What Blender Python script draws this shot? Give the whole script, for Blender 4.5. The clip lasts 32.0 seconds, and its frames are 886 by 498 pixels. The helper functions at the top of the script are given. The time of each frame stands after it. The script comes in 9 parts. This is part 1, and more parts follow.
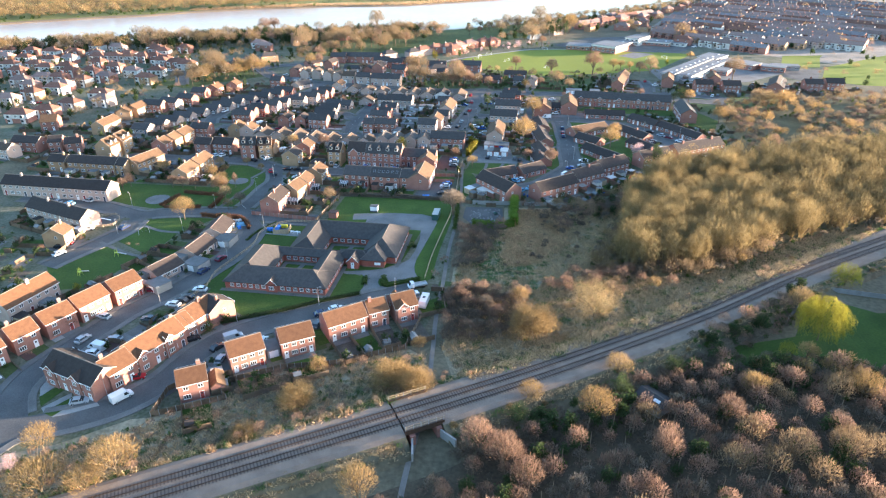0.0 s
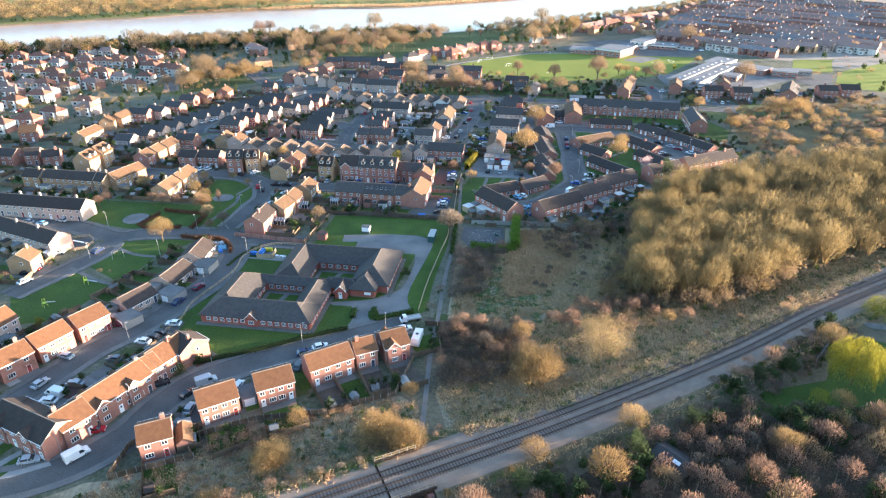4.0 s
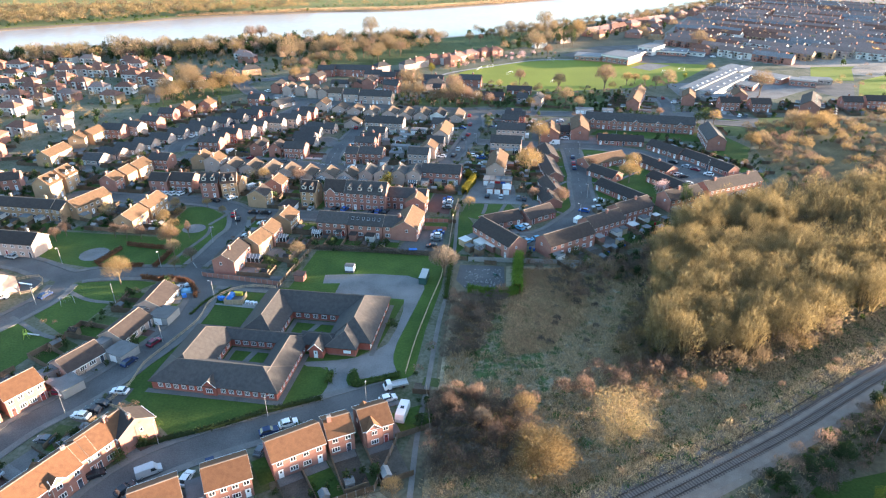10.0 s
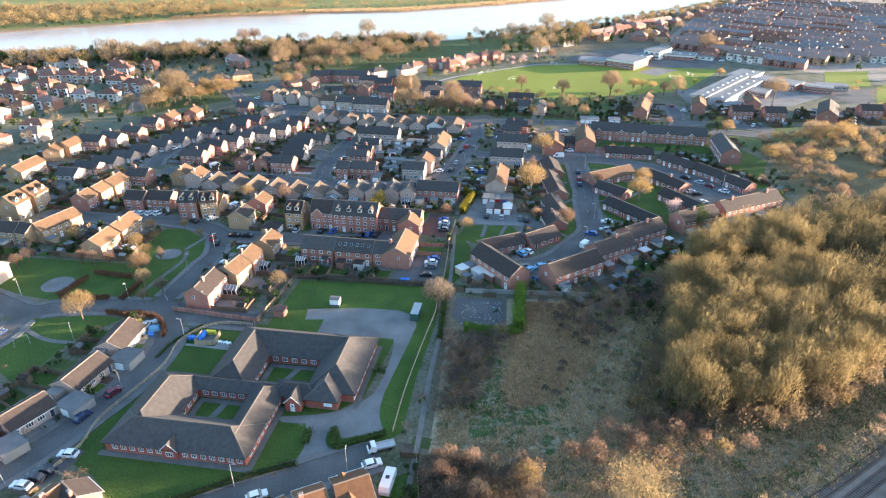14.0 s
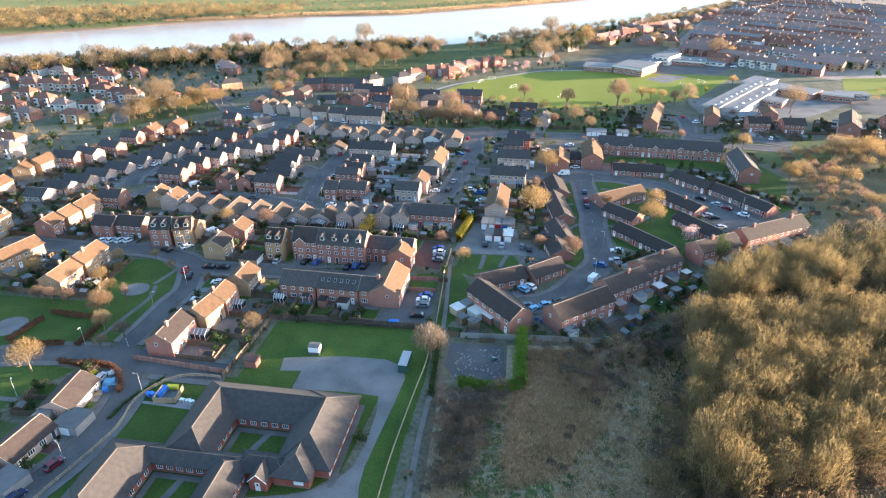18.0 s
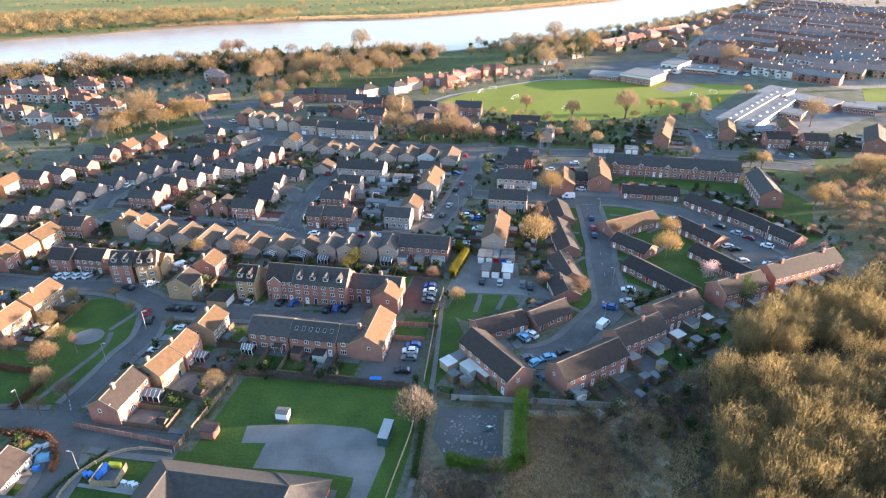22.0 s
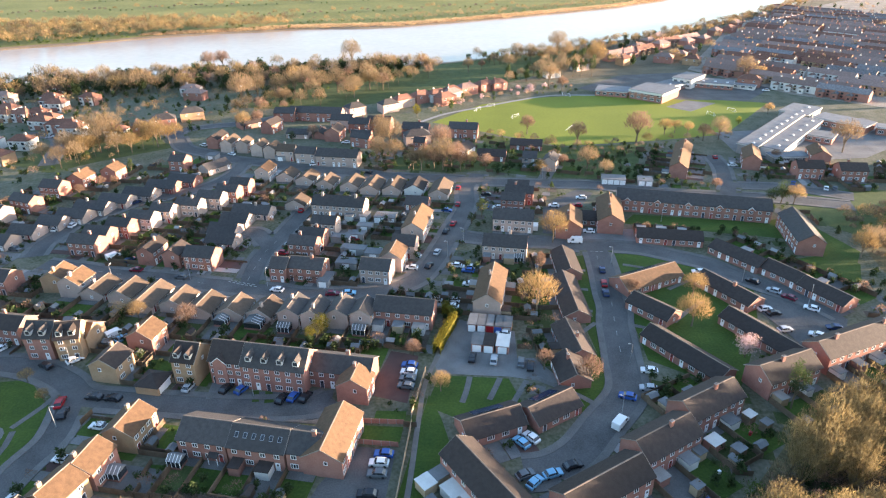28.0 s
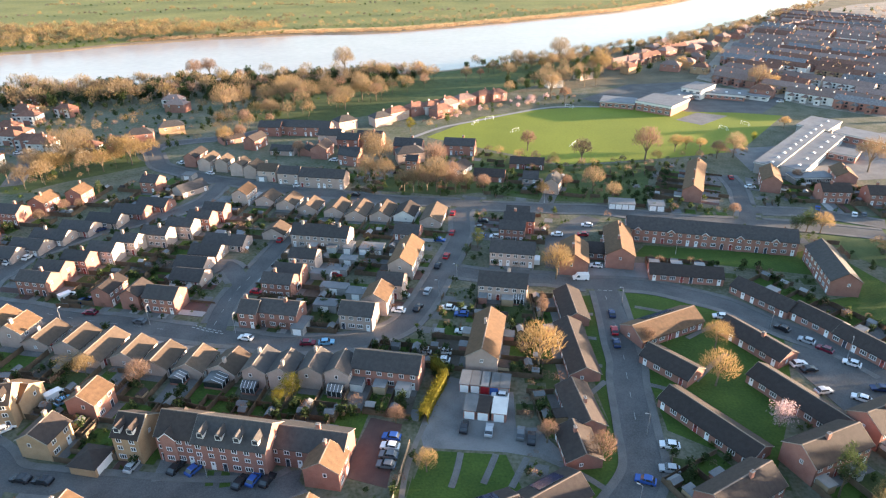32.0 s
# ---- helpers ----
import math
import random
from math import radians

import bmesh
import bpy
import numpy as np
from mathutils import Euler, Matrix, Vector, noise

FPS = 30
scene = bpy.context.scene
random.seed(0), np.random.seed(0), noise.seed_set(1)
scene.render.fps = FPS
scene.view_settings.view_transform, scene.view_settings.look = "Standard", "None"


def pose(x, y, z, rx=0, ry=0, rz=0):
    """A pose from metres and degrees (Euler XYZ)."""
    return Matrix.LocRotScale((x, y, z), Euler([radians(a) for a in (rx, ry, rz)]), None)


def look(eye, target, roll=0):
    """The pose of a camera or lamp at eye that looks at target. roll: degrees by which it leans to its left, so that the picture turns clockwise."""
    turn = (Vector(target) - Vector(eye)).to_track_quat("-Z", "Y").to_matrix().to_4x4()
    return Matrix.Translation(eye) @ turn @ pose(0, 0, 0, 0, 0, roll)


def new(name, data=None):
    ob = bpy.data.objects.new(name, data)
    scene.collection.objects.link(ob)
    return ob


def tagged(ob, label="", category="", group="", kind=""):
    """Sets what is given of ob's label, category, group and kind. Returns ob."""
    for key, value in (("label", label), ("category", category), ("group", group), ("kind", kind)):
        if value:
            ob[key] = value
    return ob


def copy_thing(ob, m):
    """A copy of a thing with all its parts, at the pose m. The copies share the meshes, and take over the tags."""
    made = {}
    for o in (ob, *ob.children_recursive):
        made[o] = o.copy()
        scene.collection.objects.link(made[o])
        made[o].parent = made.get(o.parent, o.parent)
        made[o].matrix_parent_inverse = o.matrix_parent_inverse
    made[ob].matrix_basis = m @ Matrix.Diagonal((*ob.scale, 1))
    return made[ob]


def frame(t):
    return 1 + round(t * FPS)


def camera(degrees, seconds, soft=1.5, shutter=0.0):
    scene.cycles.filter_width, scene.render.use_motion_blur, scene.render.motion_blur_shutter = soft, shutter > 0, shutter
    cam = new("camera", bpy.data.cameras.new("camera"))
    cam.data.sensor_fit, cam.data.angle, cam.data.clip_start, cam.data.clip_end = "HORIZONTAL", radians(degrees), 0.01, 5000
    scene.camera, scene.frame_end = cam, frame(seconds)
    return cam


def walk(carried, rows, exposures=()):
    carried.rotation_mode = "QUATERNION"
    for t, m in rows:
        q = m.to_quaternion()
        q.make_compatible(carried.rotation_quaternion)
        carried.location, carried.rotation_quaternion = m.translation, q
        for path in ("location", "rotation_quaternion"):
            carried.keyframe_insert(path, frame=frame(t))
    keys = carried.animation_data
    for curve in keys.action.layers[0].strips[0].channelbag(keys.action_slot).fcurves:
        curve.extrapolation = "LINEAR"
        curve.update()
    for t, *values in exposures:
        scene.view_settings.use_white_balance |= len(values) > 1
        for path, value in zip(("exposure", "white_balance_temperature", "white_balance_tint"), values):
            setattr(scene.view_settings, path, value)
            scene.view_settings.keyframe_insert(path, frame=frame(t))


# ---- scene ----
cam = camera(70.0, 32.0, soft=1.2)
PATH = [
    (0.0, pose(0.00, 0.00, 100.00, 62.439, 0, -0.770) @ pose(0,0,0,0,0,-0.048)),
    (4.0, pose(2.05, 18.04, 100.22, 62.418, 0, -0.602) @ pose(0,0,0,0,0,-0.135)),
    (8.0, pose(4.08, 36.76, 100.33, 62.435, 0, -0.455) @ pose(0,0,0,0,0,-0.225)),
    (12.0, pose(6.28, 56.33, 100.20, 62.400, 0, -0.330) @ pose(0,0,0,0,0,-0.289)),
    (16.0, pose(8.76, 77.63, 100.52, 62.329, 0, -0.105) @ pose(0,0,0,0,0,-0.378)),
    (20.0, pose(12.26, 101.22, 100.66, 62.384, 0, 0.279) @ pose(0,0,0,0,0,-0.547)),
    (24.0, pose(15.89, 126.10, 100.44, 62.568, 0, 0.555) @ pose(0,0,0,0,0,-0.644)),
    (28.0, pose(19.21, 151.25, 100.36, 62.747, 0, 0.675) @ pose(0,0,0,0,0,-0.696)),
    (32.0, pose(22.05, 176.02, 100.31, 62.905, 0, 0.753) @ pose(0,0,0,0,0,-0.698)),
]
walk(cam, PATH, [(0.0, 3.14, 6150, 13), (14.0, 3.1, 6250, 13), (25.0, 3.04, 6450, 17), (32.0, 2.97, 6850, 16)])

# ---- light: low evening sun from the east side of the plan, clear sky ----
SUN_AZ, SUN_EL = 7.0, 5.0
world = bpy.data.worlds.new("evening_sky")
scene.world = world
world.use_nodes = True
wn = world.node_tree
sky = wn.nodes.new("ShaderNodeTexSky")
sky.sky_type = 'NISHITA'
sky.sun_disc = False
sky.sun_elevation = radians(SUN_EL)
sky.sun_rotation = radians(90 - SUN_AZ)
sky.air_density, sky.dust_density, sky.ozone_density = 1.0, 0.9, 2.1
wn.nodes["Background"].inputs[1].default_value = 0.142
wn.links.new(sky.outputs[0], wn.nodes["Background"].inputs[0])
sun_data = bpy.data.lights.new("sun", 'SUN')
sun_data.energy, sun_data.angle, sun_data.color = 4.3, radians(0.6), (1.0, 0.775, 0.55)
sun = new("sun", sun_data)
se, sa = radians(SUN_EL), radians(SUN_AZ)
sun.matrix_world = look((300, 100, 200), (300 - math.cos(sa) * math.cos(se), 100 - math.sin(sa) * math.cos(se), 200 - math.sin(se)))

# ---- materials ----
MATS = {}


def surface(name, a, b, scale=1.0, rough=0.85, bump=0.0, var=0.12, fine=12.0, metal=0.0, courses=0.0, spec=0.3):
    """A surface that wanders between two colours at a coarse and a fine scale; var: how far copies differ; courses: metres between rows of tiles."""
    m = bpy.data.materials.new(name)
    m.use_nodes = True
    nt = m.node_tree
    n, l = nt.nodes, nt.links
    bs = n["Principled BSDF"]
    geo = n.new("ShaderNodeNewGeometry")
    big, small = n.new("ShaderNodeTexNoise"), n.new("ShaderNodeTexNoise")
    big.inputs["Scale"].default_value, big.inputs["Detail"].default_value = scale, 4
    small.inputs["Scale"].default_value, small.inputs["Detail"].default_value = scale * fine, 3
    for tex in (big, small):
        l.new(geo.outputs["Position"], tex.inputs["Vector"])
    add = n.new("ShaderNodeMath")
    add.operation = 'ADD'
    l.new(big.outputs["Fac"], add.inputs[0])
    l.new(small.outputs["Fac"], add.inputs[1])
    ramp = n.new("ShaderNodeMapRange")
    ramp.inputs["From Min"].default_value, ramp.inputs["From Max"].default_value = 0.7, 1.3
    l.new(add.outputs[0], ramp.inputs["Value"])
    mix = n.new("ShaderNodeMix")
    mix.data_type = 'RGBA'
    mix.inputs["A"].default_value, mix.inputs["B"].default_value = (*a, 1), (*b, 1)
    l.new(ramp.outputs[0], mix.inputs["Factor"])
    info = n.new("ShaderNodeObjectInfo")
    hsv = n.new("ShaderNodeHueSaturation")
    vr = n.new("ShaderNodeMapRange")
    vr.inputs["To Min"].default_value, vr.inputs["To Max"].default_value = 1 - var, 1 + var
    l.new(info.outputs["Random"], vr.inputs["Value"])
    l.new(vr.outputs[0], hsv.inputs["Value"])
    l.new(mix.outputs["Result"], hsv.inputs["Color"])
    l.new(hsv.outputs[0], bs.inputs["Base Color"])
    bs.inputs["Roughness"].default_value, bs.inputs["Metallic"].default_value = rough, metal
    bs.inputs["Specular IOR Level"].default_value = spec
    if courses:
        tc, sep, w = n.new("ShaderNodeTexCoord"), n.new("ShaderNodeSeparateXYZ"), n.new("ShaderNodeTexWave")
        w.wave_profile = 'SAW'
        w.bands_direction = 'Z'
        w.inputs["Scale"].default_value = 0.314 / courses
        w.inputs["Distortion"].default_value = 0.4
        l.new(tc.outputs["Object"], w.inputs["Vector"])
        bp = n.new("ShaderNodeBump")
        bp.inputs["Strength"].default_value, bp.inputs["Distance"].default_value = 0.35, 0.04
        l.new(w.outputs["Fac"], bp.inputs["Height"])
        l.new(bp.outputs[0], bs.inputs["Normal"])
    elif bump:
        bp = n.new("ShaderNodeBump")
        bp.inputs["Strength"].default_value, bp.inputs["Distance"].default_value = 0.6, bump
        l.new(small.outputs["Fac"], bp.inputs["Height"])
        l.new(bp.outputs[0], bs.inputs["Normal"])
    MATS[name] = m
    return m


def islands(m, spread):
    """Lets the single leaves and twigs of one mesh differ."""
    n, l = m.node_tree.nodes, m.node_tree.links
    hsv = next(k for k in n if k.bl_idname == "ShaderNodeHueSaturation")
    geo = next(k for k in n if k.bl_idname == "ShaderNodeNewGeometry")
    r = n.new("ShaderNodeMapRange")
    r.inputs["To Min"].default_value, r.inputs["To Max"].default_value = 1 - spread, 1 + spread
    l.new(geo.outputs["Random Per Island"], r.inputs["Value"])
    old = hsv.inputs["Value"].links[0].from_socket
    mul = n.new("ShaderNodeMath")
    mul.operation = 'MULTIPLY'
    l.new(old, mul.inputs[0])
    l.new(r.outputs[0], mul.inputs[1])
    l.new(mul.outputs[0], hsv.inputs["Value"])
    thin, both = n.new("ShaderNodeBsdfTranslucent"), n.new("ShaderNodeMixShader")
    both.inputs[0].default_value = 0.5
    l.new(hsv.outputs[0], thin.inputs["Color"])
    l.new(n["Principled BSDF"].outputs[0], both.inputs[1])
    l.new(thin.outputs[0], both.inputs[2])
    l.new(both.outputs[0], n["Material Output"].inputs["Surface"])
    return m


brick_red = surface("red brick", (0.25, 0.115, 0.088), (0.35, 0.172, 0.135), 0.5, 0.9, 0.01, 0.12)
brick_buff = surface("buff brick", (0.31, 0.195, 0.115), (0.41, 0.27, 0.165), 0.5, 0.9, 0.01, 0.10)
render_grey = surface("grey brick", (0.37, 0.28, 0.237), (0.48, 0.37, 0.318), 0.5, 0.9, 0.01, 0.14)
render_white = surface("white render", (0.52, 0.5, 0.47), (0.64, 0.62, 0.585), 0.6, 0.85, 0.01, 0.08)
roof_orange = surface("brown clay tiles", (0.078, 0.047, 0.026), (0.14, 0.082, 0.047), 1.1, 0.85, 0, 0.15, courses=0.16)
roof_dark = surface("dark concrete tiles", (0.029, 0.022, 0.02), (0.053, 0.041, 0.036), 1.1, 0.8, 0, 0.2, courses=0.16)
roof_slate = surface("grey concrete tiles", (0.038, 0.035, 0.034), (0.068, 0.062, 0.06), 1.1, 0.75, 0, 0.18, courses=0.16)
roof_red = surface("terracotta tiles", (0.095, 0.045, 0.022), (0.15, 0.072, 0.036), 1.1, 0.85, 0, 0.15, courses=0.16)
# Distance haze is put into these worn slates: paler than the nearer roofs.
roof_old_hazed = surface("haze-pale worn slates", (0.084, 0.078, 0.078), (0.253, 0.233, 0.236), 1.1, 0.8, 0, 0.2, courses=0.2)
ridge_mat = surface("ridge tiles", (0.165, 0.128, 0.105), (0.24, 0.188, 0.15), 0.6, 0.8, 0, 0.15)
white_paint = surface("white plastic trim", (0.78, 0.78, 0.78), (0.86, 0.86, 0.85), 1.0, 0.45, 0, 0.03)
ridge_dark = surface("dark ridge tiles", (0.07, 0.062, 0.056), (0.12, 0.105, 0.095), 0.6, 0.8, 0, 0.15)
brown_board = surface("dark stained boards", (0.05, 0.03, 0.022), (0.08, 0.05, 0.036), 0.8, 0.7, 0, 0.1)
brick_deep = surface("deep red brick", (0.30, 0.085, 0.06), (0.40, 0.125, 0.09), 0.5, 0.9, 0.01, 0.08)
rosemary = surface("rosemary red tiles", (0.115, 0.053, 0.037), (0.225, 0.112, 0.08), 0.9, 0.85, 0, 0.18, courses=0.16)
# Pinkish far haze is put into this plum colour as extra paleness.
plum_slate_hazed = surface("plum slates with pink haze", (0.175, 0.115, 0.098), (0.28, 0.19, 0.162), 0.9, 0.8, 0, 0.25, courses=0.2)
# Warm haze over the distant town is put into this pale ground colour.
town_ground_hazed = surface("town yards and streets paled for haze", (0.17, 0.15, 0.115), (0.34, 0.28, 0.235), 0.09, 0.95, 0.05, 0.0, 9)
verge_mat = surface("weathered verge boards", (0.24, 0.21, 0.18), (0.36, 0.32, 0.28), 0.8, 0.8, 0, 0.3)
dry_mat = surface("olive dead grass and bramble litter", (0.07, 0.06, 0.028), (0.165, 0.138, 0.07), 0.08, 0.95, 0.2, 0.0, 14)
roof_brown = surface("brown concrete tiles", (0.068, 0.048, 0.034), (0.112, 0.079, 0.056), 1.1, 0.85, 0, 0.2, courses=0.16)
flat_roof = surface("pale sheet roofing", (0.13, 0.135, 0.142), (0.2, 0.205, 0.212), 0.3, 0.8, 0.01, 0.1)
glass = surface("window glass", (0.02, 0.025, 0.03), (0.05, 0.055, 0.06), 0.4, 0.08, 0, 0.3, spec=0.6)
door_mats = [white_paint, surface("dark painted door", (0.03, 0.04, 0.06), (0.06, 0.07, 0.10), 1, 0.5), surface("red painted door", (0.28, 0.04, 0.03), (0.34, 0.06, 0.05), 1, 0.5)]
asphalt = surface("worn asphalt", (0.063, 0.062, 0.061), (0.13, 0.127, 0.124), 0.12, 0.9, 0.01, 0.03, 30)
line_paint = surface("worn white line paint", (0.22, 0.22, 0.21), (0.42, 0.42, 0.40), 0.8, 0.8, 0, 0, 8)
asphalt_light = surface("pale tarmac", (0.105, 0.103, 0.1), (0.21, 0.206, 0.2), 0.15, 0.9, 0.01, 0.03, 30)
paving = surface("paving flags", (0.1, 0.095, 0.09), (0.17, 0.163, 0.153), 0.3, 0.9, 0.01, 0.08, 14)
block_red = surface("red block paving", (0.073, 0.041, 0.036), (0.103, 0.059, 0.049), 0.5, 0.9, 0.01, 0.1)
kerb_mat = surface("concrete kerb", (0.114, 0.111, 0.107), (0.15, 0.146, 0.139), 0.5, 0.9)
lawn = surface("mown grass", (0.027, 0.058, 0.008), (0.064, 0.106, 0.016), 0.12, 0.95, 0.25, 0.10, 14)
garden_grass = surface("garden grass", (0.036, 0.055, 0.015), (0.08, 0.1, 0.032), 0.2, 0.95, 0.05, 0.25, 10)
scrub_ground = surface("rough ground", (0.085, 0.072, 0.045), (0.18, 0.15, 0.095), 0.06, 0.95, 0.15, 0.0, 14)
soil = surface("garden soil", (0.05, 0.04, 0.03), (0.11, 0.09, 0.07), 0.3, 0.95, 0.05, 0.2)
meadow = surface("river meadow", (0.11, 0.127, 0.033), (0.22, 0.209, 0.061), 0.015, 0.95, 0.4, 0.05, 16)
path_mat = surface("trodden earth path", (0.128, 0.115, 0.102), (0.196, 0.174, 0.153), 0.4, 0.95, 0.02)
ballast = surface("railway ballast", (0.15, 0.115, 0.092), (0.235, 0.185, 0.15), 0.4, 0.95, 0.06, 0, 20)
sleeper_mat = surface("concrete sleeper", (0.085, 0.062, 0.052), (0.125, 0.094, 0.08), 0.8, 0.9)
rail_mat = surface("rusty rail", (0.055, 0.038, 0.03), (0.09, 0.062, 0.05), 2, 0.5, metal=0.5)
fence_wood = surface("weathered fence wood", (0.095, 0.065, 0.041), (0.177, 0.126, 0.085), 0.7, 0.9, 0.01, 0.3)
timber_pale = surface("pale timber", (0.36, 0.26, 0.16), (0.46, 0.34, 0.22), 0.8, 0.85, 0.01, 0.15)
concrete = surface("concrete", (0.225, 0.217, 0.210), (0.315, 0.300, 0.285), 0.5, 0.9, 0.01, 0.1)
felt = surface("grey roofing felt", (0.112, 0.120, 0.124), (0.176, 0.180, 0.184), 0.5, 0.9, 0.01, 0.25)
metal_grey = surface("galvanised steel", (0.35, 0.36, 0.36), (0.48, 0.48, 0.48), 2, 0.45, metal=0.6)
solar_mat = surface("solar panel", (0.012, 0.02, 0.05), (0.02, 0.03, 0.07), 1, 0.15, spec=0.6)
bark = surface("bark", (0.10, 0.075, 0.05), (0.18, 0.14, 0.095), 1.0, 0.95, 0.02, 0.15)
twigs_tan = islands(surface("tan bare twigs", (0.175, 0.126, 0.076), (0.26, 0.19, 0.115), 0.3, 0.9, 0, 0.22), 0.3)
twigs_wood = islands(surface("woodland twigs", (0.165, 0.124, 0.058), (0.27, 0.205, 0.1), 0.3, 0.9, 0, 0.1), 0.35)
twigs_gold = islands(surface("budding golden twigs", (0.225, 0.152, 0.07), (0.33, 0.23, 0.108), 0.3, 0.9, 0, 0.18), 0.3)
twigs_rust = islands(surface("rusty brown twigs", (0.18, 0.115, 0.084), (0.265, 0.175, 0.128), 0.3, 0.9, 0, 0.2), 0.3)
twigs_grey = islands(surface("grey bramble stems", (0.118, 0.096, 0.076), (0.195, 0.158, 0.124), 0.3, 0.9, 0, 0.25), 0.3)
leaf_green = islands(surface("evergreen leaves", (0.031, 0.054, 0.018), (0.062, 0.089, 0.031), 0.4, 0.8, 0, 0.25), 0.35)
leaf_lime = islands(surface("fresh lime leaves", (0.2, 0.19, 0.022), (0.31, 0.285, 0.04), 0.4, 0.8, 0, 0.12), 0.3)
leaf_yellow = islands(surface("golden conifer leaves", (0.14, 0.13, 0.014), (0.24, 0.2, 0.025), 0.4, 0.8, 0, 0.12), 0.35)
hedge_green = islands(surface("hedge leaves", (0.045, 0.075, 0.015), (0.085, 0.125, 0.03), 0.4, 0.85, 0, 0.15), 0.35)
hedge_brown = islands(surface("beech hedge leaves", (0.13, 0.065, 0.035), (0.20, 0.10, 0.055), 0.4, 0.85, 0, 0.15), 0.3)
blossom_white = islands(surface("cream blossom", (0.253, 0.184, 0.088), (0.342, 0.259, 0.133), 0.4, 0.8, 0, 0.08), 0.25)
blossom_pink = islands(surface("pink blossom", (0.48, 0.33, 0.33), (0.62, 0.46, 0.45), 0.4, 0.8, 0, 0.05), 0.25)
tyre_mat = surface("tyre rubber", (0.015, 0.015, 0.015), (0.03, 0.03, 0.03), 2, 0.85)
lamp_glass = surface("headlamp", (0.6, 0.6, 0.58), (0.7, 0.7, 0.7), 1, 0.2)
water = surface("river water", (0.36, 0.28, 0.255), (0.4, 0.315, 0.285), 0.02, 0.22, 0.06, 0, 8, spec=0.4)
mud = surface("river mud", (0.16, 0.115, 0.075), (0.26, 0.19, 0.12), 0.05, 0.9, 0.05, 0, 10)
straw = islands(surface("dry straw grass", (0.404, 0.291, 0.167), (0.594, 0.439, 0.261), 0.1, 0.9, 0, 0.1), 0.55)
grass_blades = islands(surface("rank green grass", (0.06, 0.124, 0.036), (0.104, 0.168, 0.056), 0.1, 0.9, 0, 0.1), 0.3)
# Low sun on the blades is put into this brighter, yellower turf colour.
sunlit_turf = surface("sports turf with sunlight in colour", (0.138, 0.164, 0.018), (0.2, 0.224, 0.027), 0.03, 0.95, 0.1, 0.05, 30)
waste_mat = surface("dry waste ground", (0.15, 0.125, 0.08), (0.36, 0.295, 0.195), 0.09, 0.95, 0.3, 0.0, 12)
# Darker brown than the open rough ground; laid beneath wood and copse.
litter = surface("dark wood floor", (0.045, 0.034, 0.022), (0.10, 0.078, 0.05), 0.15, 0.95, 0.1, 0.0, 10)
reed = islands(surface("russet dead reeds", (0.389, 0.247, 0.143), (0.598, 0.397, 0.239), 0.1, 0.9, 0, 0.1), 0.55)
far_mat = surface("far garden ground", (0.06, 0.078, 0.033), (0.17, 0.16, 0.12), 0.07, 0.95, 0.05, 0.0, 9)
moss = surface("fresh green ground cover", (0.05, 0.095, 0.03), (0.12, 0.15, 0.06), 0.3, 0.95, 0.05, 0.0, 9)
hedge_bright = islands(surface("bright conifer leaves", (0.085, 0.16, 0.018), (0.15, 0.23, 0.035), 0.4, 0.85, 0, 0.15), 0.35)
estate_mat = surface("mixed garden ground", (0.05, 0.062, 0.026), (0.17, 0.155, 0.115), 0.12, 0.95, 0.05, 0.0, 9)
PAINTS = [surface("car paint " + n, c, tuple(v * 1.12 for v in c), 0.5, 0.25, spec=0.5, var=0.05) for n, c in
          (("white", (0.70, 0.70, 0.70)), ("silver", (0.36, 0.38, 0.40)), ("black", (0.02, 0.02, 0.024)), ("blue", (0.03, 0.09, 0.30)),
           ("red", (0.36, 0.02, 0.025)), ("grey", (0.11, 0.12, 0.13)), ("light blue", (0.16, 0.38, 0.55)), ("navy", (0.02, 0.035, 0.09)), ("maroon", (0.15, 0.015, 0.03)))]

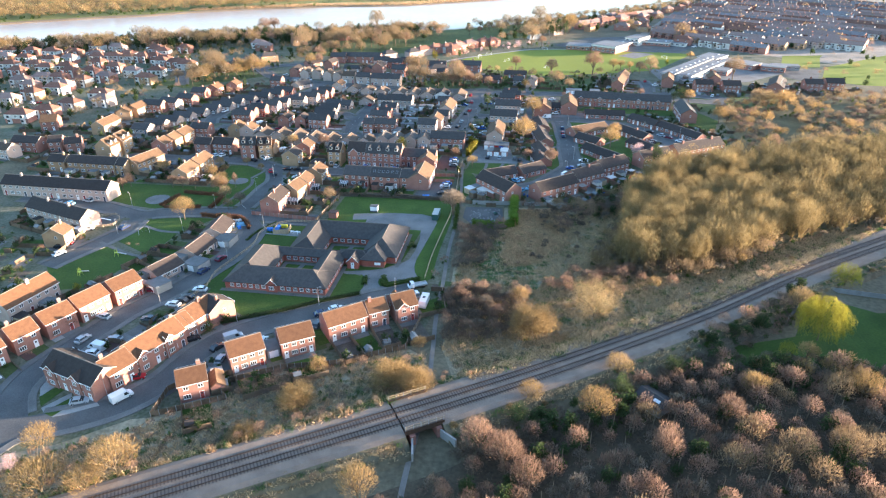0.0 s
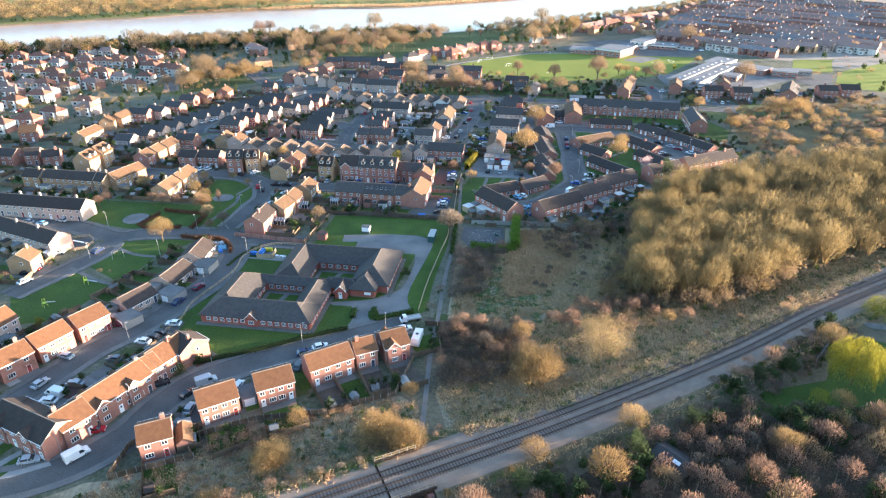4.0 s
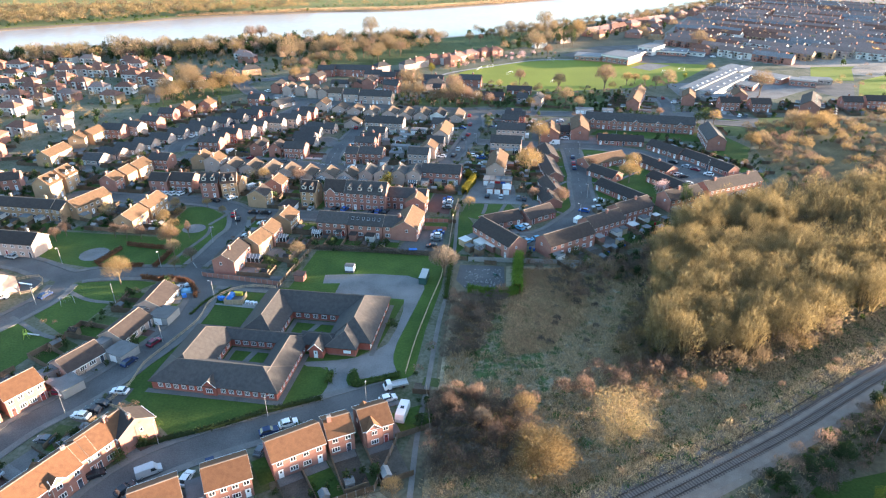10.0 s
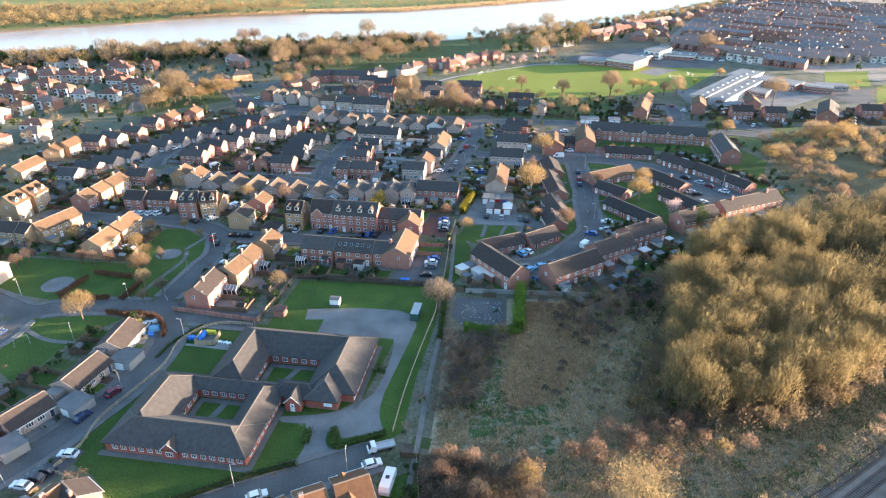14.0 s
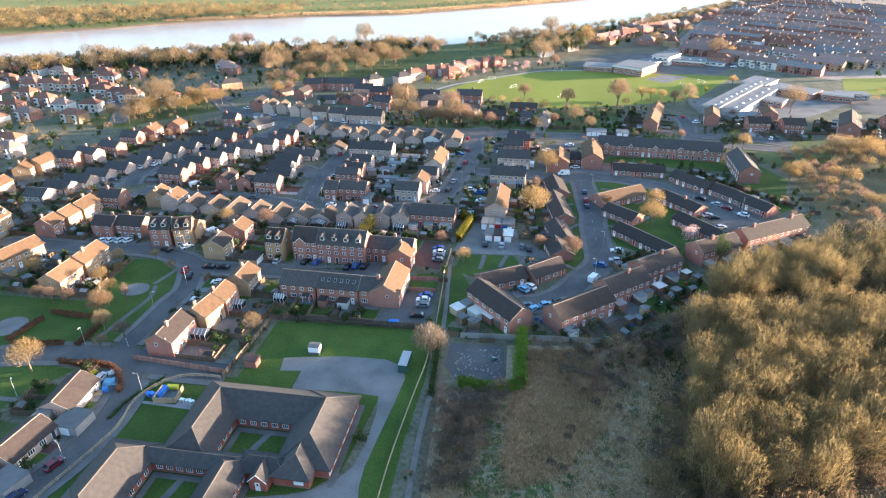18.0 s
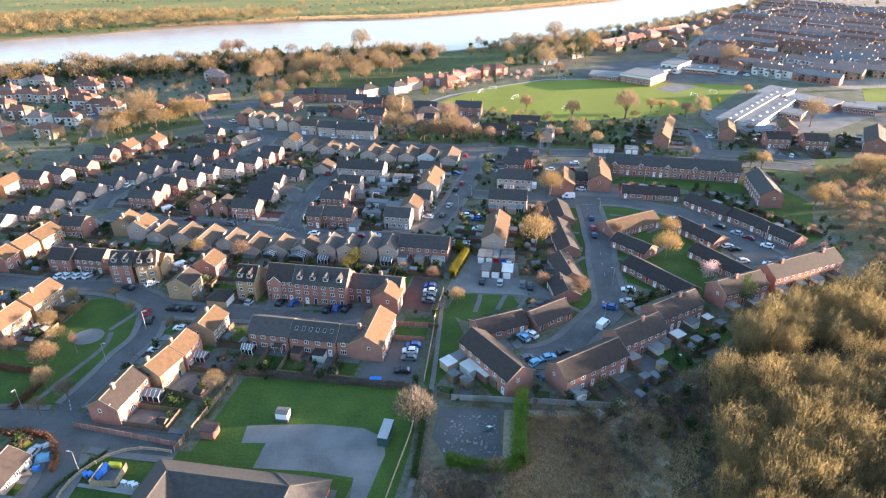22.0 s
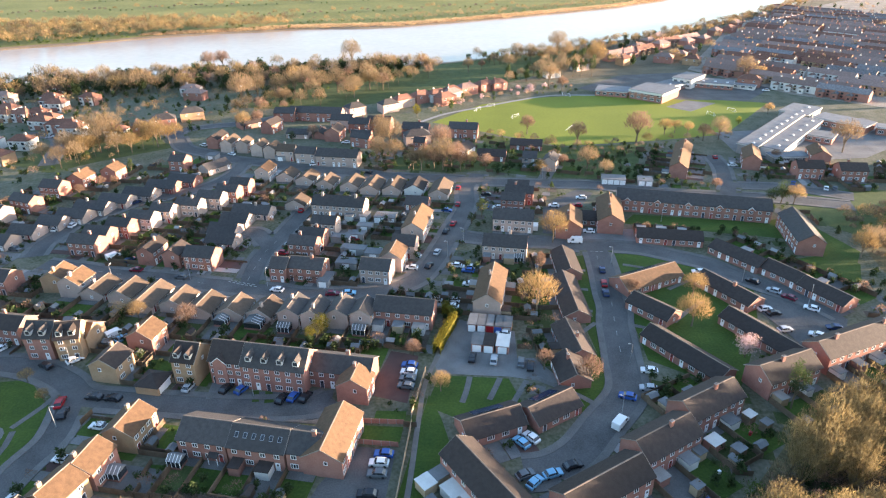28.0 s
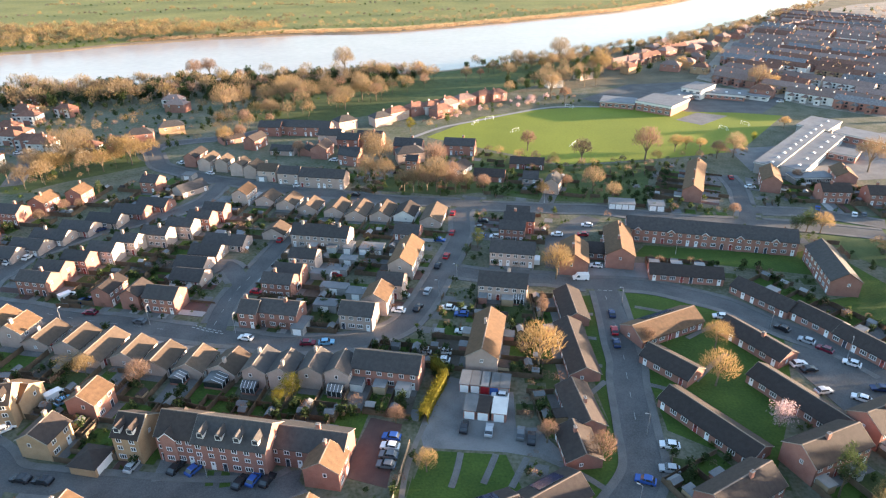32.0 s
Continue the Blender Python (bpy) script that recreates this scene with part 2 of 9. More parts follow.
# ---- mesh tools ----
class Shape:
    """Collects faces of several materials into one mesh."""

    def __init__(self, *mats):
        self.v, self.f, self.s, self.mats = [], [], [], mats

    def add(self, verts, faces, slot=0):
        o = len(self.v)
        self.v += [tuple(p) for p in verts]
        self.f += [tuple(o + i for i in q) for q in faces]
        self.s += [slot] * len(faces)
        return self

    def box(self, x0, x1, y0, y1, z0, z1, slot=0):
        return self.add([(x0, y0, z0), (x1, y0, z0), (x1, y1, z0), (x0, y1, z0), (x0, y0, z1), (x1, y0, z1), (x1, y1, z1), (x0, y1, z1)],
                        [(3, 2, 1, 0), (4, 5, 6, 7), (0, 1, 5, 4), (1, 2, 6, 5), (2, 3, 7, 6), (3, 0, 4, 7)], slot)

    def prism(self, poly, a, b, axis="x", slot=0):
        """poly: (u, w) outline, drawn out along an axis from a to b."""
        n = len(poly)
        put = {"x": lambda t, u, w: (t, u, w), "y": lambda t, u, w: (u, t, w), "z": lambda t, u, w: (u, w, t)}[axis]
        vs = [put(a, *p) for p in poly] + [put(b, *p) for p in poly]
        return self.add(vs, [tuple(range(n))[::-1], tuple(range(n, 2 * n))] + [(i, (i + 1) % n, n + (i + 1) % n, n + i) for i in range(n)], slot)

    def tube(self, p, q, r0, r1, n=6, slot=0):
        p, q = Vector(p), Vector(q)
        d = (q - p).normalized()
        a = d.orthogonal().normalized()
        b = d.cross(a)
        ring = [a * math.cos(math.tau * i / n) + b * math.sin(math.tau * i / n) for i in range(n)]
        vs = [p + k * r0 for k in ring] + [q + k * r1 for k in ring]
        return self.add(vs, [(i, (i + 1) % n, n + (i + 1) % n, n + i) for i in range(n)] + [tuple(range(n))[::-1], tuple(range(n, 2 * n))], slot)

    def mesh(self, name, turn=True):
        me = bpy.data.meshes.new(name)
        me.from_pydata(self.v, [], self.f)
        for m in self.mats:
            me.materials.append(m)
        if len(self.mats) > 1:
            me.polygons.foreach_set("material_index", self.s)
        if turn:
            bm = bmesh.new()
            bm.from_mesh(me)
            bmesh.ops.recalc_face_normals(bm, faces=bm.faces)
            bm.to_mesh(me)
            bm.free()
        return me


STORE = {}


def kept(key, make):
    if key not in STORE:
        STORE[key] = make()
    return STORE[key]


def part(name, data, parent, at=None, label=""):
    """One mesh object under a thing or under a part."""
    ob = new(name, data.mesh(name) if isinstance(data, Shape) else data)
    ob.parent = parent
    if at is not None:
        ob.matrix_local = at
    if label:
        ob["label"] = label
    return ob


def thing(name, at, label, category, group="", data=None):
    ob = new(name, data.mesh(name) if isinstance(data, Shape) else data)
    ob.matrix_world = at
    return tagged(ob, label, category, group)


def setting(name, shape, label, category):
    return tagged(new(name, shape.mesh(name)), label, category, kind="structure")


def spline(pts, step=2.0):
    """Points at even steps along a smooth line through the given ones."""
    P = [Vector((*p, 0)) for p in pts]
    P = [P[0] * 2 - P[1]] + P + [P[-1] * 2 - P[-2]]
    out = []
    for i in range(1, len(P) - 2):
        a, b, c, d = P[i - 1:i + 3]
        n = max(1, int((c - b).length / step))
        for k in range(n):
            t = k / n
            out.append(0.5 * (2 * b + (c - a) * t + (2 * a - 5 * b + 4 * c - d) * t * t + (3 * b - a - 3 * c + d) * t ** 3))
    return out + [P[-2]]


def sides(line):
    res = []
    for i, p in enumerate(line):
        d = (line[min(i + 1, len(line) - 1)] - line[max(i - 1, 0)]).normalized()
        res.append(Vector((-d.y, d.x, 0)))
    return res


def strip(shape, line, a, b, z, slot=0, depth=0.0):
    """A band from a to b metres beside a line, at height z; depth: with sides that go down so far."""
    nn = sides(line)
    v = []
    for p, k in zip(line, nn):
        v += [(*(p + k * a).xy, z), (*(p + k * b).xy, z)]
        if depth:
            v += [(*(p + k * a).xy, z - depth), (*(p + k * b).xy, z - depth)]
    s = 4 if depth else 2
    f = []
    for i in range(len(line) - 1):
        o = i * s
        f.append((o, o + 1, o + s + 1, o + s))
        if depth:
            f += [(o + 2, o, o + s, o + s + 2), (o + 1, o + 3, o + s + 3, o + s + 1)]
    return shape.add(v, f, slot)


def slab(pts, z, mat, below=0.12):
    """A flat piece of ground with the given outline."""
    n = len(pts)
    s = Shape(mat)
    s.add([(x, y, z) for x, y in pts] + [(x, y, z - below) for x, y in pts], [tuple(range(n))] + [(i, (i + 1) % n, n + (i + 1) % n, n + i) for i in range(n)])
    return s

# ---- ground, river, roads ----
BANK_NEAR = [(-1500, 240), (-900, 420), (-520, 540), (-352, 592), (-289, 612), (-220, 633), (-144, 650), (-78, 658), (24, 678), (122, 738), (210, 794), (333, 902), (444, 1008), (513, 1089), (700, 1330), (1000, 1800), (1500, 2700)]
BANK_FAR = [(-1500, 420), (-900, 580), (-600, 672), (-470, 724), (-396, 762), (-340, 786), (-284, 824), (-152, 866), (-35, 880), (90, 943), (243, 1037), (322, 1107), (480, 1290), (680, 1580), (900, 1980), (1400, 3000)]


def bank_y(bank, x):
    for (x0, y0), (x1, y1) in zip(bank, bank[1:]):
        if x0 <= x <= x1:
            return y0 + (y1 - y0) * (x - x0) / (x1 - x0)
    return bank[0][1] if x < bank[0][0] else bank[-1][1] + (x - bank[-1][0]) * 1.9


gs = Shape(scrub_ground, mud, meadow)
xs = [-2600, -1500, -900] + list(range(-600, 801, 20)) + [1000, 1400, 2600]
cols = []
for x in xs:
    n0, f0 = bank_y(BANK_NEAR, x), bank_y(BANK_FAR, x)
    wob = 3 * noise.noise((x * 0.02, 3.1, 0)) * 2
    ys = [-900, 0, 300, n0 - 14 + wob, n0 + wob, n0 + 9 + wob, f0 - 9 - wob, f0 - wob, f0 + 12 - wob, f0 + 400, 4800]
    cols.append([(x, y, z) for y, z in zip(ys, (0, 0, 0, 0, -0.1, -3, -3, -0.1, 0, 0, 0))])
m = len(cols[0])
for i in range(len(cols) - 1):
    for j in range(m - 1):
        slot = 1 if 3 <= j <= 7 else (2 if j > 7 else 0)
        gs.add([cols[i][j], cols[i + 1][j], cols[i + 1][j + 1], cols[i][j + 1]], [(0, 1, 2, 3)], slot)
setting("ground", gs, "rough brown and green ground reaching the horizon", "ground")
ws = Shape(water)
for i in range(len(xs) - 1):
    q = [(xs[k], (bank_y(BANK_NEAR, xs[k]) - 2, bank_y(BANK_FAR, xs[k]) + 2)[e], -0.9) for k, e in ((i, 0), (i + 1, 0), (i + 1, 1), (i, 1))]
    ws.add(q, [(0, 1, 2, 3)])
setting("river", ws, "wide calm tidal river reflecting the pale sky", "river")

ROADS = []


def road(width, pts):
    ROADS.append((width, spline(pts)))


road(7.0, [(-97.3, 100.3), (-92.8, 106.9), (-82.1, 110.3), (-73.3, 114.9), (-66.4, 122.7), (-62.3, 133.0), (-56.0, 141.6), (-43.2, 149.3), (-28.2, 155.8), (-13.8, 162.2), (-6.2, 165.3)])
road(6.5, [(-94.9, 108.3), (-99.7, 117.4), (-100.2, 124.8), (-98.3, 131.4), (-95.7, 137.5), (-92.4, 145.4), (-87.5, 155.3), (-80.9, 163.4), (-75.3, 172.6), (-72.9, 178.3), (-69.3, 185.7), (-66.9, 194.3), (-65.9, 205.0), (-68.0, 212.9), (-72.6, 221.4)])
road(6.5, [(-167.0, 239.9), (-151.0, 236.4), (-131.4, 230.2), (-121.2, 225.0), (-111.9, 220.8), (-104.0, 223.1), (-90.9, 223.7), (-71.1, 222.5), (-68.0, 219.9), (-60.3, 217.6), (-52.5, 216.2), (-43.6, 215.0)])
road(6.0, [(-126.4, 181.3), (-123.9, 186.5), (-120.3, 192.5), (-116.5, 198.9), (-114.2, 203.7), (-111.8, 210.0), (-111.9, 220.8)])
road(6.0, [(-145.9, 287.5), (-138.2, 288.9), (-125.8, 286.2), (-106.2, 282.5), (-95.0, 282.4), (-83.9, 279.4), (-75.2, 274.5), (-69.4, 269.8), (-59.3, 268.2), (-41.4, 266.4), (-33.2, 265.5), (-22.0, 265.4), (-13.3, 266.2), (-9.1, 269.0)])
road(5.5, [(-71.2, 269.2), (-68.7, 256.0), (-70.7, 247.4), (-72.3, 237.6), (-74.5, 227.9), (-75.7, 223.7)])
road(6.5, [(-117.3, 336.6), (-112.6, 335.4), (-103.2, 333.5), (-92.4, 330.0), (-83.4, 328.3), (-74.8, 327.1), (-63.2, 324.3), (-53.4, 322.1), (-43.7, 320.0), (-35.0, 318.4), (-24.5, 315.9), (-13.1, 316.3), (-5.1, 317.2), (3.8, 321.1), (9.3, 326.4), (13.8, 337.1), (17.4, 349.8), (20.0, 359.6), (22.9, 370.2), (26.1, 385.5), (26.5, 403.2), (30.1, 412.6), (32.2, 419.5)])
road(6.0, [(-43.7, 320.0), (-44.9, 333.0), (-44.4, 343.9), (-41.8, 356.0), (-38.8, 372.7), (-37.4, 382.9)])
road(6.0, [(-43.9, 349.1), (-52.2, 360.5), (-57.4, 359.0)])
road(7.0, [(-135.9, 493.4), (-125.5, 477.9), (-115.8, 461.0), (-103.7, 453.0), (-87.1, 442.8), (-69.1, 436.7), (-55.2, 430.8), (-41.9, 425.8), (-29.5, 423.8), (-17.2, 420.5), (-5.1, 417.2), (10.5, 414.9), (21.3, 413.7), (36.4, 409.6), (51.3, 408.4), (66.0, 406.2), (80.6, 405.1), (98.6, 398.5), (112.9, 394.5), (127.5, 392.4), (148.9, 389.3), (177.8, 381.1)])
road(6.0, [(-77.9, 438.0), (-79.2, 419.6), (-85.8, 406.1), (-94.1, 399.0), (-99.6, 394.7), (-108.4, 389.4), (-113.2, 383.1), (-118.6, 374.6), (-123.4, 367.4), (-124.7, 357.7), (-125.6, 351.4), (-123.6, 342.2)])
road(6.0, [(-115.8, 461.0), (-125.5, 477.9), (-125.9, 493.2), (-94.2, 505.5), (-81.6, 515.6)])
road(6.5, [(21.4, 356.7), (32.3, 353.4), (43.8, 351.5), (53.1, 350.7), (62.0, 347.9), (75.1, 347.1), (85.1, 345.1), (95.1, 339.6), (102.9, 334.7), (109.2, 327.1), (115.2, 320.6), (121.4, 315.5), (126.8, 309.7), (130.7, 302.6)])
road(7.0, [(69.8, 347.2), (69.6, 340.2), (68.8, 328.6), (67.6, 316.2), (67.0, 306.9), (65.3, 299.0), (63.4, 283.4), (61.3, 270.4), (52.9, 259.2), (46.4, 251.0), (39.6, 246.5), (34.2, 245.7)])
road(6.0, [(144.6, 442.2), (143.1, 425.1), (139.4, 411.9), (137.2, 401.8), (132.1, 390.5)])
road(6.0, [(138.0, 403.7), (147.4, 402.6), (162.1, 400.3), (183.0, 389.7)])
road(5.5, [(-212.4, 486.1), (-196.7, 482.7), (-184.8, 470.8), (-171.2, 435.3)])


def near_road(p, skip=-1, grow=0.0):
    for i, (w, line) in enumerate(ROADS):
        if i != skip:
            r = (w / 2 + grow) ** 2
            for q in line:
                if (q.x - p.x) ** 2 + (q.y - p.y) ** 2 < r:
                    return True
    return False


for i, (w, line) in enumerate(ROADS):
    rs = Shape(asphalt)
    strip(rs, line, -w / 2, w / 2, 0.05 + 0.005 * i)
    setting("road", rs, "grey worn asphalt residential street", "road")
    nn = sides(line)
    for sgn in (-1, 1):
        ps, run = Shape(paving, kerb_mat), []
        for p, k in list(zip(line, nn)) + [(None, None)]:
            ok = p is not None and not near_road(p + k * sgn * (w / 2 + 0.9), i, 0.9)
            if ok:
                run.append(p)
            elif len(run) > 1:
                a, b, c = sgn * (w / 2), sgn * (w / 2 + 0.16), sgn * (w / 2 + 1.8)
                strip(ps, run, min(a, b), max(a, b), 0.20, 1, 0.2)
                strip(ps, run, min(b, c), max(b, c), 0.19, 0, 0.2)
                run = []
            else:
                run = []
        if ps.v:
            setting("pavement", ps, "pale paved footway with a raised concrete kerb", "pavement")

marks = Shape(line_paint)


def dashes(pts, on, off, wide, z=0.16):
    """Broken white line along a street."""
    line = spline(pts, 0.5)
    run, far, drawn = [line[0]], 0.0, True
    for p, q in zip(line, line[1:]):
        far += (q - p).length
        if drawn:
            run.append(q)
        if far > (on if drawn else off):
            if drawn and len(run) > 1:
                strip(marks, run, -wide / 2, wide / 2, z)
            drawn, far, run = not drawn, 0.0, [q]


dashes([(-51, 324.4), (-46, 322.4), (-41.1, 321)], 0.6, 0.4, 0.35)
dashes([(-50.6, 325.3), (-45.7, 323.3), (-40.9, 321.9)], 0.6, 0.4, 0.3)
dashes([(-45, 325), (-45, 333), (-44.4, 343.9), (-41.8, 356)], 2.0, 4.0, 0.14)
dashes([(-103, 333.5), (-83.4, 328.3), (-63.2, 324.3), (-53.4, 322.1)], 2.0, 5.0, 0.12)
dashes([(68.8, 340), (67.6, 316.2), (65.3, 299), (63.4, 283.4)], 2.0, 5.0, 0.12)
dashes([(-76, 230), (-74, 227), (-73, 225.5)], 0.6, 0.4, 0.2)
dashes([(67.2, 343.6), (69.5, 343.2), (72, 343)], 0.6, 0.4, 0.25)
for k in range(9):
    x, y = 4.6 + 0.5 * math.sin(k), 269.5 + k * 2.0
    dashes([(x + 2.4, y), (x + 4.6, y - 0.35)], 3.0, 1.0, 0.1, 0.075)
setting("road_marking", marks, "worn white road markings", "marking")

# ---- lawns, yards, paths ----
PATCHES = []


def ground_patch(name, pts, z, mat, label, category="ground"):
    if category != "ground":
        PATCHES.append((pts, min(p[0] for p in pts), max(p[0] for p in pts), min(p[1] for p in pts), max(p[1] for p in pts)))
    return setting(name, slab(pts, z, mat), label, category)


ground_patch("ground_estate", [(-330, 330), (-180, 300), (-190, 235), (-150, 150), (-118, 112), (-100, 96), (-60, 108), (-6, 136), (4, 166), (8, 228), (52, 224), (80, 240), (112, 262), (160, 300), (165, 390), (260, 420), (330, 500), (230, 640), (60, 600), (-80, 600), (-330, 540)], 0.012, estate_mat, "patchy grass and bare soil between the houses")
ground_patch("ground_town", [(200, 640), (240, 560), (330, 480), (700, 400), (1100, 700), (1000, 1300), (560, 1080), (330, 880)], 0.014, town_ground_hazed, "mixed ground of the far town with haze in its colour")
ground_patch("ground_west", [(-520, 300), (-230, 320), (-190, 400), (-140, 430), (-110, 470), (-60, 450), (0, 440), (10, 500), (60, 590), (10, 650), (-78, 645), (-144, 640), (-289, 600), (-352, 580), (-520, 528)], 0.018, far_mat, "gardens and verges of the far streets", "ground")
ground_patch("lawn", [(-69.5, 163), (-64, 160), (-54, 150.5), (-43, 154.5), (-33, 159.5), (-21.5, 163.5), (-22.6, 172.7), (-28, 176.5), (-17, 178), (-11, 183), (-5.2, 205), (-8, 209), (-40, 213.5), (-57, 214), (-63.5, 206), (-64, 197), (-68, 186), (-72, 172)], 0.03, lawn, "mown green lawn round the care home", "lawn")
ground_patch("lawn", [(-41, 213.4), (-36.5, 238), (4, 234.5), (7.2, 226), (5.6, 212), (1.2, 190), (-1.4, 171.4), (-5, 168), (-15, 166.5), (-22.4, 170), (-24, 175), (-14, 178), (-7.5, 184), (-5, 205), (-30, 210)], 0.034, lawn, "mown green lawn beside the car park", "lawn")
ground_patch("car_park", [(-31.1, 221.2), (-25, 221.4), (-15.6, 221.6), (-4.9, 220.2), (0.1, 217.2), (0.6, 212.2), (-1.4, 203.8), (-4.1, 193.2), (-6.3, 184.3), (-6.9, 179.4), (-6.7, 176), (-5.5, 171.9), (-9, 170.9), (-14.5, 169.6), (-15.6, 172.6), (-17.8, 171.7), (-17.9, 169.2), (-16.7, 166.2), (-13, 163.9), (-25.5, 161.6), (-23.3, 163.1), (-22.2, 166.8), (-22, 170.9), (-23.2, 174.4), (-28.4, 174.8), (-29.9, 176), (-28.8, 176.7), (-21.2, 177.1), (-16.2, 178.4), (-11.3, 181.4), (-8.7, 184.3), (-6.8, 191), (-5.4, 200.2), (-5.3, 206.1), (-14.2, 207.8), (-26.6, 208.8), (-25.6, 215.9), (-31, 215.9)], 0.044, asphalt_light, "pale tarmac car park and drive", "car park")
ground_patch("lawn", [(-126, 181), (-117, 198), (-98.4, 187.3), (-102.8, 174.9), (-106.6, 167.8), (-117, 166)], 0.03, lawn, "green with play equipment", "lawn")
ground_patch("lawn", [(-113.5, 201), (-107.5, 217.5), (-91, 219), (-83, 217), (-92, 206.1), (-95.6, 190.9), (-98, 189.6)], 0.03, lawn, "green beside the road", "lawn")
ground_patch("lawn", [(-131.9, 236), (-135.2, 254.9), (-93.2, 249), (-85, 262), (-82, 252), (-80, 228), (-98, 227.5), (-108, 227), (-118, 230)], 0.03, lawn, "park lawn with hedges", "lawn")
ground_patch("lawn", [(-90.4, 232.4), (-94.7, 262.2), (-93.2, 275.4), (-85.9, 276), (-76, 267), (-72.5, 257), (-76.4, 238), (-79, 228)], 0.038, lawn, "green with a round paved seat area", "lawn")
ground_patch("paving_circle", [(-84.5 + 4.2 * math.cos(i * 0.449), 256 + 3.8 * math.sin(i * 0.449)) for i in range(14)], 0.07, asphalt_light, "round tarmac area on the green", "paving")
ground_patch("paving_circle", [(-111.5 + 4.8 * math.cos(i * 0.449), 236.5 + 4.8 * math.sin(i * 0.449)) for i in range(14)], 0.07, asphalt_light, "round pale play surface", "paving")
ground_patch("playground_surface", [(-128.4, 214), (-127.6, 218.6), (-121.5, 220.9), (-118.4, 216.2), (-118.6, 212.4), (-125, 211)], 0.05, asphalt, "dark safety surface of the playground", "playground")
ground_patch("sports_field", [(9.8, 503), (40.1, 542), (75, 557), (114, 564), (172, 552), (215, 539), (164.5, 475.4), (125.8, 466), (75.9, 457.7), (40.2, 482)], 0.03, sunlit_turf, "wide mown sports field", "field")
ground_patch("school_yard", [(107, 583), (146, 622), (191, 629), (213, 603), (235, 578), (206, 545), (165, 549), (120, 566)], 0.05, asphalt, "school playground asphalt", "yard")
ground_patch("ball_court", [(151, 532), (168, 547), (183.5, 539.5), (162, 521)], 0.06, asphalt_light, "pale hard ball court", "yard")
ground_patch("works_yard", [(160, 479), (217, 488), (253, 505), (262, 470), (216, 437), (173, 432), (158, 448)], 0.04, asphalt_light, "concrete yard of the works", "yard")
ground_patch("parking_yard", [(-46, 269), (-31.5, 271), (-11.8, 271.4), (-9.1, 271.8), (-8.8, 264), (-10.7, 260), (-44, 263.2)], 0.11, asphalt, "dark asphalt parking court", "yard")
ground_patch("parking_yard", [(-0.6, 270), (3.6, 287.4), (10.9, 285.2), (9, 266.9)], 0.05, block_red, "reddish parking court with bay lines", "yard")
ground_patch("parking_yard", [(-9.5, 236.2), (-7.6, 242.4), (-1.6, 253.2), (7.4, 252), (6.2, 238.4), (4.8, 234)], 0.05, asphalt, "dark parking court", "yard")
ground_patch("garden_lawn", [(-1.4, 255), (-0.6, 259.6), (8.6, 259), (8.0, 253.8)], 0.045, lawn, "small fenced lawn beside the parking court", "lawn")
ground_patch("garden_lawn", [(1.6, 261), (2.0, 264.4), (9.0, 264.2), (8.8, 260.4)], 0.045, lawn, "small fenced lawn between two parking courts", "lawn")
ground_patch("gravel_yard", [(14.8, 283.4), (16.1, 289.2), (21.8, 302.1), (29.3, 299), (37, 296), (36.5, 284), (41, 284), (47.7, 273.4), (33.6, 276.6), (16, 278)], 0.04, asphalt_light, "pale rough parking yard by the garages", "yard")
ground_patch("parking_yard", [(113, 315), (128, 308), (131, 301), (121, 285), (112.2, 289.3), (108, 307)], 0.12, asphalt, "asphalt parking court", "yard")
ground_patch("parking_yard", [(53, 358), (56, 380), (63, 391), (73, 400), (79, 396), (70, 380), (62, 372), (60, 357)], 0.04, asphalt, "asphalt car park", "yard")
ground_patch("parking_yard", [(67, 362), (88, 361), (86, 349), (66, 350)], 0.045, asphalt_light, "pale forecourt", "yard")
ground_patch("lawn", [(16.4, 277.2), (33.6, 275.8), (36, 267), (30, 262), (20, 262), (13.5, 266)], 0.03, lawn, "garden lawns behind the bungalows", "lawn")
ground_patch("lawn", [(8, 236), (14, 270), (17, 262), (20, 250), (13, 238), (9.5, 232)], 0.031, lawn, "rough grass beside the footpath", "lawn")
ground_patch("lawn", [(57, 296), (61, 340), (66, 341), (64, 297), (60, 275), (58, 280)], 0.032, lawn, "verge in front of the bungalows", "lawn")
ground_patch("lawn", [(41, 262), (47, 275), (56, 296), (58.5, 280), (56, 268), (50, 262.5)], 0.033, lawn, "lawn in the bend of the road", "lawn")
ground_patch("lawn", [(74, 344), (94, 340), (103, 332), (112, 318), (104, 296), (88, 270), (70, 283), (71, 310), (73, 330)], 0.034, lawn, "courtyard lawns between the bungalows", "lawn")
ground_patch("lawn", [(84, 366), (138, 352), (150, 330), (158, 342), (150, 372), (135, 366), (90, 374)], 0.035, lawn, "lawns of the flats", "lawn")
ground_patch("lawn", [(133, 337), (151, 341), (153, 333), (146, 320), (138, 326)], 0.036, lawn, "lawn behind the bungalow gardens", "lawn")
ground_patch("field", [(152, 394), (189, 398), (230, 392), (200, 372), (166, 352), (156, 366)], 0.027, garden_grass, "rough green field behind the flats", "ground")
ground_patch("lawn", [(-12, 428), (20, 421), (34, 424), (60, 415), (100, 410), (110, 440), (120, 462), (75, 456), (40, 478), (20, 455), (-10, 440)], 0.03, garden_grass, "grass verge and gardens", "ground")
ground_patch("lawn", [(-150, 505), (-130, 470), (-120, 462), (-150, 440), (-165, 425), (-195, 440), (-180, 470)], 0.03, garden_grass, "wooded green", "lawn")
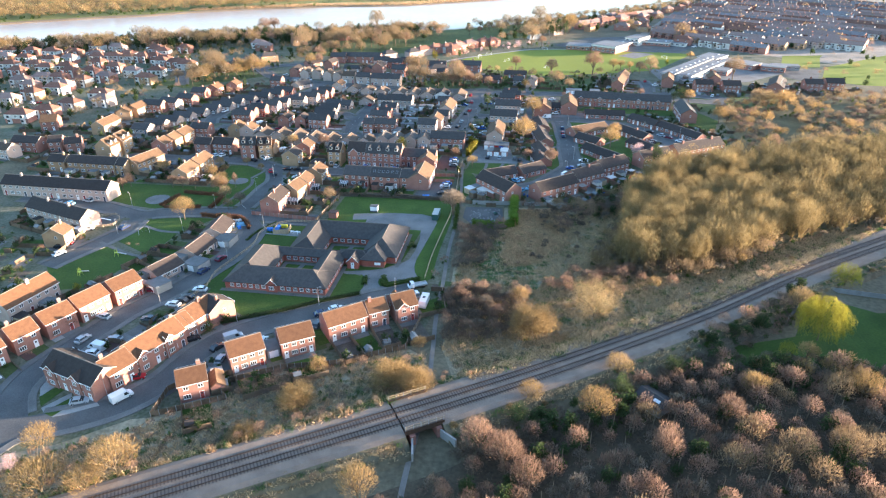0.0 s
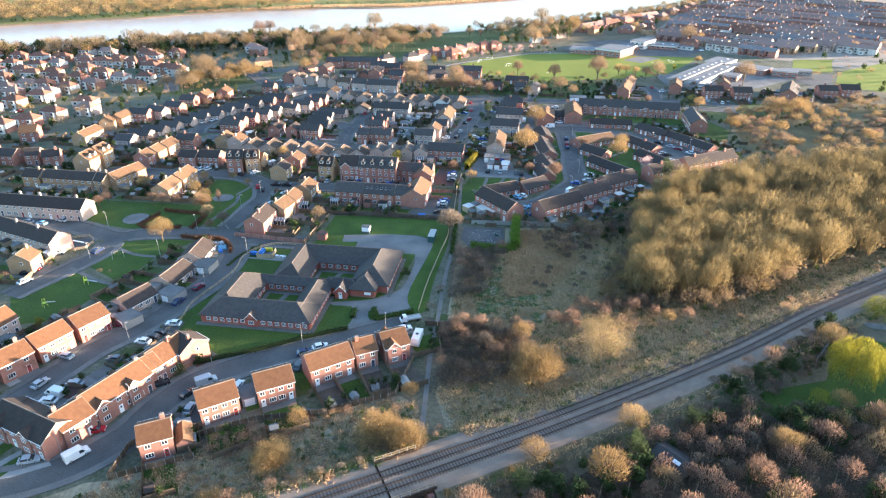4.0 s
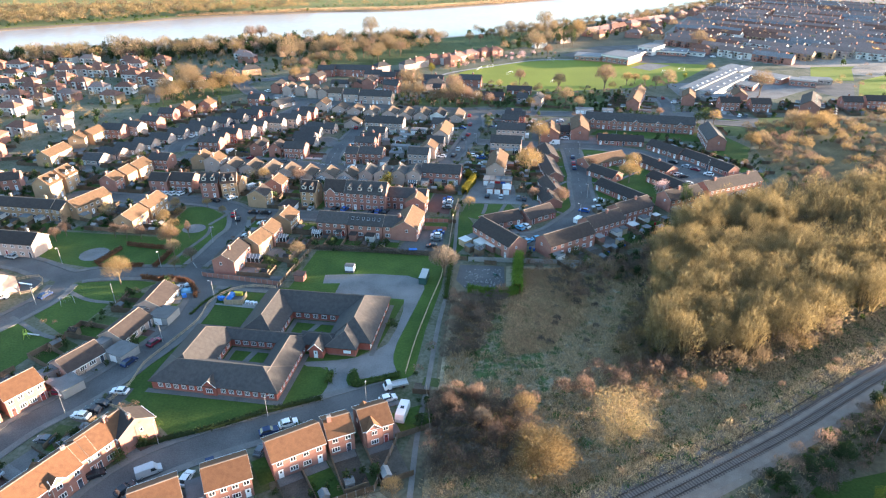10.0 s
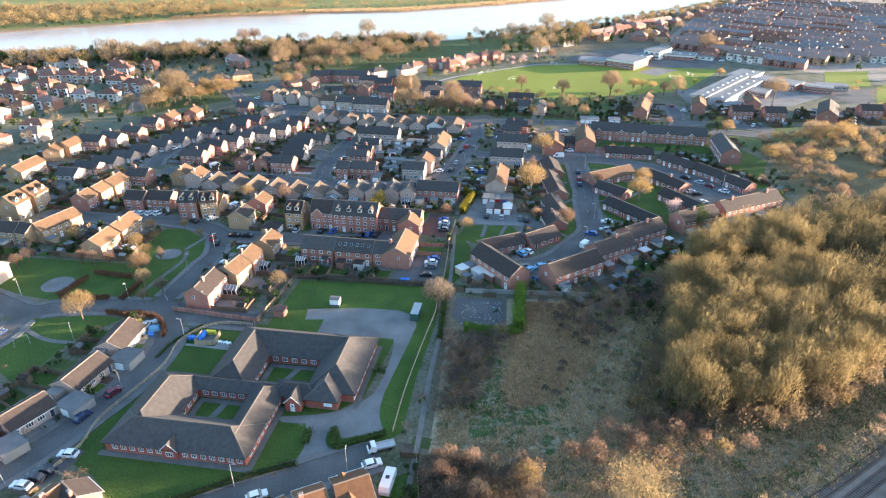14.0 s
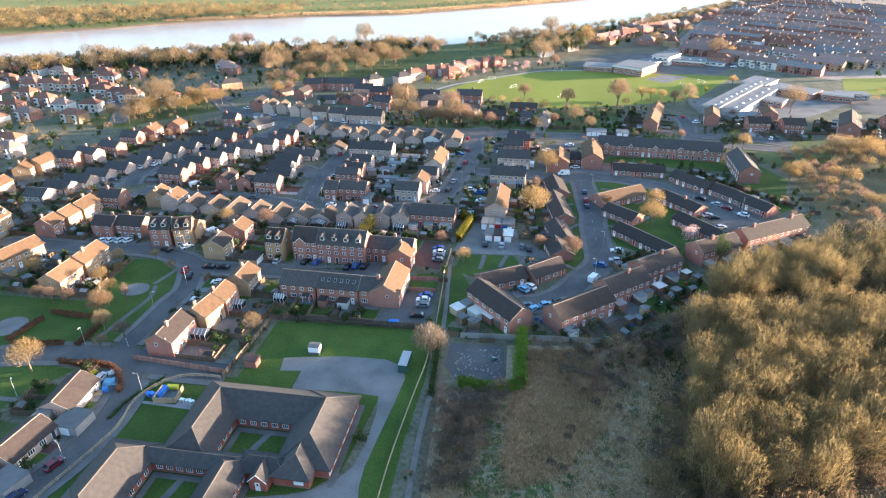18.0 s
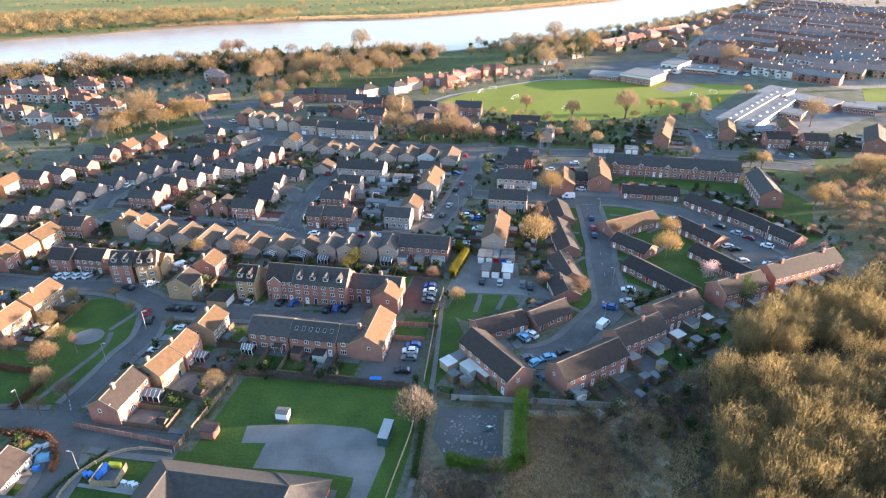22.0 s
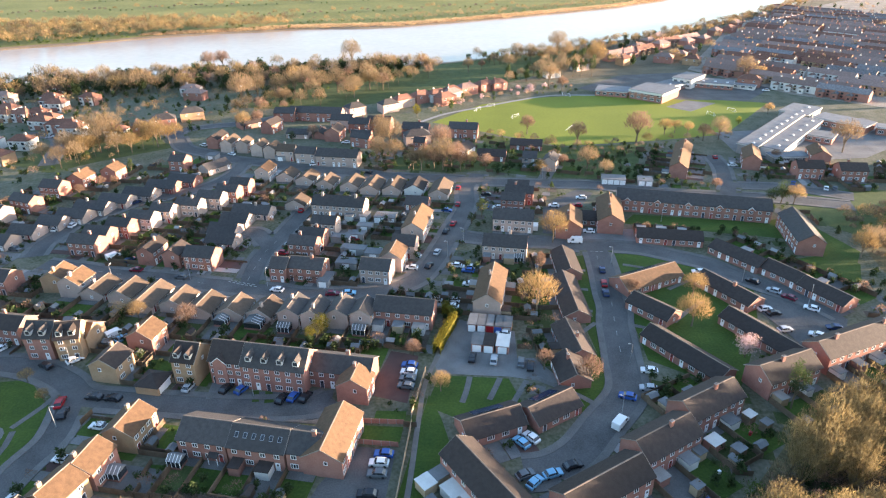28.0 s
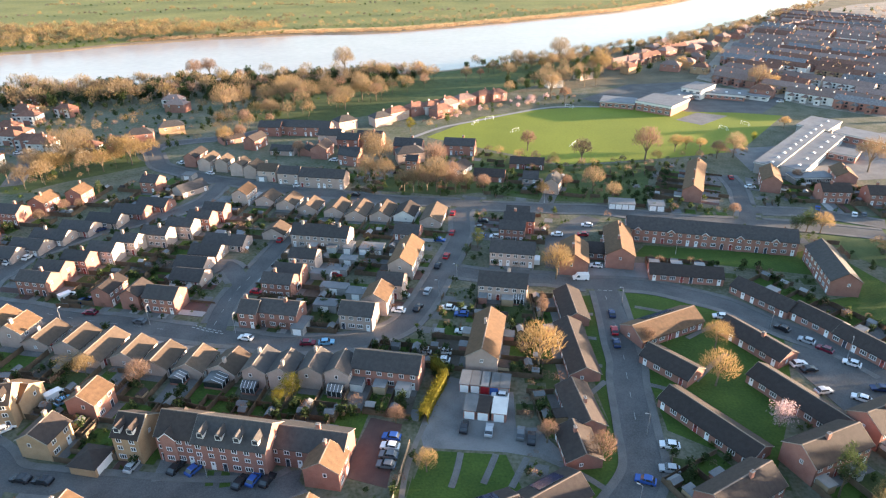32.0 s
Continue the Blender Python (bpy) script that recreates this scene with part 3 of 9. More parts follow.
ground_patch("lawn", [(-60, 530), (10, 565), (60, 600), (120, 660), (130, 730), (20, 672), (-80, 650), (-100, 600), (-110, 540)], 0.025, garden_grass, "riverside park grass", "lawn")
ground_patch("field", [(262, 484), (286, 530), (320, 531), (313, 523), (292, 484)], 0.045, sunlit_turf, "mown green beside the far school", "field")
ground_patch("ball_court", [(249, 454), (262, 476), (288, 477), (267, 441), (255, 441)], 0.05, asphalt, "dark hard court", "yard")
ground_patch("field", [(269, 440), (296, 484), (420, 560), (620, 560), (700, 420), (500, 380), (290, 426)], 0.025, sunlit_turf, "bright green field", "field")
ground_patch("garden_lawn", [(71.5, 129.1), (79.7, 135.2), (96.9, 139), (101.9, 146), (116.7, 157), (126.1, 150), (150, 150), (150, 120), (110.1, 118), (102.4, 122), (93.6, 125), (80.4, 126)], 0.04, lawn, "shaded green garden lawn behind the railway", "lawn")
ground_patch("ash_patch", [(12, 227.2), (26.2, 225.7), (25, 210.3), (13, 212), (10.4, 217.4)], 0.04, asphalt, "fenced patch of burnt ash and rubble", "ground")
ground_patch("waste_ground", [(5, 118), (30, 128), (60, 143), (98, 163), (120, 176), (120, 200), (70, 222), (54, 225), (27, 226), (25, 208), (9, 208), (5, 170), (1.5, 135)], 0.014, waste_mat, "dry straw-brown waste ground", "ground")
ground_patch("scrub_ground", [(120, 180), (190, 214), (215, 226), (330, 300), (470, 330), (470, 408), (200, 386), (166, 372), (158, 330), (150, 290), (100, 262), (80, 242), (60, 210), (52, 178), (70, 170), (98, 166)], 0.0145, dry_mat, "olive-brown dead grass and bramble litter", "ground")
ground_patch("wood_floor", [(60, 180), (66, 198), (72, 214), (84, 236), (106, 256), (140, 272), (190, 281), (250, 301), (330, 311), (290, 250), (212, 226), (175, 226), (150, 218), (128, 206), (112, 195), (95, 184), (78, 177)], 0.02, litter, "dark ground under the wood", "ground")
ground_patch("wood_floor", [(-30, 80), (2, 94), (32, 111), (52, 120), (68, 128.5), (82, 125.5), (94, 124.5), (112, 122), (150, 137), (190, 150), (205, 96), (150, 68), (90, 74), (40, 66), (-10, 72), (-34, 66)], 0.02, litter, "dark ground under the copse", "ground")
GREEN_PATCHES = [[(20.2, 198.3), (24.6, 195.6), (20.7, 185.9), (31.2, 179.1), (31.7, 172.8), (22.3, 173), (16.7, 169.1), (12.8, 169.2), (12.4, 175.1), (16.3, 183.7)], [(28.4, 169), (31.9, 169.9), (31.6, 164.3), (28.3, 163.4)], [(4.9, 166.4), (12.7, 168.2), (13.8, 164.5), (6.2, 163.7)]]
ground_patch("waste_ground", [(-92, 99), (-82, 102), (-69, 109.6), (-64.6, 110.2), (-49.3, 116), (-51, 120), (-34, 128), (-7, 135), (-2.5, 131), (-4, 113), (-26, 103), (-44, 95), (-65, 87), (-85, 80), (-110, 80)], 0.018, waste_mat, "dry straw-brown bank beside the railway", "ground")
ground_patch("parking_bay", [(-74.3, 168.3), (-68.7, 166.8), (-69.2, 163.2), (-74.2, 154.6), (-78.6, 156.4), (-77, 163)], 0.05, asphalt, "tarmac parking bay beside the road", "yard")
ground_patch("front_lawn", [(-93.8, 117.6), (-91, 121.6), (-89, 120.4), (-91.5, 114.1)], 0.06, lawn, "small front lawn of the corner house", "lawn")
ground_patch("front_lawn", [(-89.9, 112.1), (-86, 117.2), (-84.5, 116), (-85.4, 113.3), (-87.4, 110.8)], 0.06, lawn, "small front lawn of the corner house", "lawn")
ground_patch("drive", [(-91.2, 113.7), (-86.8, 118.9), (-86, 117.4), (-90, 112.3)], 0.07, concrete, "pale concrete front path", "path")
ground_patch("drive", [(-87.2, 110.6), (-84.7, 114.9), (-79.8, 116), (-78.1, 114.3), (-84.8, 111.2)], 0.07, concrete, "pale concrete drive", "drive")
ground_patch("drive", [(-97.2, 124.2), (-95, 126.4), (-91.7, 121.9), (-93.6, 117.6)], 0.065, concrete, "pale concrete forecourt", "drive")

ground_patch("drive", [(-39.6, 274.6), (-36.4, 274.4), (-33.6, 269.6), (-39.2, 268.6)], 0.115, asphalt_light, "blue-grey block drive of a tall house", "drive")
ground_patch("front_lawn", [(-28.6, 271.6), (-27.2, 271.6), (-26.2, 267.6), (-27.8, 267.4)], 0.12, lawn, "narrow front lawn strip", "lawn")
ground_patch("front_lawn", [(-25.6, 271.4), (-23.8, 271.0), (-22.6, 267.4), (-24.8, 267)], 0.12, lawn, "narrow front lawn strip", "lawn")
fs = Shape(path_mat)
FOOTPATH = spline([(-9, 72), (-6.5, 92), (-4.4, 104), (-3, 112), (-2.1, 118.8), (-0.9, 134.5), (0.1, 150.4), (2.3, 169.2), (4.7, 192), (7.7, 211.9), (10.4, 237.8), (11.7, 258), (12.6, 271), (14.2, 279), (16, 285)])
strip(fs, FOOTPATH, -0.6, 0.6, 0.108)
setting("footpath", fs, "trodden earth footpath between fences", "path")
field_path = Shape(concrete)
strip(field_path, spline([(2, 502), (17, 520), (38.6, 534.5), (61.8, 550), (86, 562.5), (115, 562.4)]), -1.3, 1.3, 0.106)
setting("footpath", field_path, "pale concrete path round the sports field", "path")
for pts in ([(-117, 198.5), (-104, 190), (-96, 187)], [(-110, 214), (-100, 207.5), (-91, 205.5)], [(-85, 226), (-81, 240), (-78, 251), (-79, 258)], [(-80, 259), (-77, 266), (-76, 270)], [(57, 262), (49, 270), (40, 276)], [(60, 300), (56, 296), (52, 292)], [(21.9, 267), (23, 271), (24, 276.5)], [(28.4, 268), (30, 272), (31.5, 276)], [(34, 267), (36, 271), (38, 275)], [(66.5, 300), (72, 298), (76, 296)], [(67.5, 312), (72, 311), (77, 309)], [(68.5, 326), (73, 325), (78, 323)], [(82, 300), (88, 306), (94, 311)], [(86, 318), (92, 322), (98, 325)], [(76, 334), (84, 331), (92, 328)], [(60.5, 306), (57.5, 306.5), (55, 307)], [(61.5, 318), (59, 318.5), (56.5, 319)], [(63, 330), (61, 330.3), (58.6, 331)]):
    ps = Shape(paving)
    strip(ps, spline(pts), -0.7, 0.7, 0.104)
    setting("footpath", ps, "narrow paved footpath", "path")

# ---- houses ----
WALLS = {"R": (brick_red, "red brick"), "B": (brick_buff, "buff brick"), "C": (render_grey, "grey-beige brick"), "W": (render_white, "pale rendered")}
ROOFS = {"o": (roof_orange, "brown tiled"), "d": (roof_dark, "dark tiled"), "s": (roof_slate, "grey tiled"), "w": (roof_old_hazed, "haze-pale worn slate")}
SIZES = {"b": (2.5, 2.1, "bungalow"), "2": (5.0, 2.3, "two-storey house"), "3": (6.9, 3.0, "three-storey house"), "t": (5.0, 2.5, "terraced block")}
hrng = random.Random(7)


def window_mesh(w, h, bars=1):
    """A white frame with recessed panes, all of one piece."""
    def make():
        t, d = 0.09, 0.07
        xs = [-w / 2, -w / 2 + t]
        for i in range(bars):
            mid = -w / 2 + w * (i + 1) / (bars + 1)
            xs += [mid - 0.045, mid + 0.045]
        xs += [w / 2 - t, w / 2]
        zs = [0, t, h - t, h]
        n = len(xs)
        v = [(x, -d, z) for z in zs for x in xs]
        f, slot = [], []
        for j in range(3):
            for i in range(n - 1):
                q = (j * n + i, j * n + i + 1, (j + 1) * n + i + 1, (j + 1) * n + i)
                if j == 1 and i % 2 == 1:
                    o = len(v)
                    v += [(v[k][0], -0.01, v[k][2]) for k in q]
                    f.append((o, o + 1, o + 2, o + 3))
                    slot.append(1)
                    for e in range(4):
                        f.append((q[e], q[(e + 1) % 4], o + (e + 1) % 4, o + e))
                        slot.append(0)
                else:
                    f.append(q)
                    slot.append(0)
        ring = [0, n - 1, 4 * n - 1, 3 * n]
        o = len(v)
        v += [(v[k][0], 0.05, v[k][2]) for k in ring]
        for e in range(4):
            f.append((ring[e], ring[(e + 1) % 4], o + (e + 1) % 4, o + e))
            slot.append(0)
        s = Shape(white_paint, glass)
        s.v, s.f, s.s = v, f, slot
        return s.mesh("window", False)
    return kept(("win", w, h, bars), make)


def door_mesh(k):
    def make():
        s = Shape(white_paint, door_mats[k], glass)
        s.box(-0.52, -0.45, -0.07, 0.05, 0, 2.1).box(0.45, 0.52, -0.07, 0.05, 0, 2.1).box(-0.52, 0.52, -0.07, 0.05, 2.1, 2.18)
        s.box(-0.45, 0.45, -0.03, 0.03, 0, 2.1, 1).box(-0.2, 0.2, -0.04, 0.0, 1.3, 1.85, 2)
        return s.mesh("door")
    return kept(("door", k), make)


def gable_body(L, W, eave, rise, mat):
    return kept(("wall", L, W, eave, rise, mat.name), lambda: Shape(mat).prism([(-W / 2, -0.3), (W / 2, -0.3), (W / 2, eave), (0, eave + rise), (-W / 2, eave)], -L / 2, L / 2).mesh("wall"))


def roof_mesh(L, W, eave, rise, mat, over=0.3, thick=0.16):
    def make():
        k = rise / (W / 2)
        e = W / 2 + over
        s = Shape(mat)
        top, low = eave + rise + thick, eave - over * k
        s.prism([(0, top), (-e, low + thick), (-e, low), (0, top - thick), (e, low), (e, low + thick)], -L / 2 - 0.22, L / 2 + 0.22)
        return s.mesh("roof")
    return kept(("roof", L, W, eave, rise, mat.name), make)


def barge_mesh(W, eave, rise):
    def make():
        k = rise / (W / 2)
        e = W / 2 + 0.32
        s = Shape(verge_mat)
        lo = eave - 0.32 * k
        s.prism([(0, eave + rise + 0.13), (-e, lo + 0.13), (-e, lo - 0.07), (0, eave + rise - 0.07), (e, lo - 0.07), (e, lo + 0.13)], -0.03, 0.03)
        return s.mesh("bargeboard")
    return kept(("barge", W, eave, rise), make)


def gutter_mesh(L):
    return kept(("gutter", L), lambda: Shape(white_paint).prism([(-0.07, 0.05), (-0.05, -0.05), (0.05, -0.05), (0.07, 0.05)], -L / 2 - 0.2, L / 2 + 0.2).mesh("gutter"))


def chimney_mesh(mat):
    def make():
        s = Shape(mat, concrete, ridge_mat)
        s.box(-0.45, 0.45, -0.3, 0.3, -1.0, 1.1).box(-0.5, 0.5, -0.35, 0.35, 1.1, 1.2, 1)
        for x in (-0.2, 0.2):
            s.tube((x, 0, 1.2), (x, 0, 1.5), 0.11, 0.09, 8, 2)
        return s.mesh("chimney")
    return kept(("chim", mat.name), make)


def dormer_mesh(roof):
    def make():
        s = Shape(render_white, roof, glass)
        s.prism([(-0.7, 0), (0.7, 0), (0.7, 1.2), (0, 1.9), (-0.7, 1.2)], -1.6, 1.2, "y")
        for sg in (-1, 1):
            s.prism([(0, 2.05), (sg * 0.9, 1.15), (sg * 0.9, 1.05), (0, 1.93)], -1.75, 1.5, "y", 1)
        s.box(-0.5, 0.5, -1.64, -1.58, 0.25, 1.2, 2)
        return s.mesh("dormer")
    return kept(("dormer", roof.name), make)


def cross_gable(w, h, rise, depth, wall, roof):
    def make():
        s = Shape(wall, roof, white_paint)
        s.prism([(-w / 2, -0.3), (w / 2, -0.3), (w / 2, h), (0, h + rise), (-w / 2, h)], -depth, 3.0, "y")
        k = rise / (w / 2)
        for sg in (-1, 1):
            e = w / 2 + 0.25
            s.prism([(0, h + rise + 0.15), (sg * e, h - 0.25 * k + 0.15), (sg * e, h - 0.25 * k), (0, h + rise)], -depth - 0.2, 3.4, "y", 1)
            s.prism([(0, h + rise + 0.12), (sg * e, h - 0.25 * k + 0.12), (sg * e, h - 0.25 * k - 0.06), (0, h + rise - 0.06)], -depth - 0.26, -depth - 0.2, "y", 2)
        return s.mesh("front_gable")
    return kept(("cross", w, h, rise, depth, wall.name, roof.name), make)


def porch_mesh(roof):
    def make():
        s = Shape(white_paint, roof)
        s.prism([(-1.3, 2.35), (0.0, 2.75), (0.0, 2.6), (-1.3, 2.2)], -1.1, 1.1, "x", 1)
        s.box(-1.05, -0.95, -1.2, -1.1, 0, 2.25).box(0.95, 1.05, -1.2, -1.1, 0, 2.25)
        return s.mesh("porch")
    return kept(("porch", roof.name), make)


def solar_mesh(n):
    def make():
        s = Shape(solar_mat, metal_grey)
        for i in range(n):
            for j in range(2):
                x, y = (i - (n - 1) / 2) * 1.05, j * 1.7
                s.box(x - 0.5, x + 0.5, y, y + 1.62, 0.08, 0.12).box(x - 0.51, x + 0.51, y - 0.02, y + 1.64, 0.05, 0.075, 1)
        return s.mesh("solar_panels")
    return kept(("solar", n), make)


HOUSES = []


def house(x, y, turn, L, W, kind, wall, roof, extra=""):
    """A gabled house whose ridge runs along its own x axis, turned by so many degrees."""
    eave, rise, word = SIZES[kind]
    rise = round(rise * W / 7.6, 2)
    wm, ww = WALLS[wall]
    rm, rw = ROOFS[roof]
    if roof == "d" and wall == "C" and y > 280:
        rm, rw = roof_brown, "brown tiled"
    if roof == "o" and y < 176:
        rm, rw = roof_red, "terracotta tiled"
    seen_far = y > 425
    ob = thing("house", pose(x, y, 0, 0, 0, turn), f"{ww} {word} with a {rw} gable roof", "house", "houses of the estate")
    HOUSES.append((x, y, turn, L, W, kind))
    part("wall", gable_body(L, W, eave, rise, wm), ob)
    part("roof", roof_mesh(L, W, eave, rise, rm), ob)
    rz = eave + rise + 0.1
    if y < 335:
        part("ridge_tiles", kept(("ridge", L), lambda: Shape(ridge_mat).prism([(-0.16, -0.02), (-0.1, 0.1), (0.1, 0.1), (0.16, -0.02)], -L / 2 - 0.2, L / 2 + 0.2).mesh("ridge_tiles")), ob, pose(0, 0, rz))
    for sg in (-1, 1):
        if y < 335:
            part("bargeboard", barge_mesh(W, eave, rise), ob, pose(sg * (L / 2 + 0.25), 0, 0))
        if y < 190:
            part("gutter", gutter_mesh(L), ob, pose(0, sg * (W / 2 + 0.36), eave - 0.12))
    storeys = {"b": (0.9,), "2": (0.9, 3.4), "3": (0.9, 3.4, 5.4), "t": (0.9, 3.4)}[kind]
    units = max(1, round(L / 5.6))
    for sg in (-1, 1):
        na = radians(turn + 90) if sg > 0 else radians(turn - 90)
        if y > 170 and max(math.cos(na) * (cx0 - x) + math.sin(na) * (cy0 - y) for cx0, cy0 in ((0, 0), (9, 80), (22, 176))) < 2:
            continue
        for u in range(units):
            cx = (u - (units - 1) / 2) * L / units
            q = L / units / 4
            for z in storeys:
                for k in (-1, 1):
                    if z == 0.9 and k == (1 if u % 2 else -1):
                        part("door", door_mesh(hrng.choice((0, 0, 1, 2))), ob, pose(sg * (cx + k * q), sg * W / 2, 0.1, 0, 0, 0 if sg < 0 else 180))
                        continue
                    if seen_far and k > 0 and units > 1:
                        continue
                    wide = min(1.7, q * 1.5) if z == 0.9 else min(1.25, q * 1.2)
                    pane = part("window", window_mesh(round(wide, 1), 1.25 if z == 0.9 else 1.1, 2 if wide > 1.5 else 1), ob, pose(sg * (cx + k * q), sg * W / 2, z, 0, 0, 0 if sg < 0 else 180))
                    if y < 150:
                        part("window_sill", kept(("sill", round(wide, 1)), lambda: Shape(concrete).box(-wide / 2 - 0.08, wide / 2 + 0.08, -0.16, 0.0, -0.1, -0.002).mesh("window_sill")), pane, None, "pale concrete sill")
    if not seen_far:
        for sg in (-1, 1):
            na = radians(turn) if sg > 0 else radians(turn + 180)
            if math.cos(na) * (12 - x) + math.sin(na) * (90 - y) < 0:
                continue
            for z in storeys[-1:]:
                part("window", window_mesh(0.8, 1.0, 0 if kind == "2" else 1), ob, pose(sg * L / 2, hrng.choice((-1, 0, 1)) * 0.8, z, 0, 0, 90 if sg > 0 else -90))
    if kind != "3" and extra == "" and hrng.random() < (0.6 if kind != "b" else 0.25):
        for u in range(max(1, units // 2)):
            cx = (u - (max(1, units // 2) - 1) / 2) * L / max(1, units // 2)
            part("chimney", chimney_mesh(wm), ob, pose(cx + hrng.choice((-0.3, 0.3)) * L / units, hrng.choice((-0.5, 0.5)), eave + rise))
    k = rise / (W / 2)
    if extra == "dormer":
        n = max(1, round(L / 4))
        for i in range(n):
            part("dormer", dormer_mesh(rm), ob, pose((i - (n - 1) / 2) * L / n, -W * 0.27, eave + rise - W * 0.27 * k - 0.6))
    if extra in ("cross", "gables"):
        n = max(1, round(L / (8 if extra == "cross" else 11)))
        w = 3.4 if extra == "cross" else 2.2
        for i in range(n):
            cx = (i - (n - 1) / 2) * L / n - L / n * 0.15
            part("front_gable", cross_gable(w, eave - 0.1, w / 2 * 0.9, W / 2 + 0.35, wm, rm), ob, pose(cx, 0, 0))
            part("window", window_mesh(1.2, 1.1, 1), ob, pose(cx, -W / 2 - 0.36, 3.4))
            part("window", window_mesh(1.6, 1.25, 2), ob, pose(cx, -W / 2 - 0.36, 0.9))
    if extra == "solar":
        tilt = math.degrees(math.atan(k))
        part("solar_panels", solar_mesh(max(3, int(L / 2))), ob, pose(0, W / 2 * 0.95, eave + rise - W / 2 * 0.95 * k + 0.22, tilt, 0, 180), "dark blue solar panels")
    if extra == "sky":
        tilt = math.degrees(math.atan(k))
        for i in range(6):
            part("skylight", kept("skylight", lambda: Shape(metal_grey, glass).box(-0.4, 0.4, -0.06, 0.05, 0, 1.2).box(-0.33, 0.33, -0.075, -0.05, 0.08, 1.12, 1).mesh("skylight")), ob, pose((i - 2.5) * L / 6.5, -W * 0.3, eave + rise - W * 0.3 * k + 0.16, tilt - 90, 0, 0))
    if extra == "porch":
        part("porch", porch_mesh(rm), ob, pose(L / 4, -W / 2, 0))
    return ob


house(-102.4, 321.8, 87, 7.5, 7.4, '2', 'B', 'o')
house(-95.4, 318.8, 80, 7.5, 7.4, '2', 'C', 'o')
house(-87.8, 317.7, 80, 9.0, 8.0, 'b', 'C', 'd')
house(-78.5, 315.8, 80, 9.0, 8.0, 'b', 'C', 'd')
house(-70.1, 312.2, 80, 12.0, 8.0, 'b', 'C', 'd')
house(-60.9, 310.5, 80, 8.5, 8.0, 'b', 'C', 'd')
house(-52.1, 307.4, 80, 9.0, 8.0, 'b', 'C', 'd')
house(-42.8, 305.8, 80, 8.5, 8.0, 'b', 'C', 'd')
house(-33.8, 304.9, 72, 8.0, 8.0, 'b', 'C', 'd')
house(-25.0, 302.1, 80, 8.5, 6.0, '2', 'C', 's')
house(-18.5, 300.9, 80, 8.0, 6.0, '2', 'C', 's')
house(-11.4, 301.5, 80, 8.0, 6.0, '2', 'C', 's')
house(-4.9, 300.8, 80, 7.5, 6.0, '2', 'C', 's')
house(6.7, 302.0, -10, 16.5, 8.0, 't', 'R', 's')
house(-34.2, 327.5, -10, 5.5, 7.4, '2', 'R', 's')
house(-25.7, 327.2, -10, 11.5, 7.4, '2', 'R', 's')
house(-3.7, 326.1, -10, 9.5, 7.4, '2', 'C', 's')
house(0.8, 334.4, 80, 8.5, 7.4, '2', 'C', 'o')
house(4.1, 342.9, -10, 8.0, 7.4, '2', 'C', 's')
house(7.6, 360.1, 80, 17.5, 8.0, 't', 'C', 'o')
house(-30.1, 343.3, -10, 9.5, 6.5, '2', 'R', 's')
house(-28.3, 349.6, -10, 9.0, 6.5, '2', 'R', 's')
house(-25.7, 359.8, -10, 9.0, 6.5, '2', 'C', 's')
house(-23.0, 376.7, -10, 20.5, 8.0, 't', 'C', 's')
house(-105.7, 345.4, -10, 10.5, 6.5, '2', 'R', 's')
house(-104.6, 352.5, -10, 9.5, 6.5, '2', 'R', 's')
house(-100.0, 359.3, -10, 9.0, 6.5, '2', 'R', 's')
house(-94.6, 365.7, -10, 9.5, 6.5, '2', 'C', 's')
house(-89.7, 372.4, -10, 8.5, 6.5, '2', 'C', 's')
house(-80.8, 339.9, 80, 9.0, 6.0, '2', 'R', 'd')
house(-71.6, 337.4, 80, 7.5, 6.0, '2', 'R', 'd')
house(-62.2, 335.4, -10, 10.0, 7.4, '2', 'R', 's')
house(-60.5, 350.5, -10, 10.5, 8.0, 'b', 'C', 's')
house(-62.5, 359.0, -10, 10.5, 8.0, 'b', 'C', 's')
house(-60.8, 367.8, -10, 10.5, 8.0, 'b', 'C', 's')
house(-56.6, 375.7, -10, 15.0, 8.0, 'b', 'C', 's')
house(-124.8, 373.0, -10, 12.0, 8.0, 'b', 'C', 's')
house(-129.6, 366.9, -10, 9.5, 8.0, 'b', 'C', 's')
house(-121.3, 380.8, -10, 13.5, 8.0, 'b', 'C', 's')
house(-115.3, 387.7, -10, 12.5, 8.0, 'b', 'C', 's')
house(-108.6, 394.8, -10, 13.0, 8.0, 'b', 'C', 's')
house(-102.4, 403.0, -10, 13.0, 8.0, 'b', 'R', 's')
house(-96.2, 409.8, -10, 12.5, 8.0, 'b', 'R', 's')
house(-81.6, 377.9, -10, 9.5, 6.5, '2', 'C', 's')
house(-75.4, 384.8, -10, 10.0, 6.5, '2', 'C', 's')
house(-70.7, 391.6, -10, 9.0, 6.5, '2', 'R', 's')
house(-67.7, 399.0, -10, 8.5, 6.5, '2', 'R', 's')
house(-130.3, 416.9, 80, 7.5, 7.4, '2', 'R', 'o')
house(-140.1, 408.5, 80, 9.0, 7.4, '2', 'R', 'o')
house(-145.9, 397.8, -10, 9.0, 7.4, '2', 'R', 's')
house(-105.1, 429.3, -10, 7.5, 7.4, '2', 'R', 's')
house(-88.5, 426.7, 52, 12.0, 8.0, 'b', 'C', 's')
house(-99.0, 464.0, 80, 11.5, 6.0, '2', 'R', 'd')
house(-90.4, 457.2, 80, 10.0, 6.0, '2', 'C', 'd')
house(-82.4, 454.8, 80, 7.5, 6.0, '2', 'C', 'd')
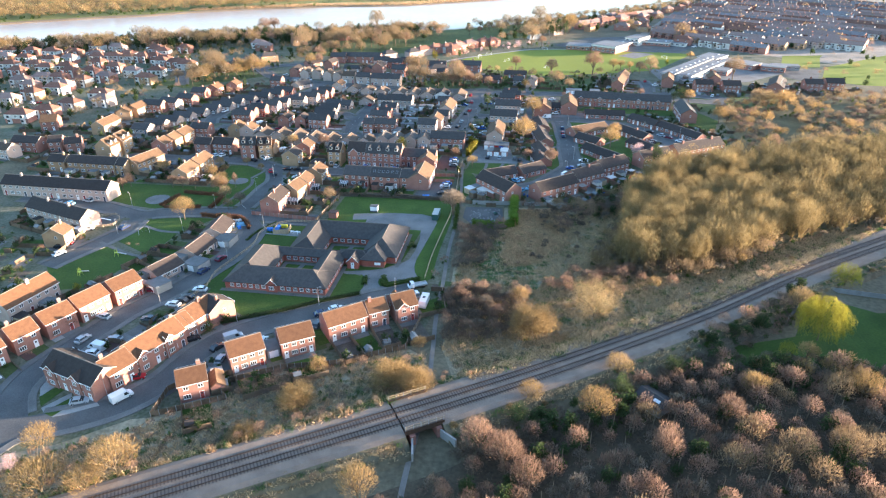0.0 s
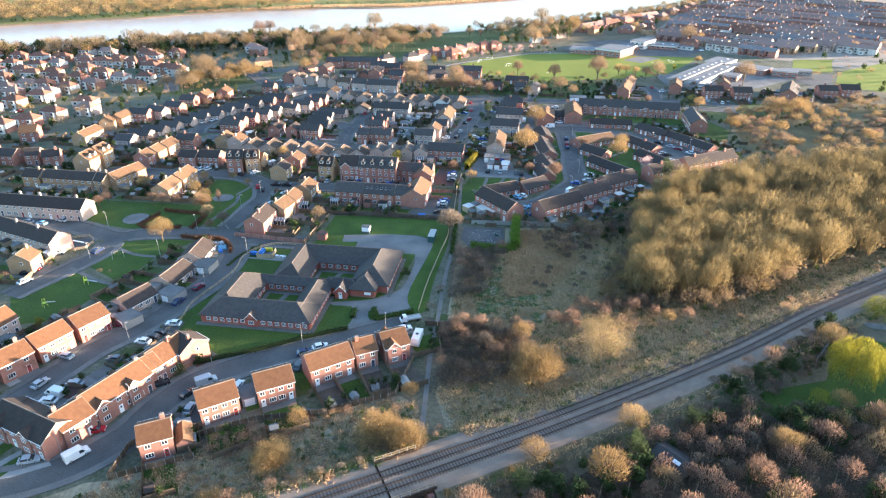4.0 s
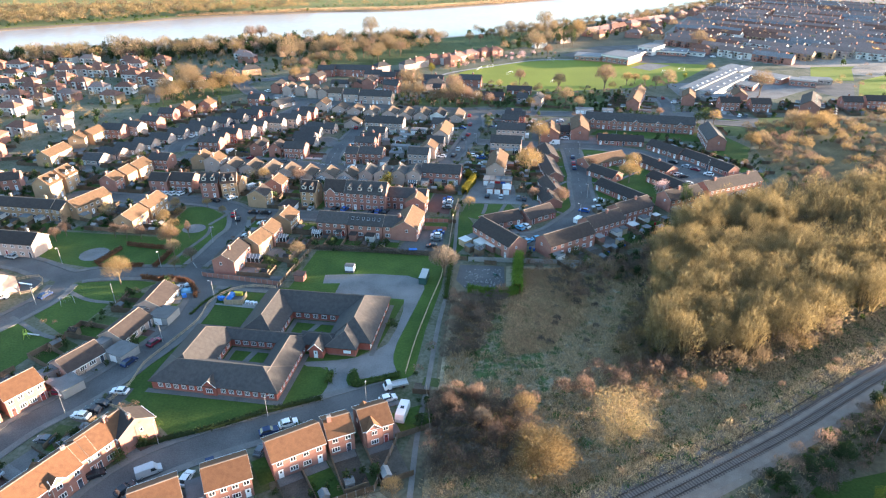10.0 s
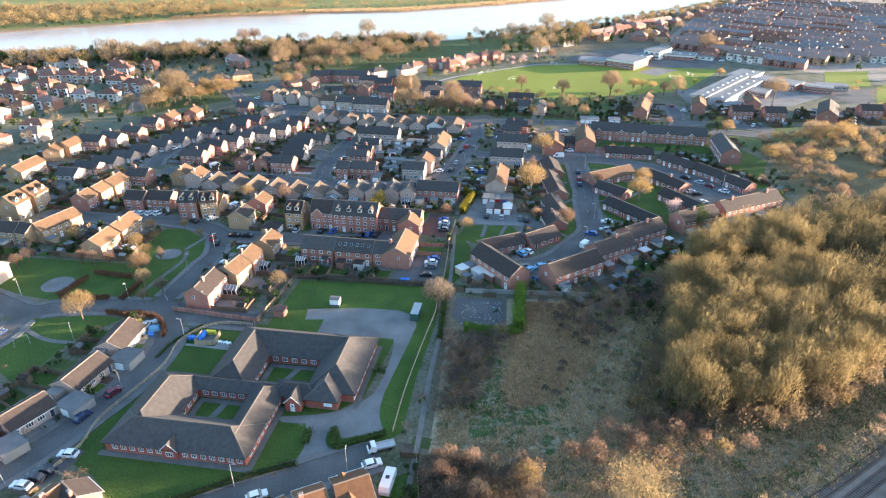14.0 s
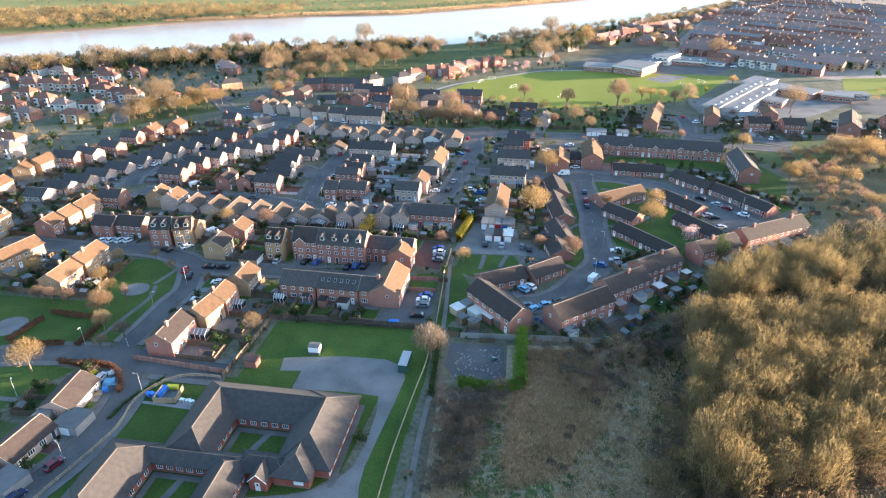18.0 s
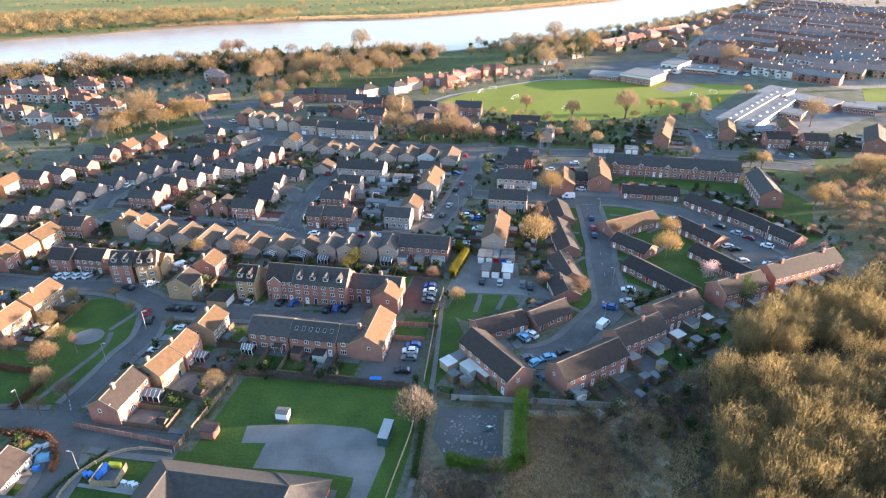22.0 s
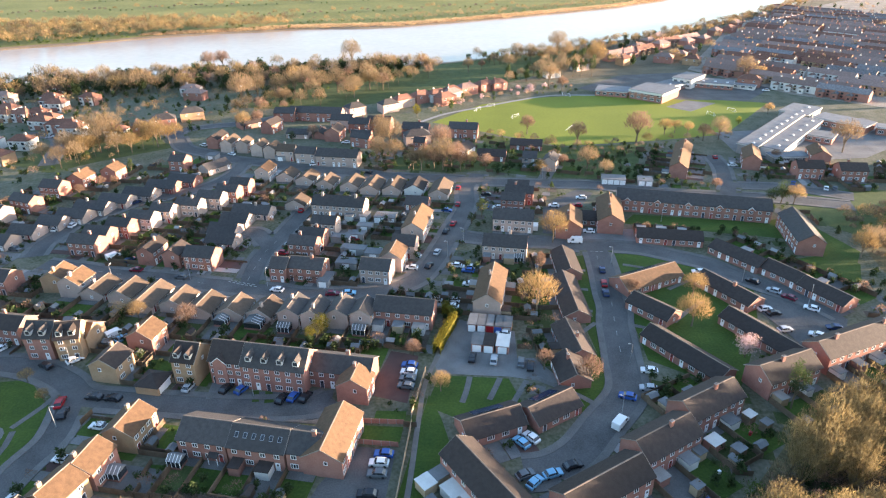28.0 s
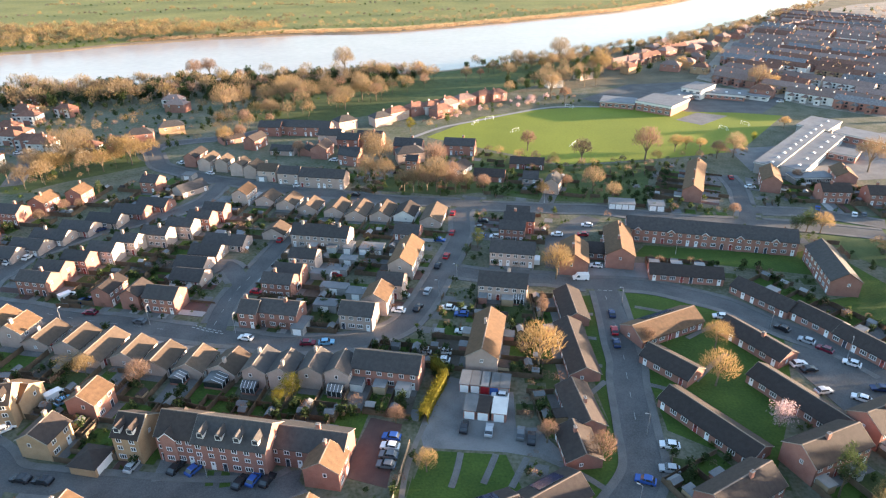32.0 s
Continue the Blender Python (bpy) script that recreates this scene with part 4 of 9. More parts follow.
house(-73.6, 450.1, 80, 8.5, 6.0, '2', 'C', 'd')
house(-66.5, 446.6, 80, 8.5, 6.0, '2', 'C', 'd')
house(-58.2, 442.3, -10, 8.5, 7.4, '2', 'C', 'd')
house(-47.9, 438.6, -10, 9.5, 7.4, '2', 'C', 's')
house(-32.4, 433.9, -10, 20.0, 8.0, 't', 'C', 's')
house(-62.0, 416.0, 80, 9.0, 6.5, '2', 'C', 'o')
house(-52.0, 414.8, 80, 8.0, 8.0, 'b', 'C', 'd')
house(-42.5, 411.3, 80, 9.5, 8.0, 'b', 'C', 'd')
house(-33.1, 406.3, 80, 9.0, 8.0, 'b', 'C', 'd')
house(-22.0, 404.2, 80, 10.5, 8.0, 'b', 'C', 'd')
house(-13.0, 401.3, 80, 12.0, 8.0, 'b', 'C', 'd')
house(-3.8, 400.6, 80, 11.5, 8.0, 'b', 'C', 'd')
house(5.3, 400.0, 80, 10.5, 8.0, 'b', 'W', 'd')
house(15.7, 396.5, 80, 14.0, 8.0, 'b', 'C', 'd')
house(-41.0, 383.5, 80, 7.5, 8.0, 'b', 'C', 'd')
house(6.8, 382.7, -10, 9.0, 8.0, 'b', 'R', 's')
house(-74.5, 510.7, -6, 12, 8, '2', 'R', 's')
house(-66.2, 512.7, -8, 12, 8, '2', 'R', 's')
house(-53.3, 510.0, -8, 24, 8, 't', 'R', 's')
house(-39.4, 495.1, -8, 12, 8, '2', 'C', 's')
house(-28.8, 487.4, -8, 11, 8, '2', 'R', 's')
house(-18.3, 489.6, -8, 13, 9, '2', 'R', 's')
house(-77.2, 488.3, 70, 11, 7, '2', 'R', 'd')
house(-60.2, 477.7, -8, 12, 7, 'b', 'C', 's')
house(-40.4, 473.7, 80, 11, 8, '2', 'R', 'd')
house(-48.5, 477.3, 80, 9, 7, 'b', 'R', 'd')
house(-25.3, 465.3, -6, 10, 7, '2', 'R', 's')
house(1.9, 476.4, -8, 14, 8, '2', 'R', 's')
house(-92.7, 497.7, 40, 12, 8, 'b', 'R', 'd')
house(1.6, 478.3, -10, 13.0, 7.4, '2', 'R', 's')
house(5.0, 453.7, -10, 5.5, 6.0, '2', 'R', 's')
house(-24.6, 461.3, -25, 10.5, 6.0, '2', 'R', 's')
house(27.1, 476.3, -10, 15.0, 8.0, 't', 'R', 's')
house(26.1, 449.5, 63, 11.5, 8.0, 'b', 'W', 'd')
house(39.6, 440.3, -10, 13.5, 8.0, 'b', 'R', 'd')
house(57.4, 436.9, -10, 6.5, 8.0, 'b', 'C', 's')
house(65.5, 426.0, 71, 9.5, 6.0, '2', 'C', 's')
house(57.8, 455.7, -10, 15.5, 8.0, 'b', 'R', 'd')
house(47.5, 393.5, -10, 8.5, 6.5, '2', 'R', 's')
house(47.4, 387.6, -10, 11.0, 6.5, '2', 'R', 's')
house(44.2, 380.2, -10, 9.0, 6.5, '2', 'R', 's')
house(42.8, 362.9, -10, 14.5, 8.0, 't', 'C', 's')
house(38.0, 341.6, -10, 14.5, 8.0, 't', 'C', 's')
house(31.3, 312.9, 80, 19.5, 8.0, 't', 'C', 'o')
house(56.8, 331.7, -89, 15.5, 7.5, 'b', 'R', 'd')
house(54.5, 311.1, -88, 22.5, 7.5, 'b', 'R', 'd')
house(96.0, 351.1, -10, 22.0, 7.5, 'b', 'R', 'd')
house(114.6, 336.4, -56, 18.0, 7.5, 'b', 'R', 'd')
house(124.0, 324.2, -59, 12.5, 7.5, 'b', 'R', 'd')
house(130.5, 312.1, -61, 14.5, 7.5, 'b', 'R', 'd')
house(80.1, 321.8, 26, 21.5, 9.0, 'b', 'R', 'o', 'solar')
house(77.3, 304.7, -50, 13.5, 7.5, 'b', 'R', 'd')
house(79.6, 283.3, -56, 23.5, 7.5, 'b', 'R', 'd')
house(102.6, 314.5, -60, 19.0, 7.5, 'b', 'R', 'd')
house(102.9, 291.1, -61, 23.5, 7.5, 'b', 'R', 'd')
house(99.2, 273.9, 23, 16.0, 8.0, 't', 'R', 'd')
house(25.8, 240.2, -56, 19.5, 8.0, 't', 'R', 'd')
house(48.2, 238.4, 31, 19.5, 8.0, 't', 'R', 'd')
house(63.2, 250.8, 31, 15.5, 8.0, 't', 'R', 'd')
house(76.7, 262.5, 30, 16.0, 8.0, 't', 'R', 'd')
house(28.0, 258.4, 22, 14.0, 8.0, 'b', 'R', 'd', 'solar')
house(41.8, 263.3, 32, 12.5, 8.0, 'b', 'R', 'd', 'solar')
house(123.1, 285.6, 23, 28.0, 8.0, 't', 'R', 'd')
house(51.5, 288.8, -83, 14.5, 7.5, 'b', 'R', 'd')
house(48.9, 276.7, -84, 10.0, 7.5, 'b', 'R', 'd')
house(-22.5, 275.6, -10, 16.0, 9.0, '3', 'R', 's', 'dormer')
house(-7.3, 275.9, -10, 16.0, 8.0, '2', 'R', 's')
house(-3.3, 269.7, 80, 6.0, 7.5, '2', 'R', 'o')
house(-32.2, 253.6, -10, 11.0, 8.5, '2', 'R', 's', 'porch')
house(-20.2, 251.3, -10, 12.4, 8.6, '2', 'R', 's', 'sky')
house(-10.6, 249.8, -10, 6.5, 8.0, '2', 'R', 's')
house(-5.6, 251.8, 80, 14.5, 8.5, '2', 'R', 'o')
house(-65.4, 278.3, 80, 7.0, 7.4, '2', 'B', 'd')
house(-61.6, 290.3, 80, 7.0, 7.4, '2', 'R', 'o')
house(-44.9, 277.9, -10, 6.0, 8.0, '3', 'B', 'd', 'dormer')
house(-34.6, 278.1, -10, 8.5, 8.5, '3', 'R', 'd', 'cross')
house(-78.5, 291.4, -10, 6.0, 7.4, '2', 'B', 'o')
house(-131.4, 295.4, 80, 6.0, 7.4, '2', 'R', 'o')
house(-129.2, 302.7, 80, 7.0, 7.4, '2', 'B', 'o')
house(-126.8, 310.9, 80, 9.5, 7.4, '2', 'B', 'o')
house(-105.2, 270.0, 80, 11.5, 7.4, '2', 'B', 'o')
house(-107.3, 257.9, 80, 10.0, 7.4, '2', 'B', 'o')
house(-110.3, 295.4, -10, 8.0, 7.4, '2', 'R', 'd')
house(-100.7, 295.0, -10, 10.0, 7.4, '2', 'R', 'd')
house(-87.1, 288.0, -1, 7.0, 7.5, '3', 'R', 's', 'dormer')
house(-79.8, 287.6, 10, 6.0, 7.5, '3', 'B', 'd', 'dormer')
house(-62.0, 227.8, 80, 12.0, 7.4, '2', 'R', 'd')
house(-56.7, 237.8, 71, 8.0, 7.4, '2', 'B', 'o')
house(-54.4, 245.4, 80, 7.5, 7.4, '2', 'R', 'o')
house(-50.7, 255.9, 80, 8.5, 7.4, '2', 'B', 'o')
house(-86.4, 176.2, 59, 10.0, 8.0, 'b', 'C', 'd')
house(-80.2, 190.0, 74, 11.5, 8.0, 'b', 'C', 'd')
house(-77.7, 205.1, 85, 11.0, 8.0, 'b', 'C', 'd')
house(-93.0, 162.5, 55, 8.5, 7.4, '2', 'R', 'o')
house(-99.0, 154.0, 58, 9.0, 7.4, '2', 'R', 'o')
house(-103.9, 145.7, 55, 8.0, 7.4, '2', 'R', 'o')
house(-109.0, 138.2, 55, 6.5, 7.4, '2', 'R', 'o')
house(-113.2, 130.8, 52, 6.5, 7.4, '2', 'R', 'o')
house(-85.2, 122.6, -26, 17.0, 8.0, '2', 'R', 'd', 'cross')
house(-78.2, 123.9, 57, 7.0, 8.0, '2', 'R', 'o')
house(-73.1, 133.3, 60, 15.5, 8.0, 't', 'R', 'o', 'cross')
house(-69.0, 141.2, 55, 5.5, 7.0, '2', 'R', 'o')
house(-66.2, 146.7, 60, 10.0, 8.0, '2', 'R', 'o')
house(-61.4, 149.9, -37, 5.5, 8.0, '2', 'R', 'd')
house(-57.7, 119.2, 22, 6.5, 7.0, '2', 'R', 'o')
house(-48.4, 130.6, 28, 8.5, 7.5, '2', 'R', 'o')
house(-36.8, 136.2, 24, 8.5, 7.5, '2', 'R', 'o')
house(-25.2, 144.0, 29, 11.0, 7.5, '2', 'R', 'o')
house(-16.9, 148.7, 23, 5.5, 7.0, '2', 'R', 'o')
house(-9.6, 151.5, 23, 6.5, 8.0, '2', 'R', 'o', 'cross')
house(-138.1, 216.1, -26, 29.5, 8.0, 't', 'C', 'd')
house(-129.9, 197.4, 88, 6.0, 7.4, '2', 'B', 'o')
house(-118.3, 156.7, 67, 16.0, 8.0, 't', 'C', 'o')
house(-152.4, 241.9, -10, 47.0, 8.0, 't', 'C', 'd')
house(-167.3, 272.0, -10, 8.0, 7.4, '2', 'B', 'd')
house(-150.6, 269.1, -10, 23.0, 7.4, '2', 'B', 'd')
house(-136.8, 266.7, -21, 6.0, 7.4, '2', 'B', 'd')
house(-130.3, 272.6, 65, 15.5, 7.4, '2', 'B', 'o')
house(-152.9, 286.4, 80, 7.0, 8.0, '3', 'B', 'o', 'dormer')
house(-151.1, 295.5, 80, 7.5, 8.0, '3', 'B', 'o', 'dormer')
house(-183.7, 299.5, 11, 6.0, 7.4, '2', 'R', 'd')
house(-174.3, 297.4, 20, 7.0, 7.4, '2', 'R', 'd')
house(112.0, 375.6, -13.5, 55.5, 9.0, 't', 'R', 's', 'gables')
house(141.4, 350.8, 80.5, 23.5, 8.6, 't', 'R', 's')
house(62.4, 359.7, 80, 14.5, 9.0, '2', 'R', 'o')
house(71.2, 367.4, -10, 12.0, 8.0, 'b', 'R', 'd')
house(78.8, 367.5, 80, 21.5, 9.0, '2', 'R', 'o')
house(125.4, 428.4, 68, 35.5, 7.5, 't', 'R', 'o')
house(157.5, 429.1, 70, 16.0, 7.5, 't', 'R', 'o')
house(189.3, 431.7, 75, 12.5, 8.0, '2', 'R', 'o')
house(175.5, 413.5, -6, 11.0, 8.0, '2', 'R', 'd')
house(192.0, 410.0, -6, 11.0, 8.0, '2', 'R', 'd')
house(-154.1, 328.5, -10, 9.0, 8.0, 'b', 'C', 's')
house(-149.9, 336.5, -10, 11.5, 8.0, 'b', 'C', 's')
house(-145.3, 343.6, -10, 11.5, 8.0, 'b', 'C', 's')
house(-140.2, 351.1, -10, 10.5, 8.0, 'b', 'C', 's')
house(-135.2, 359.0, -10, 10.5, 8.0, 'b', 'C', 's')
house(-170.3, 360.5, 80, 10.5, 7.4, '2', 'B', 'o')
house(-174.1, 353.1, -78, 8.0, 7.4, '2', 'B', 'o')
house(-162.7, 367.8, -10, 11.5, 7.4, '2', 'R', 's')
house(-196.9, 299.3, -10, 14.0, 7.4, '2', 'R', 'd')
house(-202.1, 289.2, -19, 9.5, 7.4, '2', 'C', 'd')
house(-173.8, 330.1, 80, 14.5, 7.4, '2', 'B', 'o')
house(-205.5, 335.0, 12, 8.0, 9.0, '2', 'R', 'o')
house(-155.4, 373.4, -23, 12.0, 6.5, '2', 'C', 's')
house(-149.0, 382.8, -21, 11.0, 6.5, '2', 'R', 's')
house(-120.0, 320.9, -10, 9.0, 7.4, '2', 'R', 's')

# ---- the care home: two ranges of hipped roofs round two courtyards ----
care = thing("care_home", pose(-64.2, 166.9, 0, 0, 0, -9.2), "single-storey red brick care home with dark hipped roofs round two courtyards", "building")


def hipped(u0, u1, v0, v1, lift, pitch=0.62):
    """A range of the home: brick walls, hipped tiled roof, dark fascia boards."""
    eave, e = 2.6 + lift, 0.5
    a = min(u1 - u0, v1 - v0) / 2 + e
    top = eave + a * pitch
    U0, U1, V0, V1 = u0 - e, u1 + e, v0 - e, v1 + e
    ridge = [(U0 + a, V0 + a), (U1 - a, V0 + a)] if u1 - u0 > v1 - v0 else [(U0 + a, V0 + a), (U0 + a, V1 - a)]
    (r0, r1) = [(*p, top) for p in ridge]
    s = Shape(roof_slate)
    v = [(U0, V0, eave), (U1, V0, eave), (U1, V1, eave), (U0, V1, eave), r0, r1]
    f = [(0, 1, 5, 4), (1, 2, 5), (2, 3, 4, 5), (3, 0, 4)] if u1 - u0 > v1 - v0 else [(0, 1, 4), (1, 2, 5, 4), (2, 3, 5), (3, 0, 4, 5)]
    s.add(v, f + [(3, 2, 1, 0)])
    part("roof", s, care)
    i = 0.02 + lift
    part("wall", Shape(brick_deep, brick_red).box(u0 + i, u1 - i, v0 + i, v1 - i, 0.45, eave).box(u0 + i - 0.015, u1 - i + 0.015, v0 + i - 0.015, v1 - i + 0.015, -0.3, 0.45, 1), care)
    rs = Shape(ridge_dark).tube(r0, r1, 0.13, 0.13, 6)
    for k, q in ((0, r0), (1, r1 if u1 - u0 > v1 - v0 else r0), (2, r1), (3, r0 if u1 - u0 > v1 - v0 else r1)):
        rs.tube(v[k], q, 0.09, 0.09, 5)
    part("ridge_tiles", rs, care)
    part("fascia", Shape(brown_board).box(U0 + 0.02, U1 - 0.02, V0 + 0.02, V1 - 0.02, eave - 0.16, eave - 0.01), care)


CARE = [(0, 31.6, 0, 9.6), (24.6, 31.6, 0.2, 22.4), (0.1, 11.4, 0.3, 23.4), (8, 31.4, 18.9, 23.2), (12.2, 22.8, 20.5, 43.9), (12.4, 48.2, 33.7, 44.1), (37.2, 48.3, 22.2, 44.3), (29.5, 40, 19.4, 24.4), (37.6, 45.2, 19.0, 31)]
for lift, box in enumerate(CARE):
    hipped(*box, lift * 0.012)
for u in range(2, 31, 2):
    if u not in (14, 16):
        part("window", window_mesh(1.2, 1.2, 2), care, pose(u + 0.3, 0, 0.8))
for v in range(2, 19, 2):
    part("window", window_mesh(1.0, 1.2, 1), care, pose(31.6, v + 0.5, 0.8, 0, 0, 90))
for v in range(23, 44, 3):
    part("window", window_mesh(1.4, 1.2, 1), care, pose(48.25, v, 0.8, 0, 0, 90))
for u in (24.5, 27, 29.5, 32, 34.5):
    part("window", window_mesh(1.4, 1.2, 2), care, pose(u, 33.75, 0.8))
for u in (13.2, 15.4, 17.6, 19.8, 22):
    part("window", window_mesh(1.4, 1.2, 2), care, pose(u, 18.95, 0.8))
for v in (12, 14.5, 17):
    part("window", window_mesh(1.2, 1.2, 1), care, pose(11.4, v, 0.8, 0, 0, 90))
for v in (26, 28.5, 31):
    part("window", window_mesh(1.2, 1.2, 1), care, pose(22.8, v, 0.8, 0, 0, 90))
part("front_gable", cross_gable(3.4, 2.7, 1.7, 0.4, brick_deep, roof_slate), care, pose(15, 0, 0))
part("window", window_mesh(1.6, 1.2, 2), care, pose(15, -0.42, 0.8))
part("front_gable", cross_gable(3.6, 2.6, 1.8, 2.2, brick_deep, roof_slate), care, pose(35.2, 19.4, 0))
part("entrance_door", door_mesh(0), care, pose(35.2, 17.18, 0.1))
part("signboard", Shape(white_paint).box(-1, 1, -0.05, 0.05, 0, 0.9), care, pose(43, 18.95, 1.0))
for u0, u1, v0, v1 in ((11.8, 24.2, 9.9, 18.6), (23.2, 36.8, 24.6, 33.4)):
    cs = Shape(lawn, paving)
    cs.box(u0, u1, v0, v1, 0.02, 0.07)
    cs.prism([(u0 + 4.4, v0), (u0 + 6.0, v0), (u1 - 4.6, v1), (u1 - 6.2, v1)], 0.03, 0.09, "z", 1)
    cs.box(u0, u1, v0, v0 + 1.2, 0.03, 0.094, 1).box(u0, u1, v1 - 1.4, v1, 0.03, 0.094, 1).box(u0, u0 + 1.4, v0 + 1.2, v1 - 1.4, 0.03, 0.094, 1)
    part("courtyard", cs, care, None, "courtyard lawn with paved paths")
part("pavement_edge", Shape(paving).box(-1.2, 33.0, -1.5, -0.05, -0.1, 0.06), care)
part("pavement_edge", Shape(paving).box(31.66, 33.0, -0.05, 18.4, -0.1, 0.061), care)
part("pavement_edge", Shape(paving).box(48.36, 49.6, 20, 44.5, -0.1, 0.06), care)

# ---- trees ----
def blades(rng, base, way, length, width):
    """Thin tapering slips: arrays of places, directions, lengths and widths become one mesh's triangles."""
    n = len(base)
    side = np.cross(way, rng.normal(size=(n, 3)))
    side /= np.linalg.norm(side, axis=1)[:, None] + 1e-9
    tip = base + way * length[:, None]
    v = np.stack([base - side * width[:, None], base + side * width[:, None], tip], 1)
    return v.reshape(-1, 3)


def tri_mesh(name, v, mat):
    me = bpy.data.meshes.new(name)
    n = len(v) // 3
    me.vertices.add(len(v))
    me.vertices.foreach_set("co", np.asarray(v, dtype=np.float32).ravel())
    me.loops.add(len(v))
    me.loops.foreach_set("vertex_index", np.arange(len(v), dtype=np.int32))
    me.polygons.add(n)
    me.polygons.foreach_set("loop_start", np.arange(0, len(v), 3, dtype=np.int32))
    me.polygons.foreach_set("loop_total", np.full(n, 3, dtype=np.int32))
    me.update()
    me.materials.append(mat)
    return me


def bare_crown(seed, h, r, count=900, low=0.3, thick=0.05, up=0.35):
    """Twigs of a bare tree: they fan out and up from the fork to an uneven dome."""
    rng = np.random.default_rng(seed)
    lobes = rng.normal(size=(24, 3))
    lobes[:, 2] = np.abs(lobes[:, 2]) * 1.1 - 0.3
    lobes /= np.linalg.norm(lobes, axis=1)[:, None]
    d = rng.normal(size=(count, 3))
    d[:, 2] = np.abs(d[:, 2]) * 1.05 - 0.28
    d /= np.linalg.norm(d, axis=1)[:, None]
    near = (d @ lobes.T).max(axis=1)
    reach = 0.54 + 0.5 * np.clip((near - 0.66) / 0.34, 0, 1) * rng.uniform(0.75, 1.0, count)
    depth = rng.beta(3.2, 1.25, count) * 0.9
    mid = np.array([0, 0, h * (low + (1 - low) * 0.42)])
    ext = np.array([r, r, h * (1 - low) * 0.58])
    base = mid + d * ext * (reach * depth)[:, None]
    spread = base - np.array([0, 0, h * low * 0.8])
    spread /= np.linalg.norm(spread, axis=1)[:, None] + 1e-9
    way = rng.normal(size=(count, 3)) * 0.24 + spread + np.array([0, 0, up * 0.6])
    way /= np.linalg.norm(way, axis=1)[:, None]
    return blades(rng, base, way, rng.uniform(0.09, 0.25, count) * r, rng.uniform(0.5, 1.2, count) * thick)


def brush_crown(seed, h, r, count=1200, thick=0.045):
    """A tall bare crown: long limbs rise from a low fork to a domed top, with twigs that lie along them."""
    rng = np.random.default_rng(seed)
    nb = 44
    ang, rho = rng.uniform(0, 6.283, nb), np.sqrt(rng.uniform(0.02, 1, nb)) * r
    tip = np.column_stack([np.cos(ang) * rho, np.sin(ang) * rho, h * (1 - 0.42 * (rho / r) ** 2) * rng.uniform(0.9, 1.02, nb)])
    root = np.column_stack([tip[:, 0] * 0.12, tip[:, 1] * 0.12, h * rng.uniform(0.08, 0.22, nb)])
    bend = root + (tip - root) * 0.45 + np.column_stack([tip[:, 0], tip[:, 1], np.zeros(nb)]) * 0.16

    def along(k, t):
        a, b, c = root[k], bend[k], tip[k]
        t = t[:, None]
        return a * (1 - t) ** 2 + b * 2 * t * (1 - t) + c * t ** 2
    ks, ts = np.repeat(np.arange(nb), 4), np.tile(np.array([0.0, 0.22, 0.45, 0.68]), nb)
    p, q = along(ks, ts), along(ks, ts + 0.34)
    d = q - p
    ln = np.linalg.norm(d, axis=1)
    limb = blades(rng, p, d / ln[:, None], ln, np.repeat(0.075, nb * 4) * (1.15 - ts))
    k, t = rng.integers(0, nb, count), rng.beta(3.4, 1.1, count)
    p, q = along(k, t), along(k, np.minimum(t + 0.05, 1.05))
    d = (q - p) / (np.linalg.norm(q - p, axis=1)[:, None] + 1e-9)
    off = rng.normal(size=(count, 3)) * np.array([1, 1, 0.5])
    way = d * 0.7 + off * 0.6 + np.array([0, 0, 0.25])
    way /= np.linalg.norm(way, axis=1)[:, None]
    twig = blades(rng, p + off * 0.05 * r, way, rng.uniform(0.035, 0.085, count) * h, rng.uniform(0.5, 1.2, count) * thick)
    return np.concatenate([limb, twig])


def leaf_crown(seed, h, r, count=1200, low=0.1, size=0.22, narrow=1.0):
    """Leaves in clumps over an uneven rounded outline."""
    rng = np.random.default_rng(seed)
    d = rng.normal(size=(48, 3))
    d /= np.linalg.norm(d, axis=1)[:, None]
    c = np.array([0, 0, h * (low + (1 - low) / 2)]) + d * np.array([r * narrow, r * narrow, h * (1 - low) / 2]) * rng.uniform(0.3, 0.8, (48, 1))
    pick = rng.integers(0, 48, count)
    off = rng.normal(size=(count, 3))
    off /= np.linalg.norm(off, axis=1)[:, None]
    base = c[pick] + off * r * rng.uniform(0.1, 0.3, (count, 1))
    way = rng.normal(size=(count, 3)) * 0.7 + off
    way /= np.linalg.norm(way, axis=1)[:, None]
    return blades(rng, base, way, rng.uniform(0.8, 1.7, count) * size, rng.uniform(0.4, 0.8, count) * size)


